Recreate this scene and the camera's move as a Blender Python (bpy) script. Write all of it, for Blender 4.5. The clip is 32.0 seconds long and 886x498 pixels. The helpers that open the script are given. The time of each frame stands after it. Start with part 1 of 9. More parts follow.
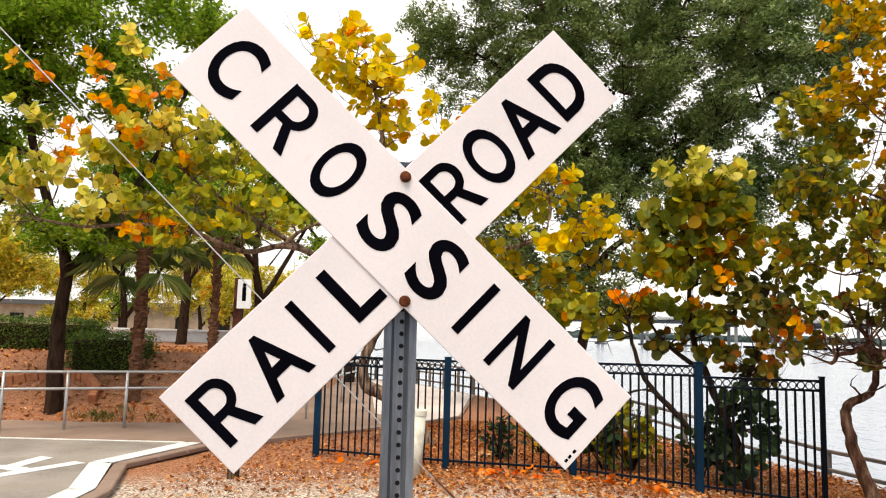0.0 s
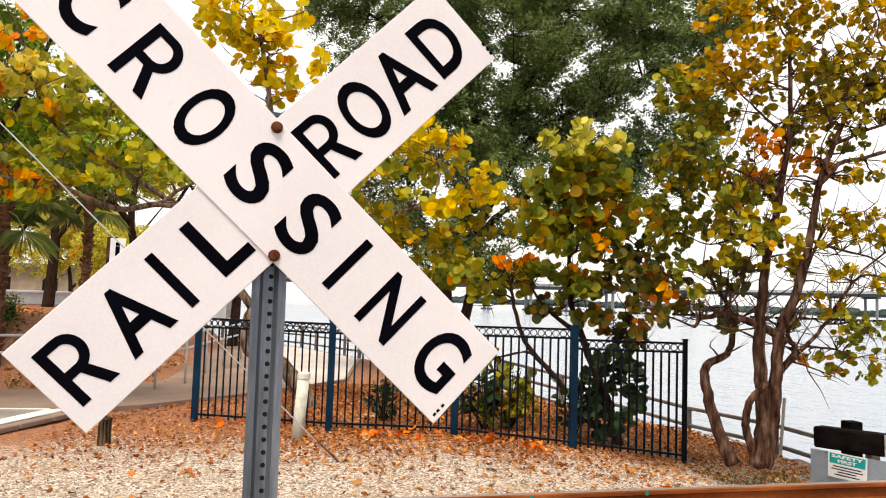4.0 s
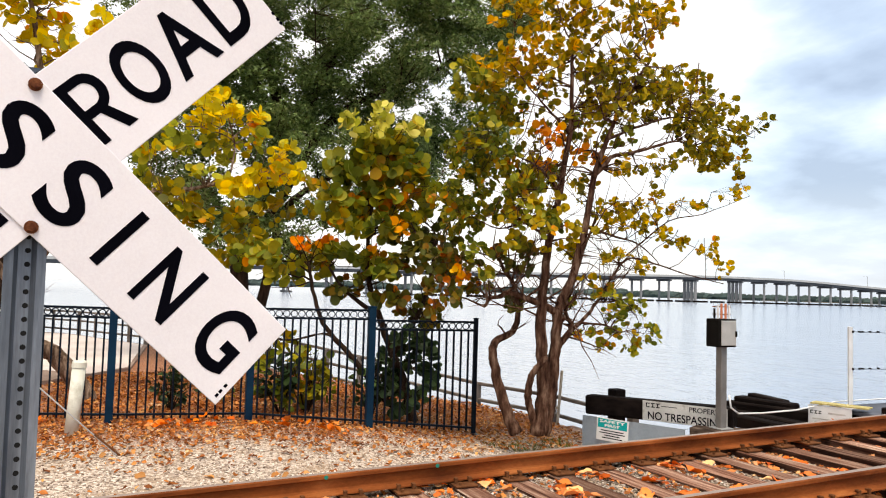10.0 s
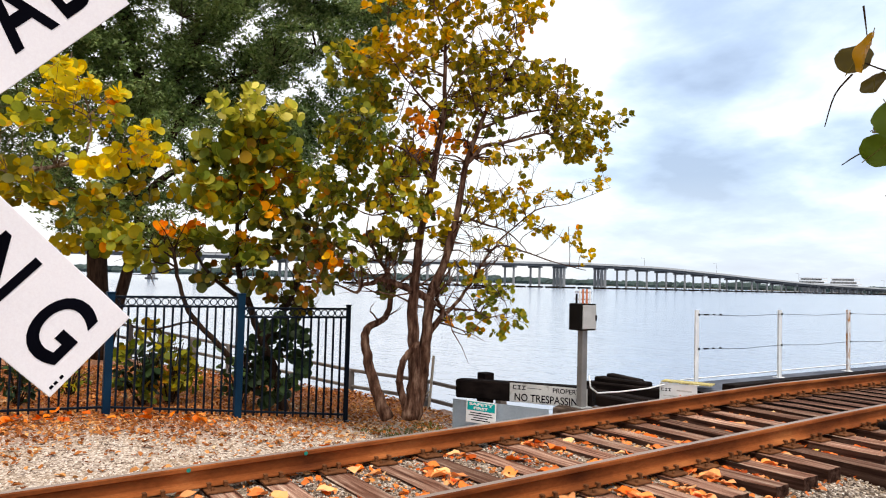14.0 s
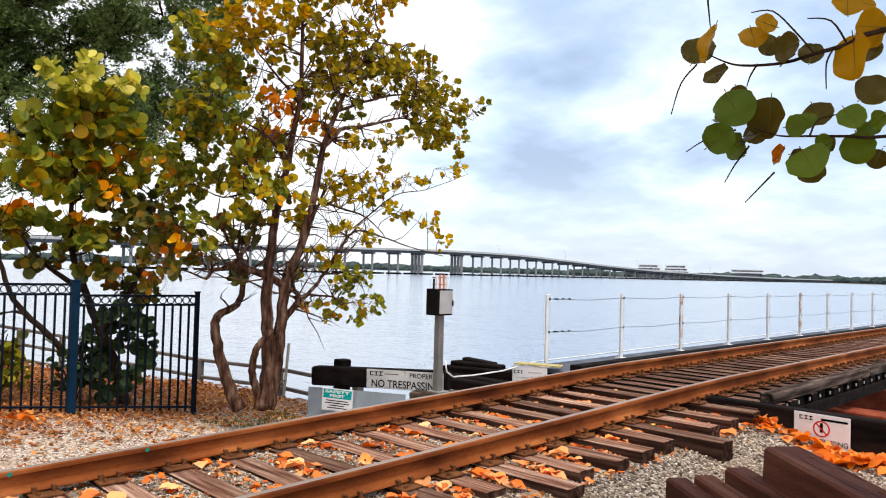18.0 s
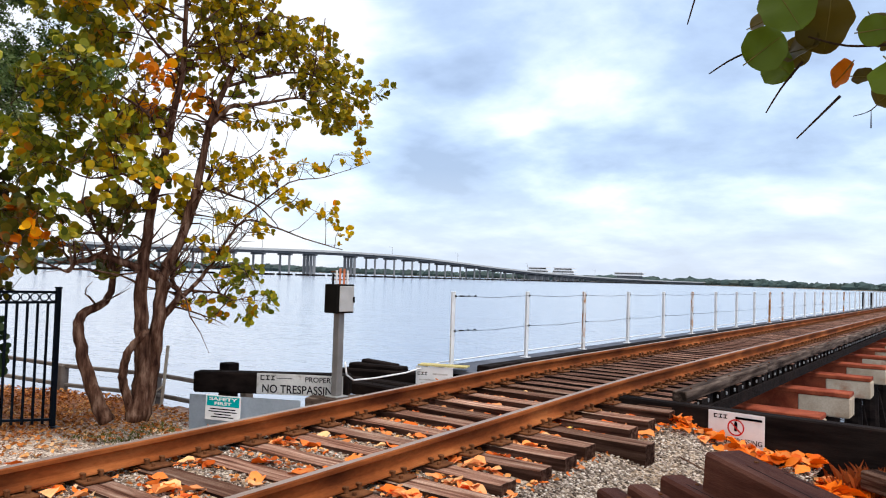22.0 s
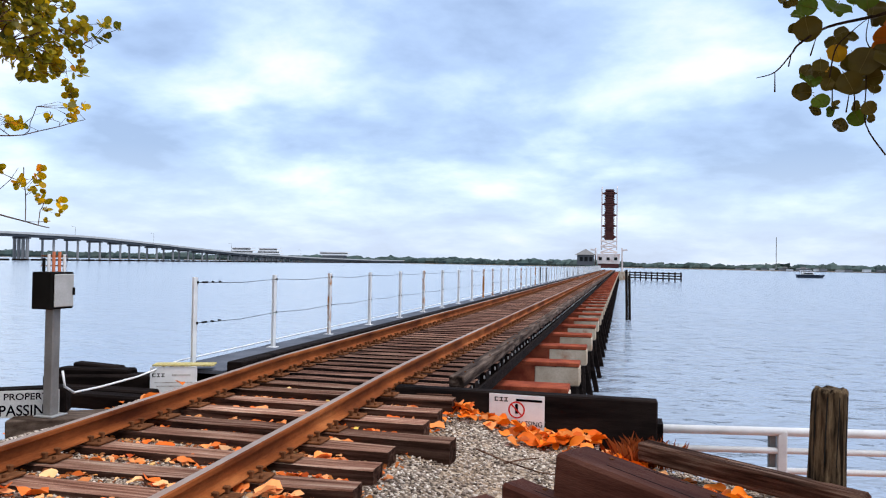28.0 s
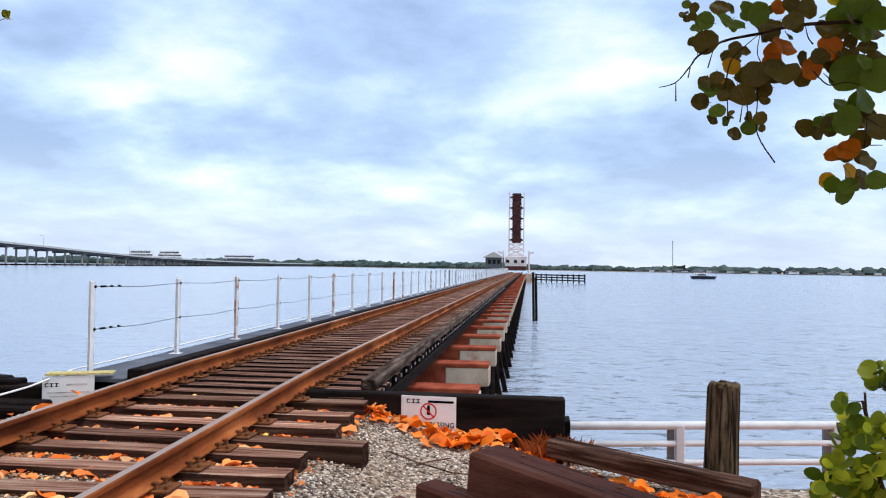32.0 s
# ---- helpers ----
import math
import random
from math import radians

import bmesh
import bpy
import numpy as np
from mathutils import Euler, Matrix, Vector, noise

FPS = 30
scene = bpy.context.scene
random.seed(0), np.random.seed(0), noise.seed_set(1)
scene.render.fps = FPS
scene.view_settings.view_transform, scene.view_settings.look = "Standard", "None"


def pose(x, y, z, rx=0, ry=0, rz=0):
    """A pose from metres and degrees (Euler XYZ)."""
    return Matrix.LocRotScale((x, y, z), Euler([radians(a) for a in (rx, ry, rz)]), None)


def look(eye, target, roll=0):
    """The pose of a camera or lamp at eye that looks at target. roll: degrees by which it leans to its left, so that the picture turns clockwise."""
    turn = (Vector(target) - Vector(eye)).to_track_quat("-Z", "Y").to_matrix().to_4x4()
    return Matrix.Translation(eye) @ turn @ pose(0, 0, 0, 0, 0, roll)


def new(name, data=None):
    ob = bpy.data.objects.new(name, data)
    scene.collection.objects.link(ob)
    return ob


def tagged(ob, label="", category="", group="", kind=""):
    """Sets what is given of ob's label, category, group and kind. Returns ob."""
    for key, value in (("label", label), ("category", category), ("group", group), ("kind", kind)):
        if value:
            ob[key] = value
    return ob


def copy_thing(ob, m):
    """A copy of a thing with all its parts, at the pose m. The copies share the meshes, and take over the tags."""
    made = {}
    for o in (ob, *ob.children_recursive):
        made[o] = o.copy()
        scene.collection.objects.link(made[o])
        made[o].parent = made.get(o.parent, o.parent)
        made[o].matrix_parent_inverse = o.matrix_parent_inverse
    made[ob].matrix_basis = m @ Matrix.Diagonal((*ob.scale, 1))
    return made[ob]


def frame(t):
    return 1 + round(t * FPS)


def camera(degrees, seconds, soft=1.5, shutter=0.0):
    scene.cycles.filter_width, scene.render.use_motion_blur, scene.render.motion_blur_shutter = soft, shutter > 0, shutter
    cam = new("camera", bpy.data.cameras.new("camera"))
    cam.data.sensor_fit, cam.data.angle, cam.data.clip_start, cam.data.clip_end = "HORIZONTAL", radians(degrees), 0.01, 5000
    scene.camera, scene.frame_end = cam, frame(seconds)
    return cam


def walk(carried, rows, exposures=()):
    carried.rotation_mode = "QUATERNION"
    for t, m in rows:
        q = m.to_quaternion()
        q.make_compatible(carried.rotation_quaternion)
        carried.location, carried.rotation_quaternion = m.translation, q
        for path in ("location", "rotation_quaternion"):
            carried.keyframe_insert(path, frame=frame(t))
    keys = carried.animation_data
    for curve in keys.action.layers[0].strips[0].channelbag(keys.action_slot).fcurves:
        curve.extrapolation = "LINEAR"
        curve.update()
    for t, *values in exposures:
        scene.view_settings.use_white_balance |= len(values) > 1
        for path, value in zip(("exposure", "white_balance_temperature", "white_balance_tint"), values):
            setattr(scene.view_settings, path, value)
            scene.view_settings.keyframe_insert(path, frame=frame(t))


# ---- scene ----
cam = camera(62.0, 32.0, 1.1)
PATH = [
    (0, 1.137, -0.093, 1.787, 96.51, -1.53, 89.04),
    (0.5, 1.140, -0.092, 1.786, 96.46, -1.62, 88.54),
    (1, 1.138, -0.090, 1.785, 96.43, -1.69, 87.90),
    (1.5, 1.139, -0.083, 1.784, 96.34, -1.83, 86.90),
    (2, 1.142, -0.080, 1.781, 96.09, -1.91, 85.73),
    (2.5, 1.140, -0.072, 1.778, 95.63, -1.88, 84.50),
    (3, 1.135, -0.066, 1.774, 95.07, -1.74, 83.18),
    (3.5, 1.131, -0.060, 1.772, 94.48, -1.79, 81.80),
    (5.5, 1.127, -0.043, 1.762, 93.48, -2.15, 76.21),
    (6, 1.129, -0.039, 1.762, 93.34, -2.09, 74.73),
    (6.5, 1.131, -0.038, 1.762, 93.35, -1.96, 73.47),
    (7, 1.133, -0.032, 1.762, 93.37, -1.82, 72.22),
    (7.5, 1.129, -0.031, 1.763, 93.28, -1.81, 70.88),
    (8, 1.128, -0.033, 1.761, 93.26, -1.76, 69.49),
    (8.5, 1.126, -0.034, 1.761, 93.25, -1.69, 68.22),
    (9, 1.123, -0.034, 1.760, 93.19, -1.77, 67.12),
    (9.5, 1.124, -0.033, 1.760, 93.11, -1.83, 66.13),
    (10, 1.135, -0.029, 1.757, 93.18, -1.64, 65.04),
    (10.5, 1.136, -0.025, 1.760, 93.24, -1.57, 63.93),
    (11, 1.135, -0.020, 1.758, 93.21, -1.56, 62.67),
    (11.5, 1.139, -0.016, 1.756, 93.08, -1.52, 61.27),
    (12, 1.138, -0.010, 1.756, 92.97, -1.42, 59.97),
    (12.5, 1.139, -0.005, 1.756, 92.84, -1.38, 58.85),
    (13, 1.137, -0.000, 1.754, 92.67, -1.39, 57.71),
    (13.5, 1.167, 0.002, 1.758, 92.47, -1.47, 56.60),
    (15.5, 1.189, 0.017, 1.751, 92.46, -1.47, 52.01),
    (16, 1.188, 0.010, 1.749, 92.21, -1.41, 50.73),
    (16.5, 1.183, 0.004, 1.743, 91.81, -1.28, 49.20),
    (17, 1.168, 0.011, 1.741, 91.51, -1.21, 47.23),
    (17.5, 1.143, 0.032, 1.747, 91.45, -1.35, 45.44),
    (18, 1.114, 0.073, 1.745, 91.66, -1.56, 44.54),
    (18.5, 1.086, 0.113, 1.748, 91.76, -1.79, 43.79),
    (19, 1.046, 0.144, 1.750, 91.59, -1.82, 42.36),
    (19.5, 0.986, 0.174, 1.739, 91.46, -1.36, 40.59),
    (20, 0.918, 0.198, 1.722, 91.32, -0.94, 39.13),
    (20.5, 0.869, 0.248, 1.691, 91.28, -1.11, 38.68),
    (21, 0.802, 0.343, 1.678, 91.44, -1.87, 38.92),
    (21.5, 0.701, 0.436, 1.664, 91.82, -2.28, 38.67),
    (22, 0.574, 0.503, 1.656, 92.03, -1.79, 36.25),
    (22.5, 0.474, 0.609, 1.648, 91.89, -1.49, 33.26),
    (23, 0.384, 0.681, 1.635, 91.82, -2.01, 32.04),
    (23.5, 0.301, 0.765, 1.632, 91.92, -2.44, 31.57),
    (24, 0.219, 0.831, 1.616, 91.77, -2.48, 30.92),
    (24.5, 0.109, 0.884, 1.620, 91.44, -1.78, 29.87),
    (26.5, -0.219, 1.077, 1.629, 91.07, -1.33, 20.75),
    (27, -0.326, 1.075, 1.637, 91.04, -0.80, 18.17),
    (27.5, -0.385, 1.057, 1.651, 91.01, -0.72, 15.69),
    (28, -0.416, 1.032, 1.658, 91.02, -0.93, 13.65),
    (28.5, -0.433, 1.022, 1.660, 91.00, -1.28, 12.24),
    (29, -0.433, 1.023, 1.653, 91.08, -1.31, 10.94),
    (29.5, -0.438, 1.020, 1.654, 91.07, -1.35, 9.65),
    (30, -0.443, 1.018, 1.654, 91.03, -1.36, 8.69),
    (30.5, -0.440, 1.025, 1.656, 91.06, -1.21, 8.02),
    (31, -0.445, 1.022, 1.655, 91.16, -0.95, 7.39),
    (31.5, -0.444, 1.022, 1.653, 91.28, -0.79, 7.00),
    (32, -0.438, 1.018, 1.652, 91.35, -0.76, 6.63),
]
# the camera's white balance drifts from warm to cool as it turns from the trees to the water
LOOKS = [(0, 0.32, 7350, 11), (7, 0.34, 7350, 11), (10, 0.31, 7100, 11), (13, 0.29, 6780, 11), (19, 0.25, 6560, 11), (24, 0.14, 6200, 12), (28, 0.11, 6030, 12), (32, 0.12, 6000, 12)]
walk(cam, [(r[0], pose(*r[1:])) for r in PATH], LOOKS)

# ---- world and sun ----
SUN_ELEV, SUN_ROT = radians(65), radians(106)
world = bpy.data.worlds.new("overcast_sky")
scene.world = world
world.use_nodes = True
wt = world.node_tree
wt.nodes.clear()


def wnode(kind, **kw):
    n = wt.nodes.new(kind)
    for k, v in kw.items():
        n.inputs[k].default_value = v
    return n


def wmath(op, a, b=None, c=None):
    n = wt.nodes.new("ShaderNodeMath")
    n.operation = op
    for i, v in enumerate((a, b, c)):
        if v is None:
            continue
        if isinstance(v, (int, float)):
            n.inputs[i].default_value = v
        else:
            wt.links.new(v, n.inputs[i])
    return n.outputs[0]


w_out = wt.nodes.new("ShaderNodeOutputWorld")
w_bg = wt.nodes.new("ShaderNodeBackground")
sky = wt.nodes.new("ShaderNodeTexSky")
sky.sky_type = "NISHITA"
sky.sun_disc = False
sky.sun_elevation, sky.sun_rotation = SUN_ELEV, SUN_ROT
sky.dust_density = 2.0
tc = wt.nodes.new("ShaderNodeTexCoord")
sep = wt.nodes.new("ShaderNodeSeparateXYZ")
wt.links.new(tc.outputs["Generated"], sep.inputs[0])
# the cloud sheet: the direction carried onto a flat layer overhead
den = wmath("ADD", wmath("MAXIMUM", sep.outputs[2], 0.0), 0.26)
comb = wt.nodes.new("ShaderNodeCombineXYZ")
wt.links.new(wmath("DIVIDE", sep.outputs[0], den), comb.inputs[0])
wt.links.new(wmath("DIVIDE", sep.outputs[1], den), comb.inputs[1])
big = wt.nodes.new("ShaderNodeTexNoise")
big.inputs["Scale"].default_value = 1.5
big.inputs["Detail"].default_value = 8.0
big.inputs["Roughness"].default_value = 0.56
big.inputs["Distortion"].default_value = 0.12
wt.links.new(comb.outputs[0], big.inputs["Vector"])
cr = wt.nodes.new("ShaderNodeValToRGB")
els = cr.color_ramp.elements
els[0].position, els[0].color = 0.39, (0.37, 0.475, 0.65, 1)
els[1].position, els[1].color = 0.635, (1.04, 1.04, 1.04, 1)
e = els.new(0.485)
e.color = (0.52, 0.66, 0.87, 1)
e = els.new(0.56)
e.color = (0.74, 0.875, 1.0, 1)
# the cloud masses that stand over the river: heading and height in degrees, half width, half height, light or dark
CLOUDS = [(13, 16.4, 12, 2.7, -1.0), (19.9, 10.7, 7.5, 2.4, -0.7), (32.4, 14.8, 4.2, 3.2, -1.0), (35.9, 9.0, 3.5, 1.5, -0.5), (29.2, 15.1, 2.4, 2.4, 1.0), (22.1, 13.6, 3.4, 2.2, 1.0), (33.8, 11.2, 5.0, 1.7, 1.0),
          (1.7, 12.6, 9.5, 2.2, 0.9), (-4.7, 17.8, 4.5, 3.5, 0.9), (-4.8, 8.8, 11, 2.7, -0.7), (-19, 7.1, 7.5, 3.1, -0.6), (13.9, 4.6, 12, 1.8, 0.7), (41.5, 16.4, 4.0, 4.0, 0.9), (27, 8.2, 9, 2.0, -0.7), (38, 8.9, 6, 2.3, -0.6),
          (47, 17.5, 5, 5, 0.9), (31.1, 10.7, 3.5, 1.7, 0.5), (39.4, 18.9, 3.5, 1.2, -0.7)]
heading = wmath("MULTIPLY", wmath("ARCTAN2", wmath("MULTIPLY", sep.outputs[0], -1.0), sep.outputs[1]), 57.2958)
height = wmath("MULTIPLY", wmath("ARCSINE", sep.outputs[2]), 57.2958)
stir = wt.nodes.new("ShaderNodeTexNoise")
stir.inputs["Scale"].default_value = 3.0
stir.inputs["Detail"].default_value = 4.0
wt.links.new(comb.outputs[0], stir.inputs["Vector"])
sc = wt.nodes.new("ShaderNodeSeparateColor")
wt.links.new(stir.outputs["Color"], sc.inputs[0])
heading = wmath("ADD", heading, wmath("MULTIPLY", wmath("SUBTRACT", sc.outputs[0], 0.5), 16.0))
height = wmath("ADD", height, wmath("MULTIPLY", wmath("SUBTRACT", sc.outputs[1], 0.5), 6.0))
masses = 0.0
for az, el, wa, we, amount in CLOUDS:
    qa = wmath("DIVIDE", wmath("SUBTRACT", heading, az), wa)
    qe = wmath("DIVIDE", wmath("SUBTRACT", height, el), we)
    r2 = wmath("ADD", wmath("MULTIPLY", qa, qa), wmath("MULTIPLY", qe, qe))
    masses = wmath("MULTIPLY_ADD", wmath("EXPONENT", wmath("MULTIPLY", r2, -0.8)), amount, masses)
# the sheet thins out towards the south-west
thin = wmath("ADD", wmath("MULTIPLY", sep.outputs[0], -1.2), wmath("MULTIPLY", sep.outputs[1], -0.9))
thin = wmath("MULTIPLY", wmath("MINIMUM", wmath("MAXIMUM", thin, 0.0), 1.0), 0.3)
sheet_tone = wmath("MULTIPLY_ADD", big.outputs["Fac"], 0.75, 0.135)
wt.links.new(wmath("ADD", wmath("MULTIPLY_ADD", masses, 0.095, sheet_tone), thin), cr.inputs[0])
# haze whitens the band above the horizon
haze = wmath("SUBTRACT", 1.0, wmath("MULTIPLY", wmath("ABSOLUTE", sep.outputs[2]), 7.0))
haze = wmath("MAXIMUM", haze, 0.0)
mixh = wt.nodes.new("ShaderNodeMix")
mixh.data_type = "RGBA"
wt.links.new(wmath("MULTIPLY", haze, 0.6), mixh.inputs[0])
wt.links.new(cr.outputs[0], mixh.inputs[6])
mixh.inputs[7].default_value = (0.82, 0.89, 0.99, 1)
# thin sky shows through the sheet
mixs = wt.nodes.new("ShaderNodeMix")
mixs.data_type = "RGBA"
mixs.blend_type = "ADD"
mixs.inputs[0].default_value = 0.05
wt.links.new(mixh.outputs[2], mixs.inputs[6])
wt.links.new(sky.outputs[0], mixs.inputs[7])
wt.links.new(mixs.outputs[2], w_bg.inputs[0])
w_bg.inputs[1].default_value = 0.84
wt.links.new(w_bg.outputs[0], w_out.inputs[0])

sun_data = bpy.data.lights.new("sun", "SUN")
sun_data.energy, sun_data.angle, sun_data.color = 2.7, radians(24), (1.0, 0.92, 0.80)
sun = new("sun", sun_data)
sun.matrix_world = look((8.5, -0.5, 19), (0, 2, 0))

# ---- materials ----
def nodes(name):
    m = bpy.data.materials.new(name)
    m.use_nodes = True
    t = m.node_tree
    return m, t, t.nodes["Principled BSDF"]


def coords(t, stretch=(1, 1, 1), turn=0.0):
    """Object coordinates in metres, shifted for each object by its random value."""
    tex = t.nodes.new("ShaderNodeTexCoord")
    info = t.nodes.new("ShaderNodeObjectInfo")
    mp = t.nodes.new("ShaderNodeMapping")
    mp.inputs["Scale"].default_value = stretch
    mul = t.nodes.new("ShaderNodeMath")
    mul.operation = "MULTIPLY"
    mul.inputs[1].default_value = 37.0
    t.links.new(info.outputs["Random"], mul.inputs[0])
    t.links.new(mul.outputs[0], mp.inputs["Location"])
    turned = t.nodes.new("ShaderNodeMapping")
    turned.inputs["Rotation"].default_value = (0, 0, turn)
    t.links.new(tex.outputs["Object"], turned.inputs["Vector"])
    t.links.new(turned.outputs[0], mp.inputs["Vector"])
    return mp.outputs[0], info.outputs["Random"]


def noise_tex(t, vec, scale, detail=4.0, rough=0.55, dist=0.0):
    n = t.nodes.new("ShaderNodeTexNoise")
    n.inputs["Scale"].default_value = scale
    n.inputs["Detail"].default_value = detail
    n.inputs["Roughness"].default_value = rough
    n.inputs["Distortion"].default_value = dist
    t.links.new(vec, n.inputs["Vector"])
    return n.outputs["Fac"]


def ramp(t, fac, stops):
    r = t.nodes.new("ShaderNodeValToRGB")
    e = r.color_ramp.elements
    while len(e) > 1:
        e.remove(e[-1])
    for i, (p, c) in enumerate(stops):
        el = e[0] if i == 0 else e.new(p)
        el.position = p
        el.color = (*c, 1) if len(c) == 3 else c
    t.links.new(fac, r.inputs[0])
    return r.outputs[0]


def blend(t, fac, a, b, kind="MIX"):
    m = t.nodes.new("ShaderNodeMix")
    m.data_type = "RGBA"
    m.blend_type = kind
    for i, v in ((0, fac), (6, a), (7, b)):
        if isinstance(v, (int, float)):
            m.inputs[i].default_value = v
        elif isinstance(v, tuple):
            m.inputs[i].default_value = (*v, 1)
        else:
            t.links.new(v, m.inputs[i])
    return m.outputs[2]


def relief(t, p, fac, strength, distance=0.01):
    b = t.nodes.new("ShaderNodeBump")
    b.inputs["Strength"].default_value = strength
    b.inputs["Distance"].default_value = distance
    t.links.new(fac, b.inputs["Height"])
    t.links.new(b.outputs[0], p.inputs["Normal"])


def surf(name, stops, scale=6.0, rough=0.7, metal=0.0, fine=60.0, fine_amt=0.25, bump=0.3, bump_d=0.004, stretch=(1, 1, 1),
         stain=None, stain_scale=2.0, stain_at=(0.55, 0.7), vary=0.0, spec=0.06, turn=0.0):
    """A worn surface: broad colour variation, fine grain, an optional stain, relief."""
    m, t, p = nodes(name)
    vec, rnd = coords(t, stretch, turn)
    broad = noise_tex(t, vec, scale, 5.0)
    col = ramp(t, broad, stops)
    grain = noise_tex(t, vec, fine, 3.0, 0.7)
    col = blend(t, fine_amt, col, ramp(t, grain, [(0.25, (0.25, 0.25, 0.25)), (0.75, (0.75, 0.75, 0.75))]), "OVERLAY")
    if stain:
        s = noise_tex(t, vec, stain_scale, 6.0, 0.65)
        k = ramp(t, s, [(stain_at[0], (0, 0, 0)), (stain_at[1], (1, 1, 1))])
        col = blend(t, k, col, stain)
    if vary:
        hsv = t.nodes.new("ShaderNodeHueSaturation")
        mr = t.nodes.new("ShaderNodeMapRange")
        mr.inputs[3].default_value, mr.inputs[4].default_value = 1 - vary, 1 + vary
        t.links.new(rnd, mr.inputs[0])
        t.links.new(mr.outputs[0], hsv.inputs["Value"])
        t.links.new(col, hsv.inputs["Color"])
        col = hsv.outputs[0]
    t.links.new(col, p.inputs["Base Color"])
    p.inputs["Roughness"].default_value = rough
    p.inputs["Metallic"].default_value = metal
    p.inputs["Specular IOR Level"].default_value = spec
    relief(t, p, grain, bump, bump_d)
    return m


def leafy(name, stops, through_light=0.35, rough=0.45):
    """Leaves: each its own tone, some light through them."""
    m, t, p = nodes(name)
    geo = t.nodes.new("ShaderNodeNewGeometry")
    vec, _ = coords(t)
    # neighbouring leaves turn together: the leaf's own chance and a slow drift through the crown
    drift = t.nodes.new("ShaderNodeMath")
    drift.operation = "MULTIPLY_ADD"
    drift.inputs[1].default_value, drift.inputs[2].default_value = 1.1, -0.36
    t.links.new(noise_tex(t, vec, 1.1, 2.0), drift.inputs[0])
    both = t.nodes.new("ShaderNodeMath")
    both.operation, both.use_clamp = "MULTIPLY_ADD", True
    both.inputs[1].default_value = 0.68
    t.links.new(geo.outputs["Random Per Island"], both.inputs[0])
    t.links.new(drift.outputs[0], both.inputs[2])
    col = ramp(t, both.outputs[0], stops)
    mot = noise_tex(t, vec, 22.0, 3.0)
    col = blend(t, 0.22, col, ramp(t, mot, [(0.3, (0.3, 0.3, 0.3)), (0.7, (0.72, 0.7, 0.66))]), "OVERLAY")
    # some leaves older and duller than their neighbours
    own = t.nodes.new("ShaderNodeTexWhiteNoise")
    own.noise_dimensions = "1D"
    w = t.nodes.new("ShaderNodeMath")
    w.operation = "MULTIPLY"
    w.inputs[1].default_value = 913.7
    t.links.new(geo.outputs["Random Per Island"], w.inputs[0])
    t.links.new(w.outputs[0], own.inputs["W"])
    tone = t.nodes.new("ShaderNodeMapRange")
    tone.inputs[3].default_value, tone.inputs[4].default_value = 0.6, 1.3
    t.links.new(own.outputs["Value"], tone.inputs[0])
    hsv = t.nodes.new("ShaderNodeHueSaturation")
    hsv.inputs["Saturation"].default_value = 1.06
    t.links.new(tone.outputs[0], hsv.inputs["Value"])
    t.links.new(col, hsv.inputs["Color"])
    col = hsv.outputs[0]
    t.links.new(col, p.inputs["Base Color"])
    p.inputs["Roughness"].default_value = rough
    p.inputs["Specular IOR Level"].default_value = 0.2
    tr = t.nodes.new("ShaderNodeBsdfTranslucent")
    t.links.new(col, tr.inputs[0])
    mx = t.nodes.new("ShaderNodeMixShader")
    mx.inputs[0].default_value = through_light
    t.links.new(p.outputs[0], mx.inputs[1])
    t.links.new(tr.outputs[0], mx.inputs[2])
    t.links.new(mx.outputs[0], t.nodes["Material Output"].inputs[0])
    return m


def plain(name, col, rough=0.6, metal=0.0):
    return surf(name, [(0.35, tuple(c * 0.9 for c in col)), (0.65, col)], 5.0, rough, metal, 80.0, 0.12, 0.1, 0.001)


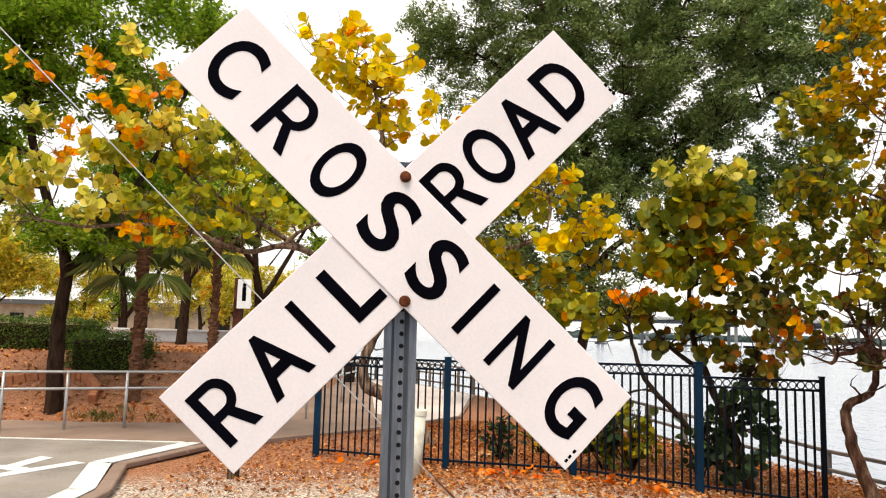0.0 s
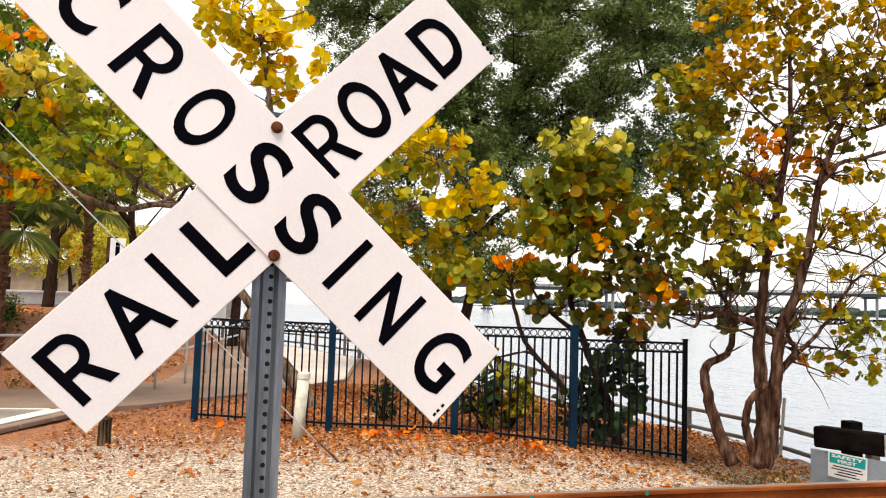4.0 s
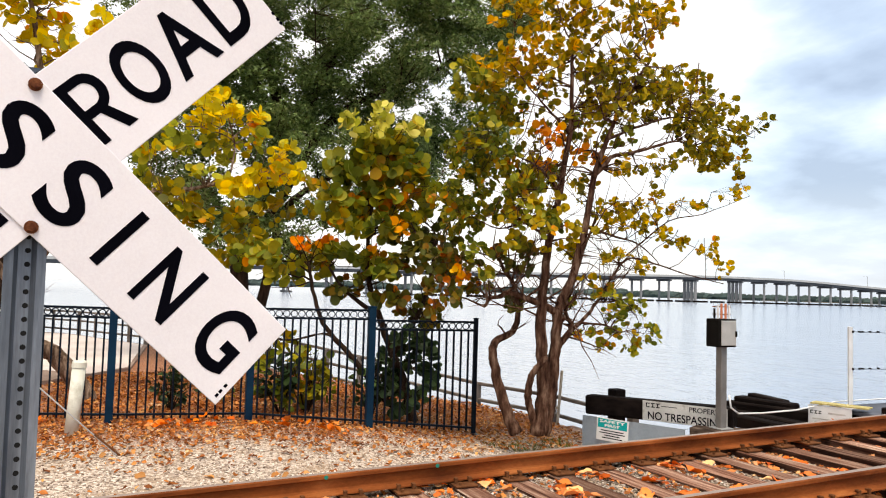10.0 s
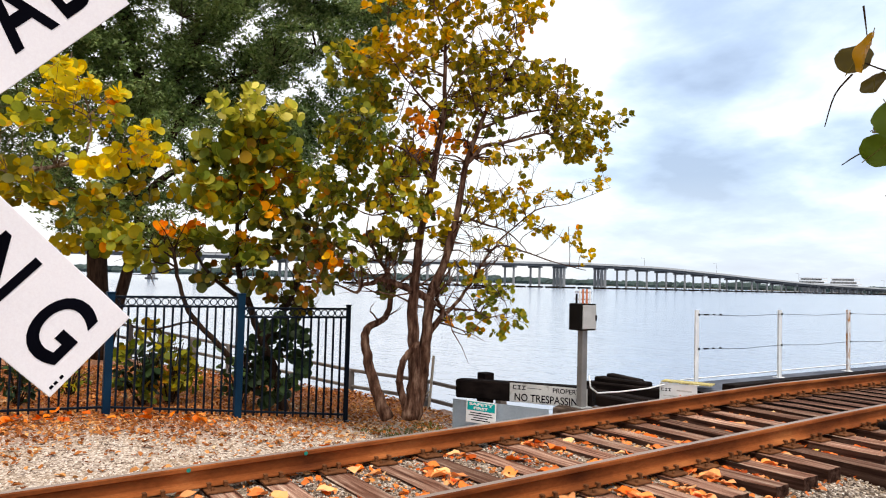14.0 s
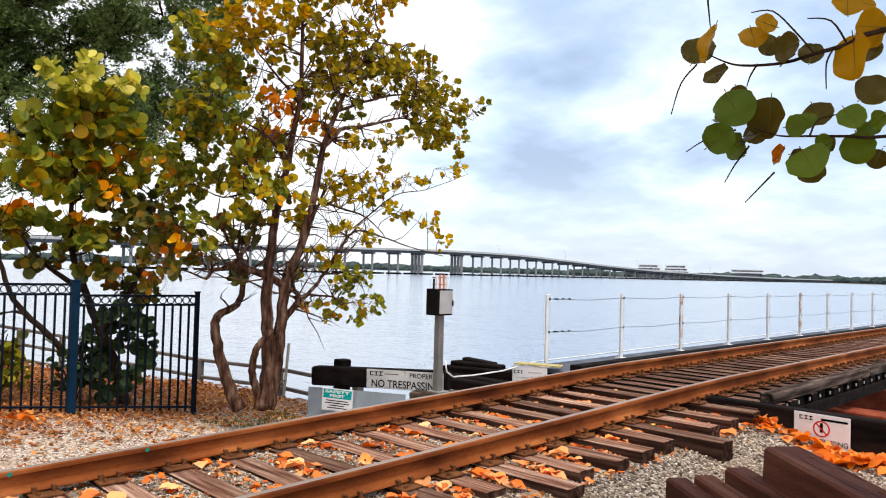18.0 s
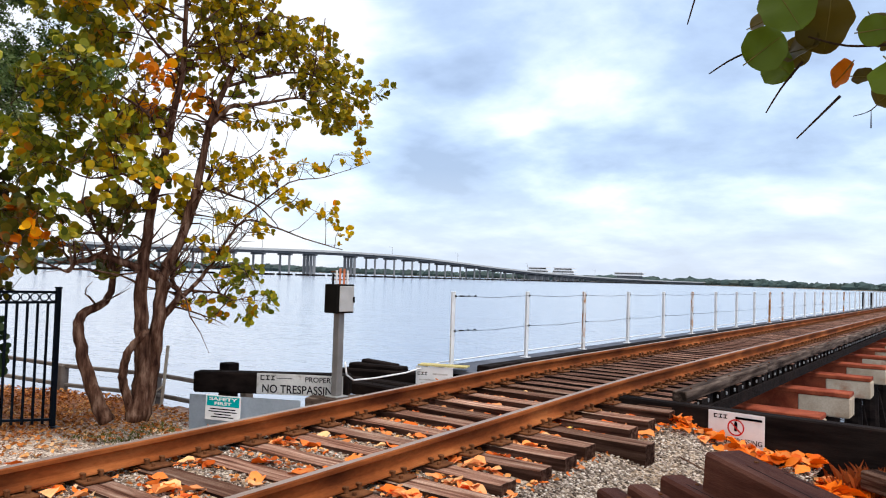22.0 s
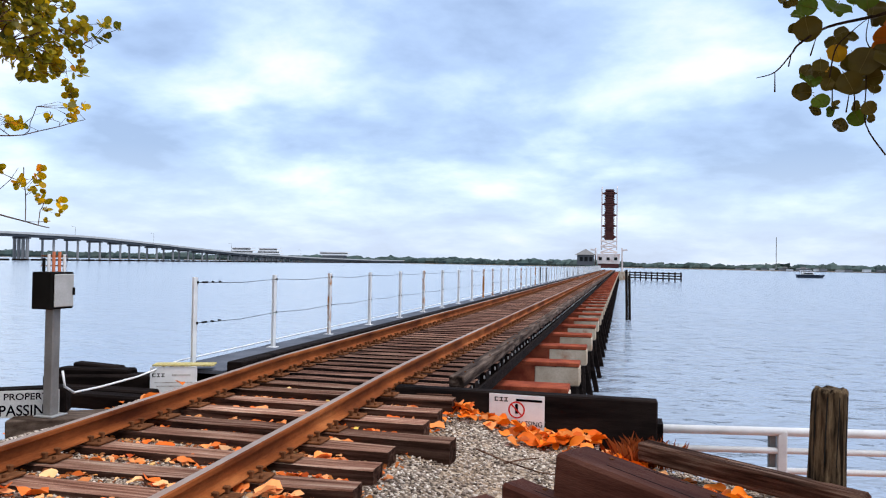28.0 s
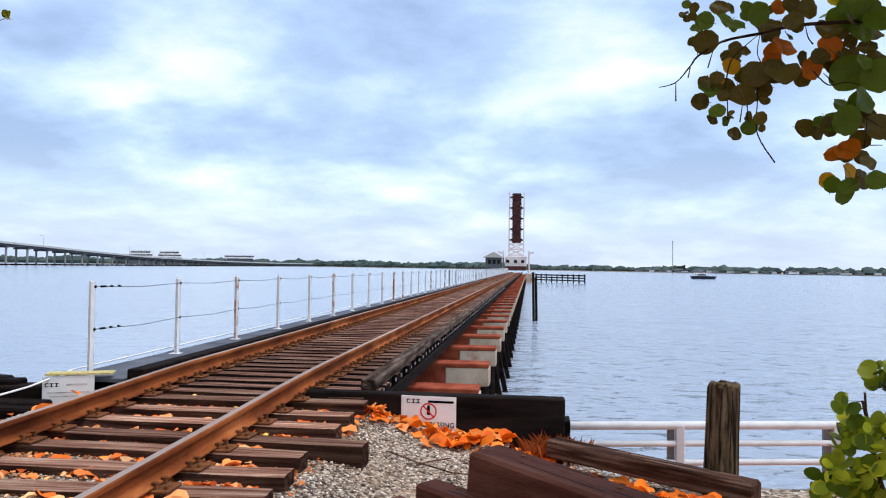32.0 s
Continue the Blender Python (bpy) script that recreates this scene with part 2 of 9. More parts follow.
# ground
def ground_material():
    m, t, p = nodes("gravel_ground")
    tex = t.nodes.new("ShaderNodeTexCoord")
    vec = tex.outputs["Object"]
    vor = t.nodes.new("ShaderNodeTexVoronoi")
    vor.inputs["Scale"].default_value = 38.0
    t.links.new(vec, vor.inputs["Vector"])
    sepc = t.nodes.new("ShaderNodeSeparateColor")
    t.links.new(vor.outputs["Color"], sepc.inputs[0])
    stone = ramp(t, sepc.outputs[0], [(0.0, (0.12, 0.075, 0.052)), (0.35, (0.38, 0.285, 0.215)), (0.7, (0.58, 0.465, 0.375)), (1.0, (0.80, 0.70, 0.60))])
    broad = noise_tex(t, vec, 0.9, 5.0, 0.6)
    sp = t.nodes.new("ShaderNodeSeparateXYZ")
    t.links.new(vec, sp.inputs[0])
    ballast = ramp(t, sepc.outputs[1], [(0.0, (0.04, 0.027, 0.018)), (0.4, (0.19, 0.135, 0.09)), (0.75, (0.38, 0.29, 0.21)), (1.0, (0.62, 0.52, 0.41))])
    side = t.nodes.new("ShaderNodeMapRange")
    side.inputs[1].default_value, side.inputs[2].default_value = -5.0, -4.2
    t.links.new(sp.outputs[0], side.inputs[0])
    stone = blend(t, side.outputs[0], stone, ballast)
    col = blend(t, ramp(t, broad, [(0.45, (0, 0, 0)), (0.7, (0.6, 0.6, 0.6))]), stone, (0.36, 0.22, 0.11))
    # leaf mulch takes over inland of the fence line
    edge = noise_tex(t, vec, 0.7, 5.0, 0.65)
    ad = t.nodes.new("ShaderNodeMath")
    ad.operation = "MULTIPLY_ADD"
    ad.inputs[1].default_value = -3.0
    t.links.new(edge, ad.inputs[0])
    t.links.new(sp.outputs[0], ad.inputs[2])
    mr = t.nodes.new("ShaderNodeMapRange")
    mr.inputs[1].default_value, mr.inputs[2].default_value = -8.6, -9.7
    t.links.new(ad.outputs[0], mr.inputs[0])
    chips = noise_tex(t, vec, 26.0, 4.0, 0.75, 1.2)
    litter = ramp(t, chips, [(0.32, (0.06, 0.022, 0.011)), (0.45, (0.24, 0.085, 0.036)), (0.56, (0.43, 0.175, 0.075)), (0.70, (0.63, 0.38, 0.22))])
    col = blend(t, mr.outputs[0], col, litter)
    t.links.new(col, p.inputs["Base Color"])
    p.inputs["Roughness"].default_value = 0.9
    relief(t, p, vor.outputs["Distance"], 0.7, 0.02)
    return m


M_ground = ground_material()
M_sand = surf("bare_soil", [(0.3, (0.33, 0.24, 0.17)), (0.7, (0.46, 0.36, 0.27))], 2.0, 0.95, 0, 70.0, 0.4, 0.5, 0.01)
M_asphalt = surf("worn_asphalt", [(0.3, (0.22, 0.195, 0.175)), (0.7, (0.36, 0.32, 0.285))], 1.2, 0.9, 0, 90.0, 0.8, 0.6, 0.004, stain=(0.30, 0.26, 0.21), stain_scale=1.5, stain_at=(0.5, 0.75))
M_path = surf("pale_concrete", [(0.3, (0.23, 0.155, 0.12)), (0.7, (0.34, 0.245, 0.195))], 0.8, 0.9, 0, 120.0, 0.3, 0.3, 0.003)
M_paint = surf("worn_white_road_paint", [(0.35, (0.62, 0.62, 0.60)), (0.65, (0.80, 0.80, 0.78))], 5.0, 0.7, 0, 90.0, 0.4, 0.3, 0.002, stain=(0.3, 0.28, 0.25), stain_scale=9.0, stain_at=(0.62, 0.72))
# metal
M_rail = surf("rusty_rail_steel", [(0.3, (0.085, 0.021, 0.007)), (0.55, (0.26, 0.074, 0.020)), (0.75, (0.46, 0.165, 0.052))], 3.0, 0.75, 0.1, 70.0, 0.4, 0.4, 0.002, stretch=(1, 0.35, 1))
M_railtop = surf("worn_rail_head", [(0.3, (0.20, 0.14, 0.11)), (0.7, (0.36, 0.29, 0.25))], 3.0, 0.5, 0.25, 90.0, 0.3, 0.1, 0.001, stretch=(1, 0.1, 1), stain=(0.28, 0.13, 0.06), stain_scale=2.5)
M_spike = surf("rusty_plate", [(0.3, (0.08, 0.03, 0.013)), (0.7, (0.19, 0.075, 0.03))], 14.0, 0.85, 0.0, 90.0, 0.5, 0.5, 0.003)
M_steel = surf("galvanised_post", [(0.34, (0.075, 0.088, 0.108)), (0.5, (0.18, 0.205, 0.245)), (0.68, (0.44, 0.48, 0.55))], 3.5, 0.42, 0.55, 120.0, 0.35, 0.2, 0.001, stretch=(1.6, 1.6, 0.18), stain=(0.055, 0.062, 0.078), stain_scale=4.0, stain_at=(0.50, 0.66))
M_hole = plain("dark_hole", (0.02, 0.02, 0.02), 0.9)
M_greysteel = surf("grey_painted_steel", [(0.3, (0.17, 0.16, 0.15)), (0.7, (0.26, 0.25, 0.24))], 4.0, 0.5, 0.4, 80.0, 0.3, 0.2, 0.001)
M_alu = surf("dull_aluminium_tube", [(0.3, (0.42, 0.42, 0.42)), (0.7, (0.58, 0.58, 0.58))], 4.0, 0.4, 0.6, 90.0, 0.2, 0.1, 0.001)
M_fence = surf("blue_black_fence_paint", [(0.3, (0.003, 0.005, 0.009)), (0.7, (0.009, 0.014, 0.022))], 3.0, 0.4, 0.0, 60.0, 0.3, 0.2, 0.001)
M_fencepost = surf("blue_post_paint", [(0.3, (0.003, 0.014, 0.034)), (0.7, (0.006, 0.030, 0.062))], 3.0, 0.4, 0.0, 60.0, 0.3, 0.2, 0.001)
M_bolt = surf("rusty_bolt", [(0.3, (0.07, 0.02, 0.012)), (0.7, (0.20, 0.07, 0.03))], 60.0, 0.8, 0.1, 200.0, 0.5, 0.5, 0.002)
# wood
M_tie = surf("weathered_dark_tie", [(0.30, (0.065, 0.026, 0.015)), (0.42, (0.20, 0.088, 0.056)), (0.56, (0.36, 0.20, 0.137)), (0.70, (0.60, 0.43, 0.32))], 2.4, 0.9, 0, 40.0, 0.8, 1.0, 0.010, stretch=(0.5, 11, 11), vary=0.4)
# darker tone for tie sides and ends, their shade put into the colour
M_tieside = surf("shaded_tie_side", [(0.34, (0.018, 0.008, 0.006)), (0.5, (0.060, 0.029, 0.020)), (0.68, (0.13, 0.072, 0.052))], 2.4, 0.9, 0, 40.0, 0.7, 1.0, 0.010, stretch=(0.5, 9, 9), vary=0.3, spec=0.03)
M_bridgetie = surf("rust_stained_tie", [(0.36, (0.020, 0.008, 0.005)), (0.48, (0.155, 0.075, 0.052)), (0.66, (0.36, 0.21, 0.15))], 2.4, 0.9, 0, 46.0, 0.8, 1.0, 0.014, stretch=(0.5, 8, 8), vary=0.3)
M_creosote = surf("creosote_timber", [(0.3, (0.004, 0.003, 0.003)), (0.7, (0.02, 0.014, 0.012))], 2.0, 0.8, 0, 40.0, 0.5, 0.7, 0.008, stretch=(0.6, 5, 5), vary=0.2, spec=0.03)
M_brownwood = surf("dark_brown_timber", [(0.34, (0.040, 0.014, 0.010)), (0.5, (0.085, 0.029, 0.019)), (0.68, (0.145, 0.058, 0.038))], 1.6, 0.7, 0, 40.0, 0.5, 0.8, 0.006, stretch=(0.5, 4, 4), vary=0.15, turn=radians(35.7))
M_greywood = surf("silvered_timber", [(0.3, (0.04, 0.026, 0.020)), (0.7, (0.19, 0.14, 0.11))], 2.2, 0.9, 0, 45.0, 0.7, 1.0, 0.012, stretch=(0.6, 7, 7), vary=0.2)
M_postwood = surf("silvered_post_wood", [(0.38, (0.015, 0.010, 0.006)), (0.5, (0.085, 0.056, 0.032)), (0.66, (0.20, 0.14, 0.08))], 5.0, 0.9, 0, 30.0, 0.8, 1.0, 0.015, stretch=(7, 7, 0.6))
M_bark = surf("grey_brown_bark", [(0.32, (0.020, 0.008, 0.005)), (0.5, (0.090, 0.044, 0.028)), (0.70, (0.24, 0.15, 0.105))], 6.0, 0.9, 0, 40.0, 0.6, 0.8, 0.01, stretch=(3, 3, 0.7))
M_palebark = surf("pale_brown_bark", [(0.34, (0.06, 0.035, 0.024)), (0.5, (0.17, 0.11, 0.075)), (0.66, (0.36, 0.26, 0.19))], 6.0, 0.9, 0, 40.0, 0.6, 0.8, 0.01, stretch=(3, 3, 0.7))
M_darkbark = surf("dark_bark", [(0.3, (0.016, 0.009, 0.006)), (0.7, (0.065, 0.038, 0.025))], 6.0, 0.95, 0, 40.0, 0.6, 0.9, 0.015, stretch=(3, 3, 0.6))
# paint, concrete, water
M_signwhite = surf("dimpled_white_sign_sheet", [(0.3, (0.76, 0.71, 0.735)), (0.7, (0.86, 0.81, 0.835))], 2.5, 0.55, 0, 170.0, 0.30, 0.25, 0.001, stain=(0.55, 0.48, 0.42), stain_scale=5.0, stain_at=(0.66, 0.85))
M_black = surf("black_letter_paint", [(0.35, (0.0015, 0.0015, 0.003)), (0.65, (0.003, 0.003, 0.006))], 5.0, 0.8, 0, 80.0, 0.1, 0.1, 0.001, spec=0.015)
M_white = surf("chipped_white_paint", [(0.3, (0.66, 0.66, 0.66)), (0.7, (0.80, 0.80, 0.80))], 4.0, 0.6, 0, 60.0, 0.2, 0.2, 0.002)
M_whiterust = surf("white_paint_with_rust", [(0.3, (0.66, 0.66, 0.66)), (0.7, (0.80, 0.80, 0.80))], 4.0, 0.6, 0, 60.0, 0.2, 0.2, 0.002, stain=(0.42, 0.18, 0.05), stain_scale=3.0, stain_at=(0.44, 0.56))
M_concrete = surf("stained_concrete_cap", [(0.3, (0.34, 0.26, 0.18)), (0.7, (0.55, 0.46, 0.36))], 2.5, 0.9, 0, 50.0, 0.3, 0.5, 0.006, stain=(0.30, 0.13, 0.07), stain_scale=1.6, stain_at=(0.52, 0.7))
M_rustred = surf("red_rust_steel", [(0.3, (0.13, 0.022, 0.012)), (0.7, (0.34, 0.085, 0.04))], 3.0, 0.85, 0, 50.0, 0.5, 0.5, 0.004)
# far concrete, darkened for the shade under the road bridge deck
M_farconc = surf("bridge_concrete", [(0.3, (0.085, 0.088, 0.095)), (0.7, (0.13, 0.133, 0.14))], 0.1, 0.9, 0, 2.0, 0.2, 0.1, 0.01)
M_column = surf("grey_column_concrete", [(0.3, (0.20, 0.20, 0.205)), (0.7, (0.28, 0.28, 0.285))], 0.1, 0.9, 0, 2.0, 0.2, 0.1, 0.01)


def water_material():
    m, t, p = nodes("river_water")
    tex = t.nodes.new("ShaderNodeTexCoord")
    mp = t.nodes.new("ShaderNodeMapping")
    mp.inputs["Scale"].default_value = (0.55, 1.0, 1.0)
    mp.inputs["Rotation"].default_value = (0, 0, radians(-12))
    t.links.new(tex.outputs["Object"], mp.inputs[0])
    a = noise_tex(t, mp.outputs[0], 1.5, 3.0, 0.55, 0.4)
    b = noise_tex(t, mp.outputs[0], 0.25, 3.0, 0.5, 0.3)
    s = t.nodes.new("ShaderNodeMath")
    s.operation = "MULTIPLY_ADD"
    s.inputs[1].default_value = 0.42
    t.links.new(a, s.inputs[0])
    t.links.new(b, s.inputs[2])
    # sheltered and calm upstream of the trestle, ruffled beyond it
    sp = t.nodes.new("ShaderNodeSeparateXYZ")
    t.links.new(tex.outputs["Object"], sp.inputs[0])
    mr = t.nodes.new("ShaderNodeMapRange")
    mr.inputs[1].default_value, mr.inputs[2].default_value = -9.0, -1.0
    mr.inputs[3].default_value, mr.inputs[4].default_value = 0.16, 0.8
    t.links.new(sp.outputs[0], mr.inputs[0])
    p.inputs["Base Color"].default_value = (0.26, 0.31, 0.39, 1)
    p.inputs["Roughness"].default_value = 0.16
    p.inputs["IOR"].default_value = 1.33
    # scattered sharp wavelets on the ruffled side
    mp2 = t.nodes.new("ShaderNodeMapping")
    mp2.inputs["Scale"].default_value = (0.5, 1.15, 1.0)
    mp2.inputs["Rotation"].default_value = (0, 0, radians(6))
    t.links.new(tex.outputs["Object"], mp2.inputs[0])
    peaks = t.nodes.new("ShaderNodeMapRange")
    peaks.inputs[1].default_value, peaks.inputs[2].default_value = 0.60, 0.72
    peaks.inputs[3].default_value, peaks.inputs[4].default_value = 0.0, 0.8
    t.links.new(noise_tex(t, mp2.outputs[0], 2.2, 3.0, 0.6, 0.6), peaks.inputs[0])
    both = t.nodes.new("ShaderNodeMath")
    both.operation = "ADD"
    t.links.new(s.outputs[0], both.inputs[0])
    t.links.new(peaks.outputs[0], both.inputs[1])
    relief(t, p, both.outputs[0], 0.5, 0.8)
    bump = p.inputs["Normal"].links[0].from_node
    t.links.new(mr.outputs[0], bump.inputs["Strength"])
    return m


M_water = water_material()

# ---- building helpers ----
def cbox(bm, size, m=None, c=0.0):
    """A box about the origin with chamfered edges, placed by the matrix m."""
    h = [s / 2 for s in size]
    m = m or Matrix()
    if c <= 0:
        vs = {s: bm.verts.new(m @ Vector((s[0] * h[0], s[1] * h[1], s[2] * h[2]))) for s in [(a, b, d) for a in (-1, 1) for b in (-1, 1) for d in (-1, 1)]}
        for a in range(3):
            b, d = (a + 1) % 3, (a + 2) % 3
            for sg in (-1, 1):
                loop = []
                for p, q in ((-1, -1), (1, -1), (1, 1), (-1, 1)):
                    k = [0, 0, 0]
                    k[a], k[b], k[d] = sg, p, q
                    loop.append(vs[tuple(k)])
                bm.faces.new(loop if sg > 0 else loop[::-1])
        return
    c = min(c, 0.45 * min(size))
    vs = {}
    cs = [(a, b, d) for a in (-1, 1) for b in (-1, 1) for d in (-1, 1)]
    for s in cs:
        for a in range(3):
            co = [s[i] * (h[i] if i == a else h[i] - c) for i in range(3)]
            vs[s, a] = bm.verts.new(m @ Vector(co))
    fs = []
    for a in range(3):
        b, d = (a + 1) % 3, (a + 2) % 3
        for sg in (-1, 1):
            loop = []
            for p, q in ((-1, -1), (1, -1), (1, 1), (-1, 1)):
                k = [0, 0, 0]
                k[a], k[b], k[d] = sg, p, q
                loop.append(vs[tuple(k), a])
            fs.append(bm.faces.new(loop if sg > 0 else loop[::-1]))
        for p in (-1, 1):
            for q in (-1, 1):
                k0, k1 = [0, 0, 0], [0, 0, 0]
                k0[a], k0[b], k0[d] = -1, p, q
                k1[a], k1[b], k1[d] = 1, p, q
                loop = [vs[tuple(k0), b], vs[tuple(k1), b], vs[tuple(k1), d], vs[tuple(k0), d]]
                fs.append(bm.faces.new(loop if p * q < 0 else loop[::-1]))
    for s in cs:
        loop = [vs[s, 0], vs[s, 1], vs[s, 2]]
        fs.append(bm.faces.new(loop if s[0] * s[1] * s[2] > 0 else loop[::-1]))


def box(bm, x0, x1, y0, y1, z0, z1, c=0.0):
    cbox(bm, (x1 - x0, y1 - y0, z1 - z0), Matrix.Translation(((x0 + x1) / 2, (y0 + y1) / 2, (z0 + z1) / 2)), c)


def tube(bm, pts, radii, seg=8, caps=True):
    """A round tube through points, with a radius at each."""
    pts = [Vector(p) for p in pts]
    if isinstance(radii, (int, float)):
        radii = [radii] * len(pts)
    rings = []
    ref = Vector((0.31, 0.95, 0.11))
    for i, p in enumerate(pts):
        d = (pts[min(i + 1, len(pts) - 1)] - pts[max(i - 1, 0)]).normalized()
        u = d.cross(ref)
        if u.length < 0.05:
            u = d.cross(Vector((1, 0, 0)))
        u.normalize()
        v = d.cross(u)
        rings.append([bm.verts.new(p + (u * math.cos(2 * math.pi * k / seg) + v * math.sin(2 * math.pi * k / seg)) * radii[i]) for k in range(seg)])
    for a, b in zip(rings, rings[1:]):
        for k in range(seg):
            bm.faces.new((a[k], a[(k + 1) % seg], b[(k + 1) % seg], b[k])[::-1])
    if caps:
        bm.faces.new(rings[0])
        bm.faces.new(rings[-1][::-1])


def beam(bm, a, b, w, h, c=0.0):
    """A square timber from a to b, w wide across and h high."""
    a, b = Vector(a), Vector(b)
    d = b - a
    x = d.normalized()
    y = Vector((0, 0, 1)).cross(x)
    if y.length < 1e-4:
        y = Vector((0, 1, 0))
    y.normalize()
    z = x.cross(y)
    m = Matrix((x, y, z)).transposed().to_4x4()
    m.translation = (a + b) / 2
    cbox(bm, (d.length, w, h), m, c)


def sheet(bm, poly, z0, z1):
    """A flat plate from an outline, z0 to z1."""
    lo = [bm.verts.new((x, y, z0)) for x, y in poly]
    hi = [bm.verts.new((x, y, z1)) for x, y in poly]
    bm.faces.new(hi)
    bm.faces.new(lo[::-1])
    n = len(poly)
    for i in range(n):
        bm.faces.new((lo[i], lo[(i + 1) % n], hi[(i + 1) % n], hi[i]))


def finish(name, bm, material, smooth=False):
    bmesh.ops.recalc_face_normals(bm, faces=bm.faces)
    me = bpy.data.meshes.new(name)
    bm.to_mesh(me)
    bm.free()
    if material:
        me.materials.append(material)
    if smooth:
        me.polygons.foreach_set("use_smooth", [True] * len(me.polygons))
    return me


def part(name, bm, material, parent=None, label="", smooth=False):
    """One mesh object under a thing, built in world coordinates and moved into the parent's."""
    if parent is not None:
        off = parent.location if parent.parent is None else parent.location + parent.parent.location
        bmesh.ops.translate(bm, verts=bm.verts, vec=-off)
    ob = new(name, finish(name, bm, material, smooth))
    if parent is not None:
        ob.parent = parent
    if label:
        ob["label"] = label
    return ob


def thing(name, loc, label, category, group="", kind=""):
    ob = new(name)
    ob.empty_display_size = 0.2
    ob.location = loc
    return tagged(ob, label, category, group, kind)


def solid(name, bm, material, label, category="", group="", kind="", smooth=False):
    ob = new(name, finish(name, bm, material, smooth))
    return tagged(ob, label, category, group, kind)


def disc(bm, centre, normal, r, depth, seg=12):
    n = Vector(normal).normalized()
    tube(bm, [Vector(centre), Vector(centre) + n * depth], r, seg)


def rail_z(y):
    """Top of the rails: the land track climbs to the level bridge."""
    y = max(y, -2.0)
    k = min(1.0, max(0.0, (y - 7.5) / 3.0))
    s = y - 0.5 * 3.0 * k * k if y < 10.5 else 9.0
    return 0.35 + 0.0236 * s


XR, XL = -2.70, -4.205
TIE_TOP = 0.185

# ---- ground, water, far shore ----
LAND = [(-300, -260), (60, -260), (60, 7.4), (30, 7.6), (3.0, 7.5), (1.3, 7.5), (-0.05, 7.9), (-0.05, 8.30), (-5.3, 8.30), (-5.3, 8.75), (-6.95, 8.75), (-6.95, 7.9),
        (-6.4, 7.2), (-6.7, 6.5), (-8.8, 6.35), (-10.4, 5.9), (-21.0, 1.3), (-25.0, -0.8), (-29.0, -4.0), (-45.0, -9.0), (-80.0, -14.0), (-300.0, -40.0)]


def inside(x, y):
    c = False
    n = len(LAND)
    for i in range(n):
        (x0, y0), (x1, y1) = LAND[i], LAND[i - 1]
        if (y0 > y) != (y1 > y) and x < (x1 - x0) * (y - y0) / (y1 - y0) + x0:
            c = not c
    return c


def ground_z(x, y):
    """Height of the land: a low ballast bed under the track, a gentle rise inland."""
    z = 0.02 + 0.05 * noise.noise((x * 0.35, y * 0.35, 0.3)) + 0.015 * noise.noise((x * 2.1, y * 2.1, 4.0))
    d = abs(x + 3.45)
    k = min(1.0, max(0.0, (2.35 - d) / 0.85))
    k = k * k * (3 - 2 * k)
    e = min(1.0, max(0.0, (d - 1.0) / 0.4))
    low = 0.022 + (0.045 if x > -3.45 else 0.02) * e + 0.065 * min(1.0, max(0.0, (y - 4.2) / 2.5))
    z += k * (rail_z(y) - TIE_TOP - low - z) * (1.0 if y > -1.5 else max(0.0, 1 + (y + 1.5) / 2.0))
    if x < -5.2:
        q = min(1.0, max(0.0, (y - 1.5) / 3.2)) * min(1.0, (-5.2 - x) / 1.2)
        z -= 0.22 * q
    if x > -0.6:
        z -= 0.17 * min(1.0, max(0.0, (y - 5.9) / 1.2))
    bank = max(0.0, min(1.0, (-3.6 - y) / 2.0))
    z += 0.34 * bank * min(max(0.0, -x - 12.1), 3.4)
    return z


def land_sheet():
    """The near land as a fine grid, cut off at the shore, with a skirt going down."""
    bm = bmesh.new()
    sheet(bm, LAND, -3.2, -0.22)
    ob = solid("ground_base", bm, M_sand, "sandy soil below the path and track", "ground", kind="structure")
    bm = bmesh.new()
    x0, x1, y0, y1 = -30.0, 8.0, -22.0, 8.4
    step = 0.2
    nx, ny = int((x1 - x0) / step), int((y1 - y0) / step)
    grid = {}
    for i in range(nx + 1):
        for j in range(ny + 1):
            x, y = x0 + i * step, y0 + j * step
            if inside(x, y):
                grid[i, j] = bm.verts.new((x, y, ground_z(x, y)))
    for (i, j), v in grid.items():
        if (i + 1, j) in grid and (i, j + 1) in grid and (i + 1, j + 1) in grid:
            bm.faces.new((v, grid[i + 1, j], grid[i + 1, j + 1], grid[i, j + 1]))
    for e in [e for e in bm.edges if len(e.link_faces) == 1]:
        a, b = e.verts
        lo = [bm.verts.new((v.co.x, v.co.y, -1.2)) for v in (a, b)]
        bm.faces.new((a, b, lo[1], lo[0]))
    return solid("ground", bm, M_ground, "pale gravel ground scattered with dry leaves beside the track", "ground", kind="structure", smooth=True)


land_sheet()

bm = bmesh.new()
sheet(bm, [(-4500, -900), (4500, -900), (4500, 4500), (-4500, 4500)], -1.82, -1.8)
solid("water", bm, M_water, "broad rippled grey-blue river", "water", kind="structure")

# ---- track ----
def rail_profile():
    """Half outline of a flat-bottomed rail about its head's middle, x and z down from the top."""
    right = [(0.0, 0.0), (0.026, -0.002), (0.035, -0.010), (0.036, -0.034), (0.010, -0.046), (0.008, -0.115), (0.014, -0.128), (0.068, -0.142), (0.070, -0.152)]
    return right + [(-x, z) for x, z in right[::-1][:-1]]


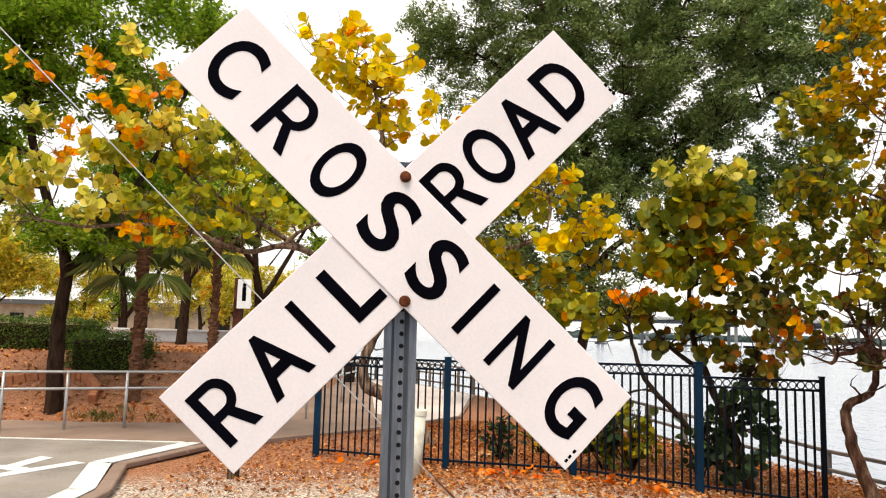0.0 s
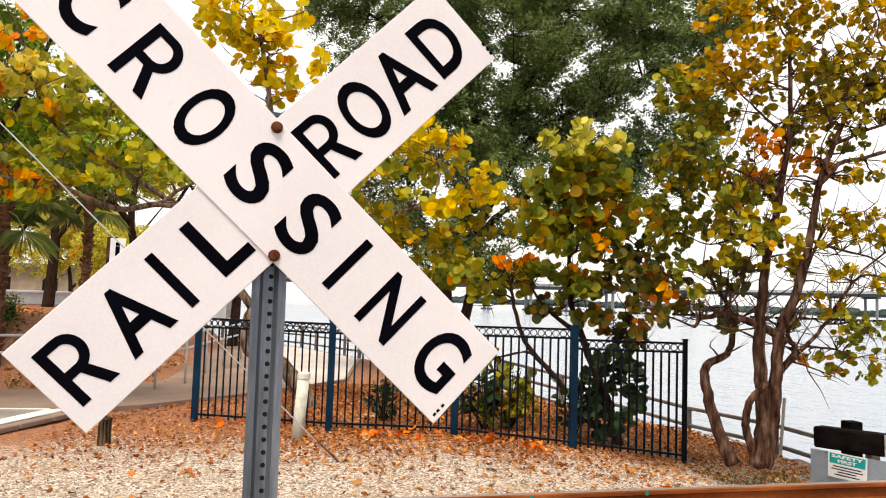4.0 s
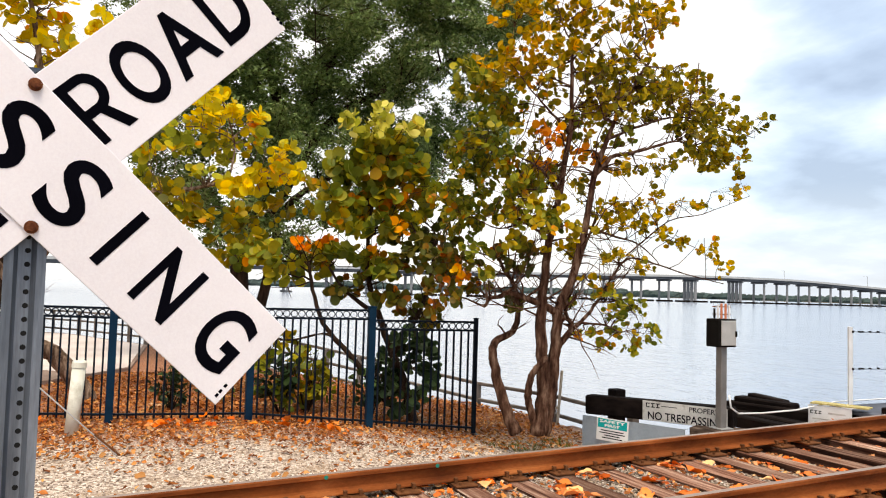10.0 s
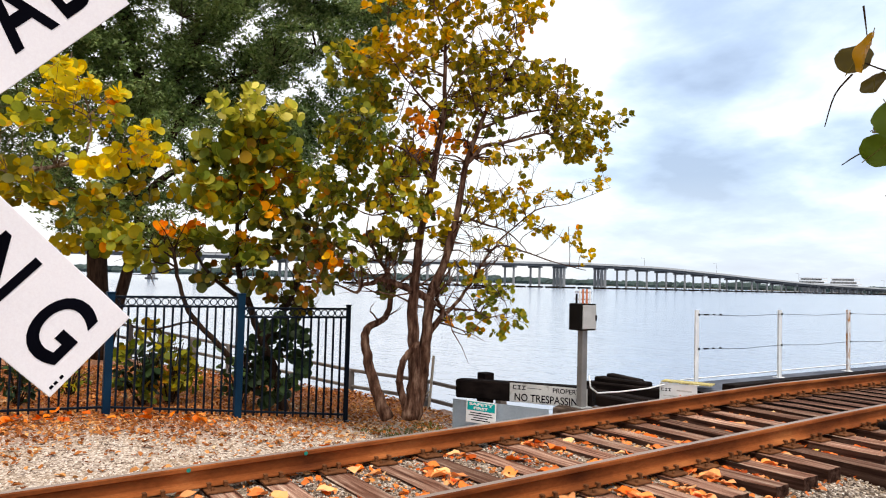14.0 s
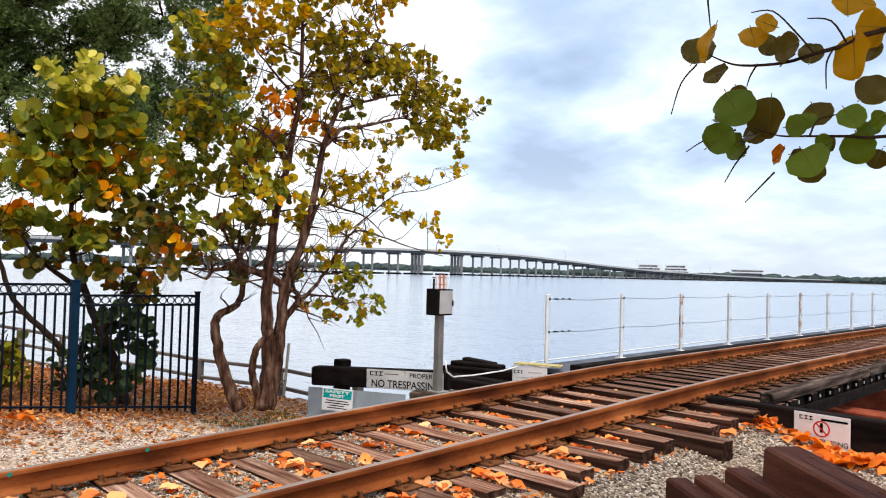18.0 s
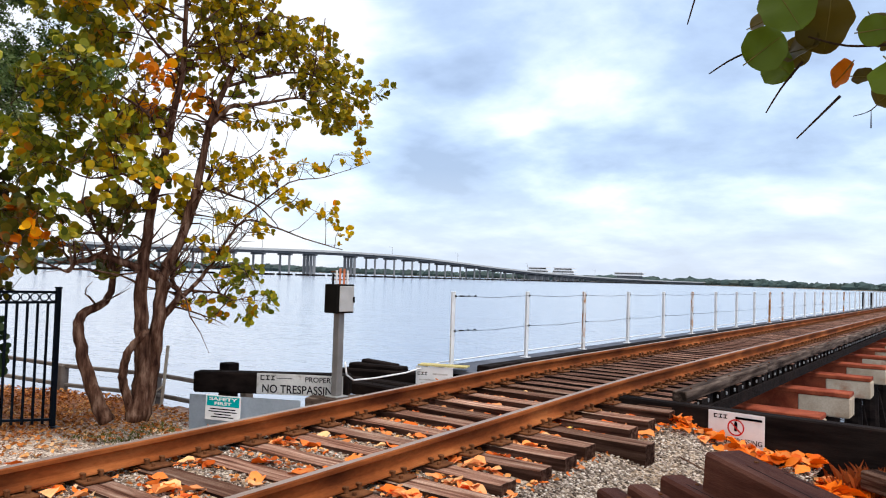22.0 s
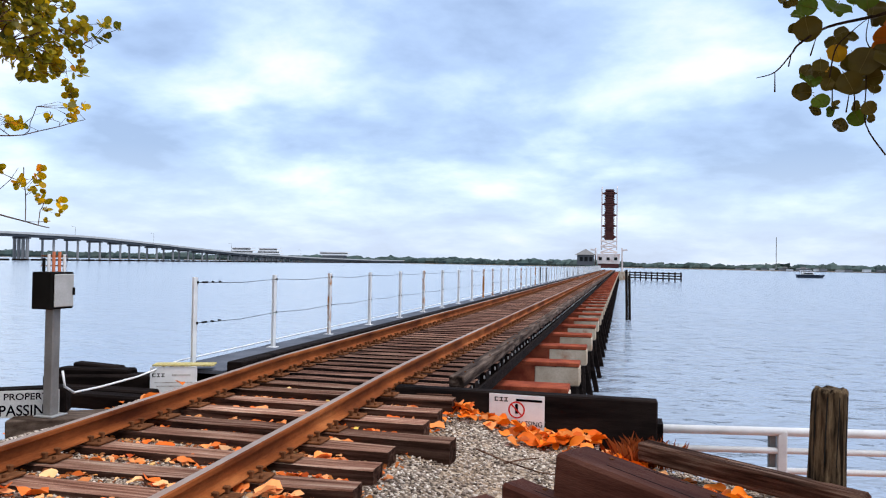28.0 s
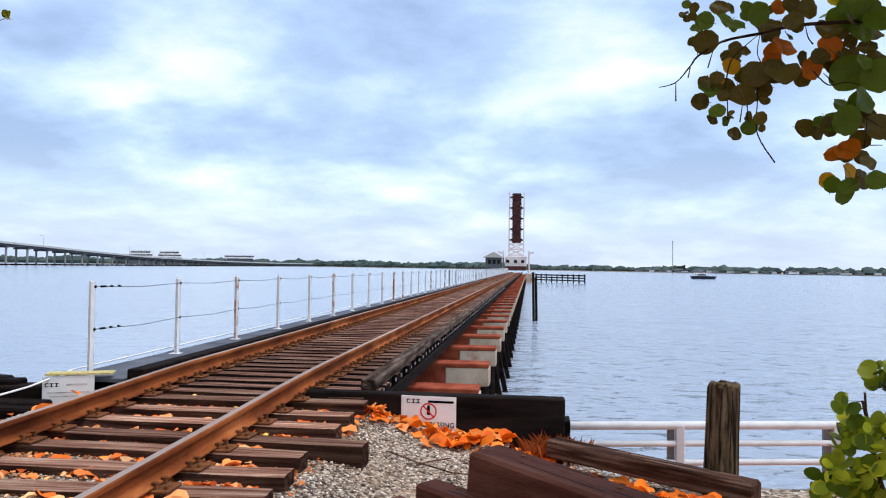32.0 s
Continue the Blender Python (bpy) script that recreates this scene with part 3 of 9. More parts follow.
def rail(name, x, label):
    prof = rail_profile()
    ys = [-24 + 0.75 * i for i in range(45)] + [9.75 + 6 * i for i in range(1, 29)]
    root = thing(name, (x, 0, 0.3), label, "rail", "running rails", "structure")
    for pname, lo, hi, mat, lab in (("rail_body", 1, len(prof) - 1, M_rail, "rust-brown web and foot"), ("rail_head_top", 0, 0, M_railtop, "worn bare running surface")):
        b = bmesh.new()
        idx = list(range(lo, hi + 1)) if pname == "rail_body" else [len(prof) - 1, 0, 1]
        prev = None
        for y in ys:
            wob = 0.006 * math.sin(y * 0.9 + x)
            ring = [b.verts.new((x + wob + prof[i][0], y, rail_z(y) + prof[i][1])) for i in idx]
            if prev:
                n = len(ring)
                for k in range(n - 1):
                    b.faces.new((prev[k], prev[k + 1], ring[k + 1], ring[k]))
            prev = ring
        part(pname, b, mat, root, lab)
    return root


rail("rail_near", XR, "long rusty steel rail spiked to timber ties")
far_rail = rail("rail_far", XL, "long rusty steel rail spiked to weathered ties")
M_tealmark = plain("teal_survey_paint", (0.02, 0.22, 0.17), 0.7)
for y in (1.542, 2.435):
    b = bmesh.new()
    disc(b, (XL + 0.0375, y, rail_z(y) - 0.022), (1, 0, 0), 0.016, 0.002, 10)
    part("paint_mark", b, M_tealmark, far_rail, "small teal paint mark")

# ties: land ones with their ends showing, bridge ones close together
rng = random.Random(11)
track = thing("track_bed", (-3.45, 0, 0.1), "weathered dark timber ties under the rails", "railway ties", kind="structure")


def tie_mesh(name, length, w, h, seed):
    """One hewn tie along x, split and worn at the ends."""
    r = random.Random(seed)
    b = bmesh.new()
    n = 9
    rings = []
    for i in range(n):
        u = -length / 2 + length * i / (n - 1)
        e = 0.004 if 0 < i < n - 1 else 0.016
        hw, hh = w / 2 - r.uniform(0, e), h / 2
        c = r.uniform(0.004, 0.010)
        sag = r.uniform(-0.006, 0.002)
        ring = [(-hw, -hh), (hw, -hh), (hw, hh - c), (hw - c, hh + sag), (hw * 0.15, hh + sag * 0.5), (-hw * 0.2, hh - 0.004 + sag), (-hw + c, hh + sag), (-hw, hh - c)]
        rings.append([b.verts.new((u, p + r.uniform(-0.003, 0.003), q)) for p, q in ring])
    for a, c2 in zip(rings, rings[1:]):
        k = len(a)
        for i in range(k):
            # bottom, sides and ends use the second, shade-darkened material
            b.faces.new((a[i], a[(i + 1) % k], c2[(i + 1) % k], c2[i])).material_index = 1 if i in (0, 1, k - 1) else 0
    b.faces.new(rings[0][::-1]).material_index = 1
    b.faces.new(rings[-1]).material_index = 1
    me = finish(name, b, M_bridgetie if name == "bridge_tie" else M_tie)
    # bridge ties get their side shade from the black creosote colour
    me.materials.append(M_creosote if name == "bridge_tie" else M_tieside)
    return me


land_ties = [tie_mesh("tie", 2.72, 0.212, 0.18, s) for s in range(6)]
bridge_ties = [tie_mesh("bridge_tie", 2.95, 0.215, 0.20, 20 + s) for s in range(5)]
plate_bm = bmesh.new()
cbox(plate_bm, (0.34, 0.19, 0.018), None, 0.005)
for sx in (-1, 1):
    for sy in (-0.06, 0.06):
        cbox(plate_bm, (0.026, 0.026, 0.05), Matrix.Translation((sx * 0.082, sy, 0.02)), 0.004)
        cbox(plate_bm, (0.04, 0.03, 0.014), Matrix.Translation((sx * 0.076, sy, 0.046)), 0.004)
    cbox(plate_bm, (0.022, 0.022, 0.035), Matrix.Translation((sx * 0.14, -sx * 0.05, 0.015)), 0.004)
plate_me = finish("tie_plate", plate_bm, M_spike)
TIE_Y = [-2.9 + 0.47 * k for k in range(9)] + [1.30, 1.74, 2.16, 2.64, 3.10, 3.55, 3.97, 4.42, 4.85, 5.25, 5.69, 6.15, 6.52, 6.98, 7.42, 7.92, 8.26]
TIE_SHIFT = {3.97: -0.16, 4.42: 0.18, 6.52: 0.36}


def lay_tie(mesh_list, y, k, shift, tilt, dz=0.0):
    ob = new("tie", mesh_list[k % len(mesh_list)])
    ob.parent = track
    z = rail_z(y) - TIE_TOP - (0.09 if mesh_list is land_ties else 0.10) + dz
    ob.location = Vector((-3.45 + shift, y, z)) - track.location
    ob.rotation_euler = (0, 0, tilt + (math.pi if k % 2 else 0))
    for x in (XR, XL):
        pl = new("tie_plate", plate_me)
        pl.parent = track
        pl.location = Vector((x, y, rail_z(y) - TIE_TOP + 0.012 + dz)) - track.location
        pl.rotation_euler = (0, 0, tilt)


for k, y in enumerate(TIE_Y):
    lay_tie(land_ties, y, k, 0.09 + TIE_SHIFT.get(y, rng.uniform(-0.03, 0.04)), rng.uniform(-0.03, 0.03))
y, k = 8.62, 0
while y < 60:
    lay_tie(bridge_ties, y, k, rng.uniform(-0.03, 0.03), rng.uniform(-0.008, 0.008))
    y += 0.37
    k += 1
b = bmesh.new()
bp, bs = bmesh.new(), bmesh.new()
while y < 176:
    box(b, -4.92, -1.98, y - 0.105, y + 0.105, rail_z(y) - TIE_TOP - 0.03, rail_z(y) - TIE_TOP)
    # far tie sides: shade between the ties coloured in with creosote black
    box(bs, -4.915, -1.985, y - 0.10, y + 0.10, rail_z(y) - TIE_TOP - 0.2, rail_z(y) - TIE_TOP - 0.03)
    for x in (XR, XL):
        box(bp, x - 0.17, x + 0.17, y - 0.09, y + 0.09, rail_z(y) - TIE_TOP, rail_z(y) - TIE_TOP + 0.03)
    y += 0.37
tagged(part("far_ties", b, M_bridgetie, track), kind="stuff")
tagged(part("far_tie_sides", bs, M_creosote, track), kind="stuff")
tagged(part("far_plates", bp, M_spike, track), kind="stuff")

# ---- far shore, road bridge, lift span ----
M_farwood = leafy("far_shore_trees", [(0.0, (0.035, 0.056, 0.056)), (0.5, (0.052, 0.078, 0.074)), (1.0, (0.085, 0.11, 0.10))], 0.1, 0.9)


def far_trees():
    """The wooded far bank as one low irregular mass of small crowns."""
    g = np.random.default_rng(3)
    vs, fs = [], []
    base = np.array([(math.cos(a) * c, math.sin(a) * c, s) for s, c in ((-0.3, 0.85), (0.4, 1.0), (0.85, 0.7)) for a in np.arange(6) * math.pi / 3] + [(0, 0, 1.0)])
    tri = []
    for k in range(2):
        for i in range(6):
            j = (i + 1) % 6
            tri += [(k * 6 + i, k * 6 + j, k * 6 + 6 + j), (k * 6 + i, k * 6 + 6 + j, k * 6 + 6 + i)]
    tri += [(12 + i, 12 + (i + 1) % 6, 18) for i in range(6)]
    tri = np.array(tri)
    line = [(-2600, 350), (-2400, 900), (-1500, 1250), (-700, 1280), (-560, 1400), (-300, 1280), (-60, 1050), (150, 820), (330, 700), (700, 640), (1300, 600)]
    n = 0
    for (xa, ya), (xb, yb) in zip(line, line[1:]):
        d = math.hypot(xb - xa, yb - ya)
        for _ in range(int(d / 2.6)):
            u = g.random()
            x, y = xa + (xb - xa) * u + g.normal(0, 4), ya + (yb - ya) * u + abs(g.normal(0, 25))
            far = math.hypot(x, y)
            h = (6.5 + 3.0 * g.random() + 5.0 * (noise.noise((x * 0.012, y * 0.012, 1.0)) + 0.3)) * far / 1350
            w = h * g.uniform(0.8, 1.5)
            q = base * np.array([w, w, h]) * (1 + g.normal(0, 0.12, (len(base), 1))) + np.array([x, y, -1.6])
            vs.append(q)
            fs.append(tri + n)
            n += len(base)
    me = bpy.data.meshes.new("far_woods")
    me.from_pydata(np.vstack(vs).tolist(), [], np.vstack(fs).tolist())
    me.materials.append(M_farwood)
    tagged(new("far_woods", me), "low dark green wooded far bank across the river", "far woods", kind="stuff")


far_trees()
bm = bmesh.new()
sheet(bm, [(-4400, 100), (-2700, 300), (-2400, 890), (-1500, 1240), (-700, 1270), (-560, 1385), (-300, 1265), (-60, 1035), (150, 805), (330, 690), (700, 630), (1300, 590), (4000, 500), (4000, 4400), (-4000, 4400)], -3.0, -1.2)
solid("far_bank", bm, M_sand, "low far bank across the water", "far bank", kind="structure")


def far_house(x, y, w, d, h, mat_wall, mat_roof, label):
    root = thing("waterfront_building", (x, y, -1.2), label, "building", "far waterfront buildings")
    b = bmesh.new()
    box(b, x - w / 2, x + w / 2, y - d / 2, y + d / 2, -1.2, h)
    part("wall", b, mat_wall, root)
    b = bmesh.new()
    lo = [b.verts.new(p) for p in ((x - w / 2 - 1, y - d / 2 - 1, h), (x + w / 2 + 1, y - d / 2 - 1, h), (x + w / 2 + 1, y + d / 2 + 1, h), (x - w / 2 - 1, y + d / 2 + 1, h))]
    hi = [b.verts.new(p) for p in ((x - w / 4, y, h + w * 0.03), (x + w / 4, y, h + w * 0.03))]
    for f in ((lo[0], lo[1], hi[1], hi[0]), (lo[2], lo[3], hi[0], hi[1]), (lo[1], lo[2], hi[1]), (lo[3], lo[0], hi[0]), (lo[3], lo[2], lo[1], lo[0])):
        b.faces.new(f)
    part("roof", b, mat_roof, root)
    rows = max(1, int((h + 1) / 5))
    for r in range(rows):
        for k in range(int(w / 8)):
            b = bmesh.new()
            z = 0.5 + 4.6 * r
            box(b, x - w / 2 + 2.5 + 8 * k, x - w / 2 + 7 + 8 * k, y - d / 2 - 0.25, y - d / 2 - 0.05, z, z + 2.2)
            part("window", b, M_greysteel, root)


def far_office(x, y, w, floors, label):
    """White terraced storeys with dark window bands between them."""
    root = thing("waterfront_offices", (x, y, -1.2), label, "building", "far waterfront offices")
    z = 11.0
    for f in range(floors):
        inset = 3.0 * f
        b = bmesh.new()
        box(b, x - w / 2 + inset, x + w / 2 - inset, y - 10, y + 10, z, z + 2.4)
        part("parapet_band", b, M_white, root)
        for k in range(int((w - 2 * inset - 4) / 7)):
            b = bmesh.new()
            x0 = x - w / 2 + inset + 2 + 7 * k
            box(b, x0, x0 + 5.6, y - 9.4, y + 9, z + 2.4, z + 5.0)
            part("window", b, M_greysteel, root)
        z += 5.0
    b = bmesh.new()
    box(b, x - w / 2 + 3 * floors - 3, x + w / 2 - 3 * floors + 3, y - 10, y + 10, z, z + 1.6)
    part("roof", b, M_white, root)
    b = bmesh.new()
    box(b, x - w / 2 + 6, x + w / 2 - 6, y - 8, y + 8, -1.2, 11.0)
    part("ground_storey", b, M_farconc, root)


for x, y, w, fl in ((-672, 1222, 44, 2), (-630, 1244, 44, 2), (-522, 1290, 54, 1)):
    far_office(x, y, w, fl, "white terraced waterfront office building far across the river")
rng = random.Random(9)
for k in range(34):
    x = 118 + 9 * k + rng.uniform(-4, 4)
    y = 800 - 0.58 * (x - 150) if x < 330 else 686 - 0.16 * (x - 330)
    far_house(x, y - 3, rng.uniform(4, 13), 7, rng.uniform(0.2, 1.4), M_white if k % 2 else M_column, M_farconc if k % 3 else M_greysteel, "small white boathouse on the far bank")


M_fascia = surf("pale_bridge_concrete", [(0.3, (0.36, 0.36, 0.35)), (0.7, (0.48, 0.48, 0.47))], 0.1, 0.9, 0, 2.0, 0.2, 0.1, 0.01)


def deck_z(y):
    pts = [(-400, 9.0), (231, 13.0), (290, 14.4), (400, 16.4), (485, 16.2), (593, 12.0), (616, 10.7), (722, 7.0), (900, 4.2), (1099, 2.8), (1400, 2.6)]
    for (a, za), (b, zb) in zip(pts, pts[1:]):
        if y <= b:
            t = (y - a) / (b - a)
            return za + (zb - za) * t
    return 2.6


def road_bridge():
    root = thing("road_bridge", (-400, 400, -1.8), "long grey concrete road bridge on paired columns", "bridge")
    X0, X1 = -407.0, -393.0
    ys = [-400 + 10 * k for k in range(181)]
    # girders and caps coloured darker than the deck edge to imitate underside shade
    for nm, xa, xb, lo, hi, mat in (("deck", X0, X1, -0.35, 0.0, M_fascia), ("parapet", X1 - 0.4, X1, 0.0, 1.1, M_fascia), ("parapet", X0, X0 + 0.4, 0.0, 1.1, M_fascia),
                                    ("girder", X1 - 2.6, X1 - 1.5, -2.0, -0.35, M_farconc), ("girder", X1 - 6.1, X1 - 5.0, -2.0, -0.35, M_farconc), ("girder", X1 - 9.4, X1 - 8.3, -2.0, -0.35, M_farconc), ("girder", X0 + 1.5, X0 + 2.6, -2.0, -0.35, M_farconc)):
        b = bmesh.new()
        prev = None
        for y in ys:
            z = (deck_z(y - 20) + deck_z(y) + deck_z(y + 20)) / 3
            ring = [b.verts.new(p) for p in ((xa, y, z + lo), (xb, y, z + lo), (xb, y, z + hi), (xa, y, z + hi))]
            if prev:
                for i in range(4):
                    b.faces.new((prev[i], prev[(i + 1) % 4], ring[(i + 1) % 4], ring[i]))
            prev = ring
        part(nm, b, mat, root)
    # two columns to a bent; four at each side of the channel
    bents = [(380 - 24 * k, k == 0) for k in range(16)] + [(423 + 24 * k, k == 0) for k in range(13)]
    y = 726
    while y < 1340:
        bents.append((y, False))
        y += 15
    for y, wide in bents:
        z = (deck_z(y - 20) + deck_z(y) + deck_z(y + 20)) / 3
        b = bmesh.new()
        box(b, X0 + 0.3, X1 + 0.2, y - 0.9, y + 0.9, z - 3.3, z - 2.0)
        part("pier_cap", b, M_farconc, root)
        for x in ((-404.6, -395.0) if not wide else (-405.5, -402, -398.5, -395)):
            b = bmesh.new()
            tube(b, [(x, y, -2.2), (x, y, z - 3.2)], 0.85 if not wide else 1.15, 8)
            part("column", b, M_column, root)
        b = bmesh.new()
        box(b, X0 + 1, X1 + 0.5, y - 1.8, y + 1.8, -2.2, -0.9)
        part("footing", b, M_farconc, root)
    for y, h in ((190, 9), (330, 9), (466, 7), (560, 9), (690, 9), (860, 9)):
        z = deck_z(y)
        b = bmesh.new()
        tube(b, [(-393.3, y, z), (-393.3, y, z + h), (-396.5, y, z + h + 0.4)], 0.12, 5)
        part("lamp_post", b, M_greysteel, root)
    return root


road_bridge()
# the fender and low old crossing line under the bridge
b = bmesh.new()
for k in range(60):
    box(b, -391, -389, 150 + 16 * k, 162 + 16 * k, -1.9, -0.6)
solid("fender_line", b, M_creosote, "dark timber fender line at the foot of the road bridge", "fender", kind="stuff")


def lift_span():
    """The raised leaf of the railway drawbridge with its white machinery house."""
    X, Y = -3.45, 178.0
    root = thing("raised_drawbridge", (X, Y, -1.8), "raised rusty drawbridge leaf above a white machinery house", "drawbridge")
    M_leafsteel = surf("dark_red_bridge_steel", [(0.3, (0.05, 0.022, 0.022)), (0.7, (0.11, 0.045, 0.04))], 1.0, 0.8, 0, 8.0, 0.3, 0.2, 0.01)
    M_pinkwhite = surf("faded_white_steel", [(0.3, (0.55, 0.50, 0.49)), (0.7, (0.68, 0.62, 0.61))], 1.0, 0.7, 0, 8.0, 0.3, 0.2, 0.01, stain=(0.35, 0.18, 0.14), stain_scale=0.8)
    b = bmesh.new()
    box(b, X - 0.95, X + 1.0, Y + 0.2, Y + 0.7, 7.2, 19.4)
    for k in range(30):
        box(b, X - 1.15, X + 1.2, Y - 0.05, Y + 0.2, 7.3 + 0.4 * k, 7.5 + 0.4 * k)
    part("leaf_deck", b, M_leafsteel, root, "dark ties on the raised leaf")
    for sx in (-1, 1):
        b = bmesh.new()
        xx = X + sx * 1.75
        tube(b, [(xx, Y, 5.2), (xx, Y, 19.6)], 0.13, 6)
        tube(b, [(xx, Y + 2.6, 5.2), (xx, Y + 2.2, 19.0)], 0.13, 6)
        for k in range(6):
            z = 7.6 + 2.3 * k
            tube(b, [(xx, Y, z), (xx, Y + 2.3, z + 1.15), (xx, Y, min(z + 2.3, 19.5))], 0.08, 5)
        part("side_truss", b, M_pinkwhite, root, "faded white side truss")
        b = bmesh.new()
        for k in range(5):
            z = 8.2 + 2.55 * k
            beam(b, (xx - sx * 0.1, Y, z), (X + sx * 0.9, Y + 0.2, z), 0.25, 0.3)
            v = [b.verts.new(p) for p in ((X + sx * 0.95, Y - 0.02, z - 0.38), (X + sx * 0.95, Y - 0.02, z + 0.38), (xx - sx * 0.1, Y - 0.02, z + 0.1), (xx - sx * 0.1, Y - 0.02, z - 0.1))]
            b.faces.new(v)
        part("gussets", b, M_leafsteel, root)
    b = bmesh.new()
    for (xa, za, xb, zb) in ((-1.9, 7.3, 1.9, 7.3), (-1.9, 6.0, 1.9, 6.0), (-1.9, 4.6, 1.9, 4.6), (-1.9, 7.3, 1.9, 6.0), (1.9, 7.3, -1.9, 6.0), (-1.9, 6.0, 1.9, 4.6), (1.9, 6.0, -1.9, 4.6), (-1.9, 3.4, 1.9, 3.4), (-1.9, 4.6, 0, 3.4), (1.9, 4.6, 0, 3.4)):
        tube(b, [(X + xa, Y - 0.3, za), (X + xb, Y - 0.3, zb)], 0.15, 6)
    part("portal_bracing", b, M_pinkwhite, root, "white cross bracing")
    b = bmesh.new()
    box(b, X - 2.6, X + 2.5, Y - 2.6, Y + 2, 1.9, 4.2, 0.05)
    house = part("counterweight_house", b, M_pinkwhite, root, "faded white counterweight box")
    for dx in (-1.9, -0.1, 1.6):
        b = bmesh.new()
        box(b, X + dx - 0.35, X + dx + 0.35, Y - 2.66, Y - 2.58, 2.7, 3.4)
        part("opening", b, M_hole, house)
    b = bmesh.new()
    box(b, X - 2.4, X + 2.3, Y - 2.5, Y + 1.9, 0.9, 1.9)
    part("dark_gap", b, M_leafsteel, root)
    for sx in (-1, 1):
        b = bmesh.new()
        tube(b, [(X + sx * 3.1, Y - 1, -2.0), (X + sx * 3.0, Y - 1, 5.6)], 0.2, 6)
        beam(b, (X + sx * 3.0, Y - 1, 5.0), (X + sx * 4.2, Y - 1, 5.2), 0.4, 0.4)
        part("tower_leg", b, M_pinkwhite, root)
    b = bmesh.new()
    box(b, X - 4.5, X + 4.5, Y - 3.0, Y + 4, -2.4, 0.1)
    part("pier", b, M_concrete, root)
    hut = thing("bridge_tender_house", (-8.6, Y - 1, -1.8), "small grey bridge tender house on stilts", "house")
    b = bmesh.new()
    box(b, -10.6, -6.9, Y - 3, Y + 1, 1.5, 3.9, 0.03)
    part("wall", b, M_farconc, hut)
    b = bmesh.new()
    lo = [b.verts.new(p) for p in ((-11.2, Y - 3.6, 3.9), (-6.3, Y - 3.6, 3.9), (-6.3, Y + 1.6, 3.9), (-11.2, Y + 1.6, 3.9))]
    top = b.verts.new((-8.75, Y - 1, 5.3))
    for i in range(4):
        b.faces.new((lo[i], lo[(i + 1) % 4], top))
    b.faces.new(lo[::-1])
    part("roof", b, M_greysteel, hut)
    for dx in (-10.0, -8.9, -7.8):
        b = bmesh.new()
        box(b, dx, dx + 0.7, Y - 3.06, Y - 2.98, 2.4, 3.4)
        part("window", b, M_hole, hut)
    for dx in (-10.4, -7.1):
        b = bmesh.new()
        tube(b, [(dx, Y - 2.6, -2.2), (dx, Y - 2.6, 1.5)], 0.15, 6)
        part("stilt", b, M_farconc, hut)


lift_span()
# mooring piles, low jetty, boat, mast
root = thing("mooring_pile", (-0.07, 48.9, -1.8), "tall dark timber mooring pile in the water", "pile")
for dx, top in ((0.0, 1.35), (0.18, 1.0)):
    b = bmesh.new()
    tube(b, [(-0.07 + dx, 48.9 + dx, -2.6), (-0.15 + dx, 48.9, top)], 0.085, 8)
    part("pole", b, M_creosote, root)
root = thing("timber_jetty", (4.5, 176.0, -1.8), "low dark timber fender jetty beside the drawbridge", "jetty")
for z in (-1.2, -0.6, -0.05):
    b = bmesh.new()
    beam(b, (-1.0, 182.0, z), (12.0, 168.0, z), 0.3, 0.28)
    part("wale", b, M_creosote, root)
for k in range(12):
    b = bmesh.new()
    u = k / 11
    tube(b, [(-1 + 13 * u, 182 - 14 * u, -2.6), (-1 + 13 * u, 182 - 14 * u, 0.25)], 0.16, 6)
    part("pile", b, M_creosote, root)
for x, y, n in ((-13.0, 118, 2), (-11.0, 150, 6)):
    root = thing("dolphin_piles", (x, y, -1.8), "row of dark timber piles in the water by the bridge", "piles")
    for k in range(n):
        b = bmesh.new()
        tube(b, [(x + 1.0 * k, y + (1.2 * k if n > 2 else 0), -2.4), (x + 1.0 * k, y + (1.2 * k if n > 2 else 0), 1.1 if n == 2 else 0.3)], 0.14, 6)
        part("pile", b, M_creosote, root)
M_hull = plain("dark_hull", (0.03, 0.04, 0.06), 0.4)


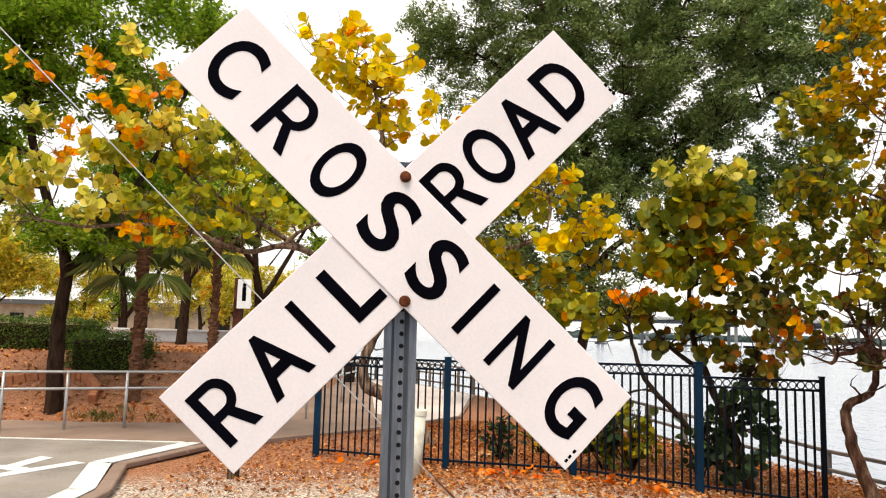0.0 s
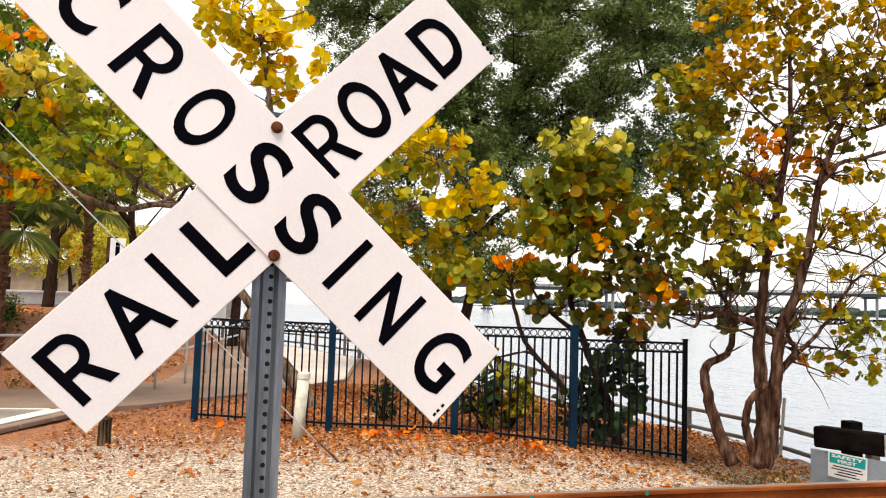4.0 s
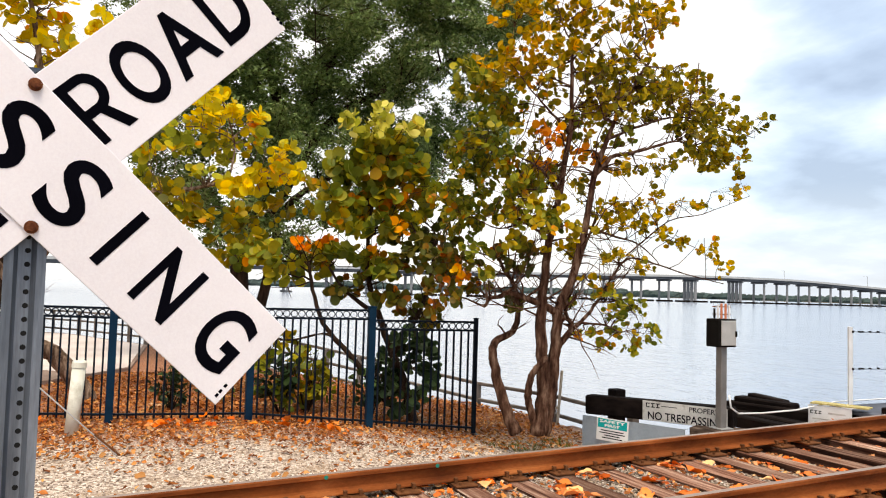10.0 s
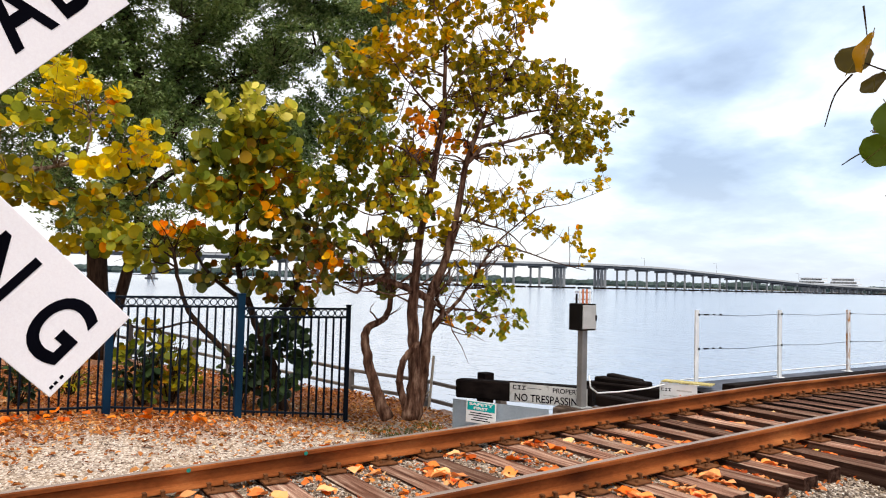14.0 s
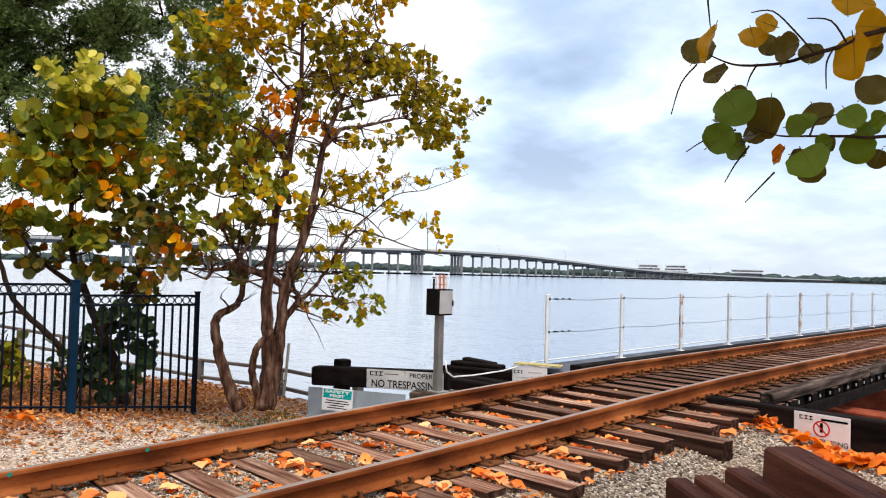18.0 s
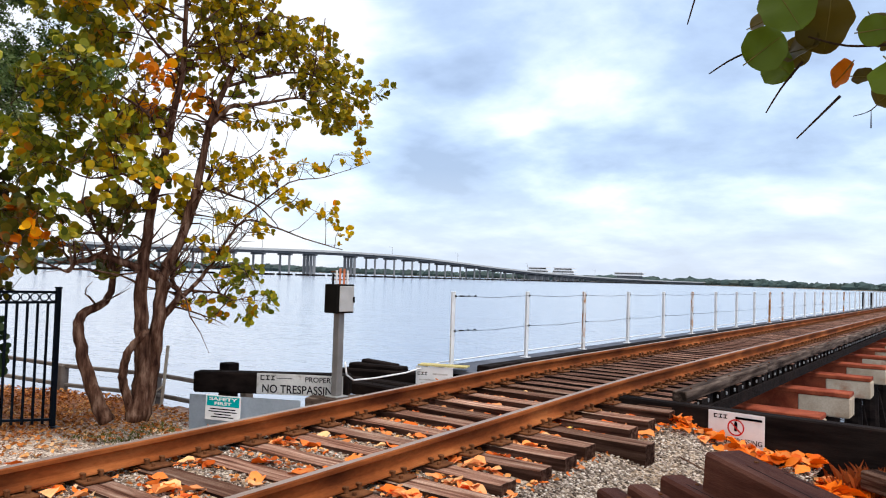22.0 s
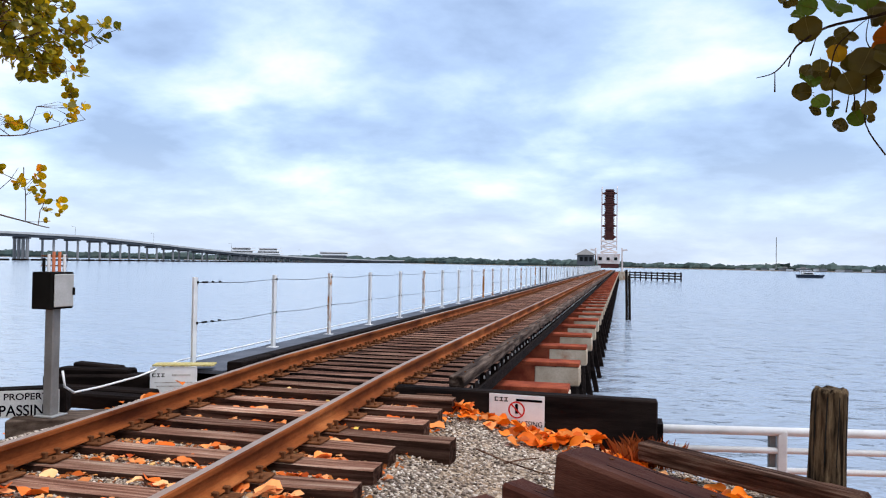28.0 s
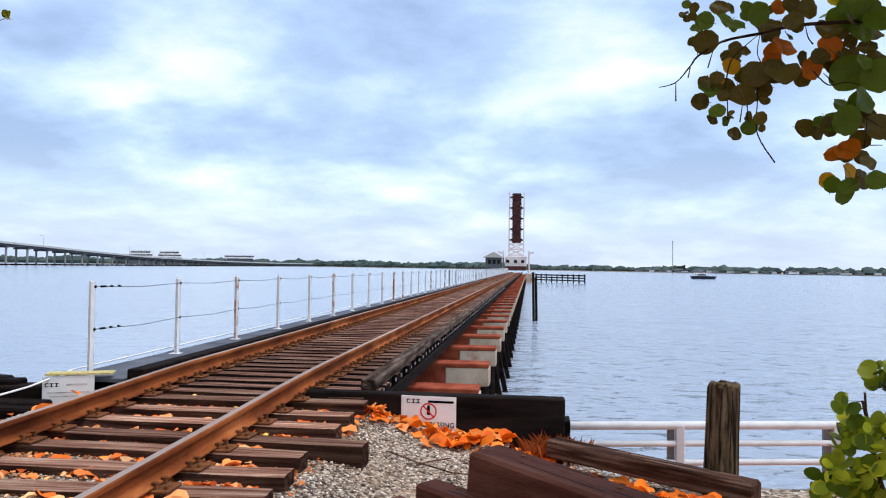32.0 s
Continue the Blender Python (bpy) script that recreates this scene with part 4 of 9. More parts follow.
def boat(x, y, s, label):
    root = thing("motor_boat", (x, y, -1.8), label, "boat")
    b = bmesh.new()
    prof = [(-4, 1.4), (3.0, 1.4), (5.2, 0.2)]
    lo = [b.verts.new((x + u * s, y + v * s * 0.8, -1.9)) for u, v in ((-3.8, -1), (3, -1), (4.6, 0), (3, 1), (-3.8, 1))]
    hi = [b.verts.new((x + u * s, y + v * s, -1.8 + 1.1 * s)) for u, v in ((-4, -1.3), (3.2, -1.3), (5.4, 0), (3.2, 1.3), (-4, 1.3))]
    for i in range(5):
        b.faces.new((lo[i], lo[(i + 1) % 5], hi[(i + 1) % 5], hi[i]))
    b.faces.new(hi)
    part("hull", b, M_hull if s > 0.9 else M_white, root, "dark hull")
    b = bmesh.new()
    box(b, x - 2.4 * s, x + 1.6 * s, y - s, y + s, -1.8 + 1.1 * s, -1.8 + 2.1 * s, 0.15)
    part("cabin", b, M_white, root, "white cabin")
    b = bmesh.new()
    box(b, x - 1.8 * s, x + 1.2 * s, y - 1.04 * s, y + 1.04 * s, -1.8 + 1.4 * s, -1.8 + 1.8 * s)
    part("window", b, M_hole, root)
    b = bmesh.new()
    box(b, x - 2.8 * s, x + 1.0 * s, y - s, y + s, -1.8 + 2.5 * s, -1.8 + 2.6 * s)
    for u in (-2.6, 0.8):
        tube(b, [(x + u * s, y, -1.8 + 2.1 * s), (x + u * s, y, -1.8 + 2.5 * s)], 0.06, 5)
    part("canopy", b, M_white, root)


boat(63.9, 286.0, 1.0, "small motor boat with a white cabin on the water")
b = bmesh.new()
tube(b, [(150, 800, 0), (150, 800, 32)], 0.35, 6)
solid("radio_mast", b, M_greysteel, "thin radio mast on the far bank", "mast")

# ---- crossbuck sign ----
def road_sign_r(name):
    """The road-sign letter R with its wide round bowl, as a filled outline."""
    cu = bpy.data.curves.new(name, "CURVE")
    cu.dimensions, cu.fill_mode, cu.extrude = "2D", "BOTH", 0.01
    arc = [radians(-90 + 15 * k) for k in range(13)]
    outer = [(0, 0), (0.155, 0), (0.155, 0.385), (0.315, 0.385), (0.50, 0), (0.68, 0), (0.475, 0.41)]
    outer += [(0.37 + 0.285 * math.cos(a), 0.695 + 0.305 * math.sin(a)) for a in arc if a > radians(-70)] + [(0, 1.0)]
    inner = [(0.155, 0.525)] + [(0.35 + 0.155 * math.cos(a), 0.695 + 0.17 * math.sin(a)) for a in arc] + [(0.155, 0.865)]
    for pts in (outer, inner):
        sp = cu.splines.new("POLY")
        sp.points.add(len(pts) - 1)
        for p, (x, y) in zip(sp.points, pts):
            p.co = (x, y, 0, 1)
        sp.use_cyclic_u = True
    return cu


def text_mesh(name, body, material, w=None, h=None, bold=0.0, depth=0.0015):
    """Letters as a mesh about their middle, stretched to w by h, in the x-y plane."""
    if body == "R":
        cu = road_sign_r(name)
    else:
        cu = bpy.data.curves.new(name, "FONT")
        cu.body, cu.size, cu.offset, cu.extrude = body, 1.0, bold, 0.01
        cu.resolution_u = 6
    tmp = bpy.data.objects.new(name, cu)
    scene.collection.objects.link(tmp)
    dg = bpy.context.evaluated_depsgraph_get()
    me = bpy.data.meshes.new_from_object(tmp.evaluated_get(dg))
    bpy.data.objects.remove(tmp)
    co = np.array([v.co for v in me.vertices])
    lo, hi = co.min(0), co.max(0)
    size = hi - lo
    sy = (h or size[1]) / size[1]
    sx = w / size[0] if w else sy
    co = (co - (lo + hi) / 2) * np.array([sx, sy, depth / size[2]])
    me.vertices.foreach_set("co", co.ravel())
    me.update()
    me.materials.clear()
    me.materials.append(material)
    me.name = name
    return me


def lettering(name, body, material, parent, m, w=None, h=None, bold=0.0):
    ob = new(name, text_mesh(name, body, material, w, h, bold))
    ob.parent = parent
    ob.matrix_basis = m
    return ob


def local_part(name, bm, material, parent, m=None, label=""):
    """A part built in its parent's own coordinates."""
    if m is not None:
        bmesh.ops.transform(bm, matrix=m, verts=bm.verts)
    ob = new(name, finish(name, bm, material))
    ob.parent = parent
    if label:
        ob["label"] = label
    return ob


def crossbuck():
    root = thing("railroad_crossing_sign", (-0.444, -0.155, 0.0), "white crossbuck sign with black letters on a galvanised post", "crossing sign")
    yaw = radians(7.0)
    ux, n = Vector((-math.sin(yaw), math.cos(yaw), 0)), Vector((math.cos(yaw), math.sin(yaw), 0))
    s = Matrix((ux, Vector((0, 0, 1)), n)).transposed().to_4x4()
    s.translation = (0, 0, 1.985)
    # U-channel post with its row of punched holes
    b = bmesh.new()
    prof = [(-0.035, -0.002), (-0.035, -0.006), (-0.022, -0.006), (-0.014, -0.034), (0.014, -0.034), (0.022, -0.006), (0.035, -0.006), (0.035, -0.002), (0.019, -0.002), (0.011, -0.030), (-0.011, -0.030), (-0.019, -0.002)]
    lo = [b.verts.new((0.005 + x + 0.004, -2.25, z)) for x, z in prof]
    hi = [b.verts.new((-0.004 + x, 0.178, z)) for x, z in prof]
    for i in range(len(prof)):
        j = (i + 1) % len(prof)
        b.faces.new((lo[i], lo[j], hi[j], hi[i]))
    b.faces.new(hi)
    local_part("post", b, M_steel, root, s, "grey galvanised U-channel post")
    for i in range(88):
        b = bmesh.new()
        yy = 0.165 - 0.0262 * i
        disc(b, (0.002 - yy * 0.004, yy, -0.0301), (0, 0, 1), 0.0052, 0.0006, 10)
        local_part("punched_hole", b, M_hole, root, s)
    for nm, ang, off, mid, length in (("rail_road_blade", 46.0, 0.001, (-0.0025, 0.003), 1.168), ("crossing_blade", -43.2, 0.0055, (0.0, 0.004), 1.192)):
        m = s @ Matrix.Translation((mid[0], mid[1], off)) @ Matrix.Rotation(radians(ang), 4, "Z")
        b = bmesh.new()
        cbox(b, (length, 0.216, 0.0035), Matrix.Translation((0, 0, 0.0017)), 0.0012)
        blade = local_part(nm, b, M_signwhite, root, m, "weathered white reflective blade")
        word = [("C", -0.5127, 0.0955, 0.138), ("R", -0.3529, 0.0922, 0.136), ("O", -0.2031, 0.0925, 0.140), ("S", -0.0478, 0.0912, 0.139), ("S", 0.0981, 0.0912, 0.139),
                ("I", 0.2165, 0.0205, 0.135), ("N", 0.3498, 0.0917, 0.1355), ("G", 0.5079, 0.0963, 0.140)]
        if nm == "rail_road_blade":
            word = [("R", -0.5082, 0.0889, 0.134), ("A", -0.3724, 0.1094, 0.1345), ("I", -0.2718, 0.0203, 0.134), ("L", -0.1526, 0.0820, 0.134),
                    ("R", 0.1529, 0.0889, 0.134), ("O", 0.2653, 0.0948, 0.138), ("A", 0.3791, 0.1090, 0.1345), ("D", 0.4993, 0.0920, 0.1335)]
        for ch, u, w, h in word:
            ob = new("letter", text_mesh("letter", ch, M_black, w, h, 0.019, 0.0008))
            ob.parent = blade
            ob.matrix_basis = m @ Matrix.Translation((u, 0.0008, 0.0040))
        bb = bmesh.new()
        for k, dx in enumerate((0, 0.011, 0.026)):
            cbox(bb, (0.006, 0.008, 0.0006), Matrix.Translation((0.583, -0.092 + dx, 0.0037)))
        ob = local_part("maker_mark", bb, M_black, blade, m, "tiny black printed mark")
    for v in (0.136, -0.133):
        b = bmesh.new()
        disc(b, (-0.003 if v > 0 else 0.004, v, 0.009), (0, 0, 1), 0.0125, 0.004, 14)
        disc(b, (-0.003 if v > 0 else 0.004, v, 0.013), (0, 0, 1), 0.0088, 0.007, 6)
        local_part("bolt", b, M_bolt, root, s, "rusty bolt head")
    return root


crossbuck()

# ---- steel picket fence ----
ring_bm = bmesh.new()
SEG = 14
vv = []
for i in range(SEG):
    a = 2 * math.pi * i / SEG
    vv.append([ring_bm.verts.new((math.cos(a) * (0.042 + dr), dy, math.sin(a) * (0.042 + dr))) for dr, dy in ((-0.006, -0.006), (0.006, -0.006), (0.006, 0.006), (-0.006, 0.006))])
for i in range(SEG):
    p, q = vv[i], vv[(i + 1) % SEG]
    for k in range(4):
        ring_bm.faces.new((p[k], p[(k + 1) % 4], q[(k + 1) % 4], q[k]))
ring_me = finish("ring", ring_bm, M_fence)


def picket_fence():
    posts = [(-9.60, -1.67, 1.24), (-8.73, 0.15, 1.42), (-8.50, 1.77, 1.45), (-8.10, 3.25, 1.46), (-7.84, 4.66, 1.33)]
    root = thing("picket_fence", (-8.6, 1.5, 0.0), "dark blue and black steel picket fence topped with rings", "fence")
    for i, (x, y, z) in enumerate(posts):
        b = bmesh.new()
        r = 0.045 if i < 4 else 0.026
        lo = ground_z(x, y) - 0.1
        box(b, x - r, x + r, y - r, y + r, lo, z + 0.04, 0.004)
        box(b, x - r - 0.006, x + r + 0.006, y - r - 0.006, y + r + 0.006, z + 0.04, z + 0.058, 0.003)
        if i == 4:
            box(b, x - 0.03, x + 0.13, y - 0.03, y + 0.05, lo + 0.07, lo + 0.13, 0.005)
        part("post", b, M_fencepost if i < 4 else M_fence, root, "blue square post" if i < 4 else "black end post")
    for i in range(4):
        (xa, ya, za), (xb, yb, zb) = posts[i], posts[i + 1]
        top = (zb, zb) if i in (0, 3) else (za, zb)
        a, c = Vector((xa, ya, 0)), Vector((xb, yb, 0))
        ga, gb = ground_z(xa, ya), ground_z(xb, yb)
        length = (c - a).length
        d = (c - a) / length
        for nm, oa, ob_ in (("top_rail", top[0], top[1]), ("upper_rail", top[0] - 0.115, top[1] - 0.115), ("bottom_rail", ga + 0.10, gb + 0.10)):
            b = bmesh.new()
            beam(b, a + Vector((0, 0, oa)), c + Vector((0, 0, ob_)), 0.03, 0.028, 0.004)
            part(nm, b, M_fence, root)
        n = round(length / 0.105)
        for k in range(1, n):
            u = k / n
            p = a.lerp(c, u)
            z0, z1 = ga + (gb - ga) * u + 0.05, top[0] + (top[1] - top[0]) * u - 0.115
            b = bmesh.new()
            box(b, p.x - 0.011, p.x + 0.011, p.y - 0.011, p.y + 0.011, z0, z1)
            part("picket", b, M_fence, root)
        m = round(length / 0.098)
        for k in range(m):
            u = (k + 0.5) / m
            p = a.lerp(c, u)
            o = new("ring", ring_me)
            o.parent = root
            o.location = Vector((p.x, p.y, top[0] + (top[1] - top[0]) * u - 0.058)) - root.location
            o.rotation_euler = (0, 0, math.atan2(d.y, d.x))
    return root


picket_fence()

# ---- road, path and what stands by them ----
bm = bmesh.new()
sheet(bm, [(-10.1, -40), (-10.1, -3.55), (-9.75, -3.45), (-8.3, -4.12), (-6.8, -3.72), (-5.4, -3.6), (9, -3.6), (9, -40)], -0.1, 0.085)
solid("road", bm, M_asphalt, "worn grey asphalt road ending at the gravel", "road", kind="structure")
bm = bmesh.new()
sheet(bm, [(-10.1, -40), (-10.1, -3.5), (-10.6, -2.6), (-12.0, -1.3), (-14.5, 0.6), (-20.0, 1.2), (-24.5, -0.8), (-27.0, -3.2), (-14.0, -2.9), (-12.5, -3.4), (-12.15, -6.0), (-12.1, -40)], -0.1, 0.078)
solid("pavement", bm, M_path, "pale brown concrete footpath beside the road", "pavement", kind="structure")
# brightly lit stretch of the pavement, its light put into a paler overlay
M_litpath = surf("sunlit_pavement_concrete", [(0.3, (0.58, 0.49, 0.45)), (0.7, (0.72, 0.63, 0.58))], 0.8, 0.9, 0, 120.0, 0.3, 0.3, 0.003)
bm = bmesh.new()
sheet(bm, [(-13.6, -0.1), (-14.6, -1.2), (-20.0, -1.7), (-25.6, -2.6), (-24.3, -0.85), (-20.0, 1.1), (-14.6, 0.55)], 0.0, 0.084)
solid("promenade", bm, M_litpath, "pale pinkish overlay on the pavement, bright light put into its colour", "pavement", kind="structure")
bm = bmesh.new()
for p, q, w in (((-10.05, -30), (-10.05, -3.6), 0.07), ((-10.05, -3.55), (-8.28, -4.12), 0.26), ((-8.28, -4.12), (-6.8, -3.66), 0.26), ((-6.8, -3.66), (-4.9, -3.62), 0.26)):
    beam(bm, (*p, 0.086), (*q, 0.086), w, 0.012)
solid("road_marking", bm, M_paint, "worn white painted edge line", "road marking", kind="structure")
bm = bmesh.new()
for p, q in (((-9.95, -3.28), (-8.24, -3.86)), ((-8.24, -3.86), (-6.75, -3.42)), ((-6.75, -3.42), (-4.9, -3.4))):
    d = Vector((q[0] - p[0], q[1] - p[1], 0))
    k = max(1, round(d.length / 0.55))
    for i in range(k):
        a, c = Vector((*p, 0.06)) + d * (i / k + 0.006), Vector((*p, 0.06)) + d * ((i + 1) / k - 0.006)
        beam(bm, a, c, 0.16, 0.07, 0.012)
solid("kerb", bm, M_path, "low concrete kerb along the gravel", "kerb", kind="structure")
mk = new("road_letter", text_mesh("road_letter", "R", M_paint, 0.85, 1.5, 0.0, 0.006))
tagged(mk, "white letter painted on the asphalt", "road marking", kind="structure")
mk.matrix_basis = Matrix.Translation((-7.75, -5.0, 0.089)) @ Matrix.Rotation(radians(-118), 4, "Z")


def tube_thing(name, paths, r, mat, label, category, loc, names):
    root = thing(name, loc, label, category)
    for nm, pts in zip(names, paths):
        b = bmesh.new()
        tube(b, pts, r, 8)
        part(nm, b, mat, root, smooth=True)
    return root


# two-rail handrail by the path
hp = [(-9.15, -10.0), (-9.93, -8.4), (-10.72, -6.78), (-11.12, -5.97), (-11.50, -5.16), (-12.0, -4.0), (-12.5, -2.8), (-13.4, -2.45), (-15.2, -2.35), (-17.0, -2.2), (-19.0, -2.0)]
root = thing("handrail", (-11.5, -5.2, 0.05), "two-rail grey tube handrail beside the path", "handrail")
for x, y in hp:
    b = bmesh.new()
    tube(b, [(x, y, -0.05), (x, y, 1.0)], 0.024, 8)
    part("post", b, M_alu, root, smooth=True)
for nm, z in (("top_rail", 1.0), ("mid_rail", 0.73)):
    b = bmesh.new()
    tube(b, [(x, y, z) for x, y in hp], 0.022, 8)
    part(nm, b, M_alu, root, smooth=True)

# capped white standpipe, short brown post, guy wire, footpath sign
root = thing("white_pipe", (-8.17, -0.22, 0.0), "cream plastic standpipe with a cap in the gravel", "pipe")
b = bmesh.new()
tube(b, [(-8.17, -0.24, -0.05), (-8.165, -0.19, 0.78)], 0.072, 16)
M_cream = surf("cream_plastic", [(0.3, (0.62, 0.60, 0.50)), (0.7, (0.74, 0.73, 0.64))], 3.0, 0.5, 0, 60.0, 0.15, 0.1, 0.001, stain=(0.45, 0.42, 0.33), stain_scale=3.0)
part("tube", b, M_cream, root, smooth=True)
b = bmesh.new()
tube(b, [(-8.165, -0.19, 0.77), (-8.164, -0.187, 0.83), (-8.164, -0.187, 0.845)], [0.079, 0.079, 0.06], 16)
part("cap", b, M_cream, root)
b = bmesh.new()
box(b, -8.06, -7.93, -2.47, -2.35, -0.1, 0.30, 0.012)
solid("short_post", b, M_postwood, "short brown weathered timber post in the gravel", "post")
root = thing("guy_wire", (-6.94, 0.24, 0.02), "thin steel guy wire anchored in the gravel", "wire")
b = bmesh.new()
tube(b, [(-6.94, 0.24, 0.0), (-6.97, -5.7, 5.7)], 0.007, 6)
part("wire", b, M_alu, root)
b = bmesh.new()
tube(b, [(-6.90, 0.32, -0.1), (-6.94, 0.24, 0.02), (-6.942, 0.0, 0.24)], 0.012, 6)
part("anchor_rod", b, M_spike, root)
root = thing("footpath_sign", (-9.55, -2.80, 0.0), "small white sign on a brown timber post", "sign")
b = bmesh.new()
box(b, -9.66, -9.54, -2.94, -2.82, -0.1, 2.50, 0.01)
part("post", b, M_brownwood, root)
b = bmesh.new()
cbox(b, (0.012, 0.20, 0.42), Matrix.Translation((-9.53, -2.79, 2.27)), 0.004)
board = part("board", b, M_white, root)
b = bmesh.new()
cbox(b, (0.004, 0.055, 0.2), Matrix.Translation((-9.521, -2.79, 2.27)))
cbox(b, (0.004, 0.05, 0.05), Matrix.Translation((-9.521, -2.79, 2.40)))
part("symbol_bars", b, M_black, board, "plain black bars")

# brick edging, white wall, hedges on the bank
M_edging = surf("orange_brick_edging", [(0.3, (0.36, 0.13, 0.06)), (0.7, (0.50, 0.21, 0.11))], 5.0, 0.9, 0, 50.0, 0.4, 0.5, 0.006)
root = thing("brick_edging", (-14.0, -7.6, 0.6), "curved low orange brick edging around a planted bank", "edging", kind="structure")
ep = [(-12.9, -10.8), (-13.3, -9.6), (-13.7, -8.5), (-14.1, -7.5), (-13.9, -6.9), (-13.4, -6.5), (-12.9, -6.35)]
for (xa, ya), (xb, yb) in zip(ep, ep[1:]):
    n = 5
    for k in range(n):
        u0, u1 = k / n + 0.01, (k + 1) / n - 0.01
        p, q = Vector((xa + (xb - xa) * u0, ya + (yb - ya) * u0, 0)), Vector((xa + (xb - xa) * u1, ya + (yb - ya) * u1, 0))
        p.z, q.z = ground_z(p.x, p.y) + 0.05, ground_z(q.x, q.y) + 0.05
        b = bmesh.new()
        beam(b, p, q, 0.14, 0.22, 0.012)
        part("brick", b, M_edging, root)
bm = bmesh.new()
beam(bm, (-26.2, -14.0, 1.25), (-28.0, -3.5, 1.2), 0.3, 0.75, 0.02)
beam(bm, (-26.2, -14.0, 1.62), (-28.0, -3.5, 1.62), 0.4, 0.1, 0.02)
solid("wall_white", bm, M_white, "low white rendered wall beyond the bank", "wall", kind="structure")
# a pale building glimpsed beyond the trees
root = thing("park_building", (-69, -26, -0.3), "tan building with dark windows beyond the trees", "building")
b = bmesh.new()
box(b, -72, -66, -44, -8, -0.4, 3.4)
part("wall", b, M_sand, root)
b = bmesh.new()
box(b, -72.6, -65.4, -44.6, -7.4, 3.4, 3.8)
part("roof", b, M_farconc, root)
for k in range(9):
    b = bmesh.new()
    box(b, -66.05, -65.96, -41.6 + 3.7 * k, -40.4 + 3.7 * k, 1.2, 2.6)
    part("window", b, M_hole, root)

M_pale = plain("weathered_pale_stake", (0.50, 0.44, 0.36), 0.7)
# ---- shore railing, trackside signs, cabinet ----
M_railwood = surf("weathered_grey_brown_rail", [(0.3, (0.12, 0.10, 0.09)), (0.7, (0.22, 0.19, 0.17))], 3.0, 0.85, 0, 50.0, 0.4, 0.4, 0.004)
sp = [(-6.9, 6.6), (-8.83, 6.57), (-10.5, 6.1), (-12.4, 5.3), (-14.3, 4.45), (-16.2, 3.6), (-18.1, 2.8), (-20.0, 1.95), (-21.6, 1.25), (-23.2, 0.4), (-25.0, -0.55), (-27.0, -2.1), (-29.0, -3.7)]
root = thing("shore_railing", (-8.8, 6.57, -0.7), "weathered grey-brown three-rail railing along the sea wall", "railing")


def rise(x):
    """The sea wall climbs a little towards the park."""
    return 0.6 * min(1.0, max(0.0, (-10.5 - x) / 8.0))


for x, y in sp:
    b = bmesh.new()
    box(b, x - 0.06, x + 0.06, y - 0.06, y + 0.06, -0.85, 0.14 + rise(x), 0.01)
    part("post", b, M_railwood, root)
for (xa, ya), (xb, yb) in zip(sp[3:], sp[4:]):
    x, y = (xa + xb) / 2, (ya + yb) / 2
    b = bmesh.new()
    box(b, x - 0.045, x + 0.045, y - 0.045, y + 0.045, -0.85, 0.14 + rise(x), 0.01)
    part("post", b, M_railwood, root)
for nm, z in (("top_rail", 0.13), ("mid_rail", -0.15), ("low_rail", -0.43)):
    for (xa, ya), (xb, yb) in zip(sp, sp[1:]):
        b = bmesh.new()
        beam(b, (xa, ya, z + rise(xa)), (xb, yb, z + rise(xb)), 0.05, 0.055, 0.01)
        part(nm, b, M_railwood, root)
root = thing("garden_stake", (-8.1, 6.2, -0.2), "thin pale stake with a short hose beside the sea wall", "stake")
b = bmesh.new()
tube(b, [(-8.13, 6.2, -0.3), (-8.05, 6.22, 0.62)], 0.022, 8)
part("stake", b, M_pale, root)
b = bmesh.new()
tube(b, [(-8.06, 6.18, 0.1), (-8.16, 6.15, 0.02), (-8.2, 6.14, -0.15), (-8.24, 6.12, -0.3)], 0.012, 6)
part("hose", b, M_pale, root)
bm = bmesh.new()
for (xa, ya), (xb, yb) in zip(sp, sp[1:]):
    beam(bm, (xa, ya, -0.92), (xb, yb, -0.92), 0.5, 0.18, 0.02)
    beam(bm, (xa, ya, -1.7), (xb, yb, -1.7), 0.3, 1.5, 0.0)
solid("sea_wall", bm, M_concrete, "concrete sea wall cap under the railing", "sea wall", kind="structure")

dv = Vector((0.895, 0.446, 0)).normalized()
nv = Vector((dv.y, -dv.x, 0))
o0 = Vector((-6.72, 5.72, 0))


def along(u, z, out=0.0):
    return o0 + dv * u + nv * out + Vector((0, 0, z))


root = thing("barrier_beam", (-6.0, 6.0, 0.0), "dark creosoted timber barrier beam by the track", "timber barrier")
b = bmesh.new()
beam(b, along(-0.08, 0.33, -0.17), along(1.78, 0.385, -0.17), 0.2, 0.24, 0.02)
part("beam", b, M_creosote, root)
b = bmesh.new()
box(b, -6.79, -6.62, 6.08, 6.25, -0.6, 0.53, 0.012)
part("post", b, M_creosote, root)
b = bmesh.new()
beam(b, along(1.37, 0.165, -0.02), along(2.12, 0.185, -0.02), 0.34, 0.20, 0.012)
part("sleeper", b, M_greywood, root)
M_panel = surf("scuffed_blue_grey_sheet", [(0.3, (0.38, 0.44, 0.50)), (0.7, (0.54, 0.61, 0.68))], 1.5, 0.5, 0.2, 40.0, 0.2, 0.3, 0.004, stain=(0.26, 0.25, 0.24), stain_scale=2.0)
b = bmesh.new()
rows = []
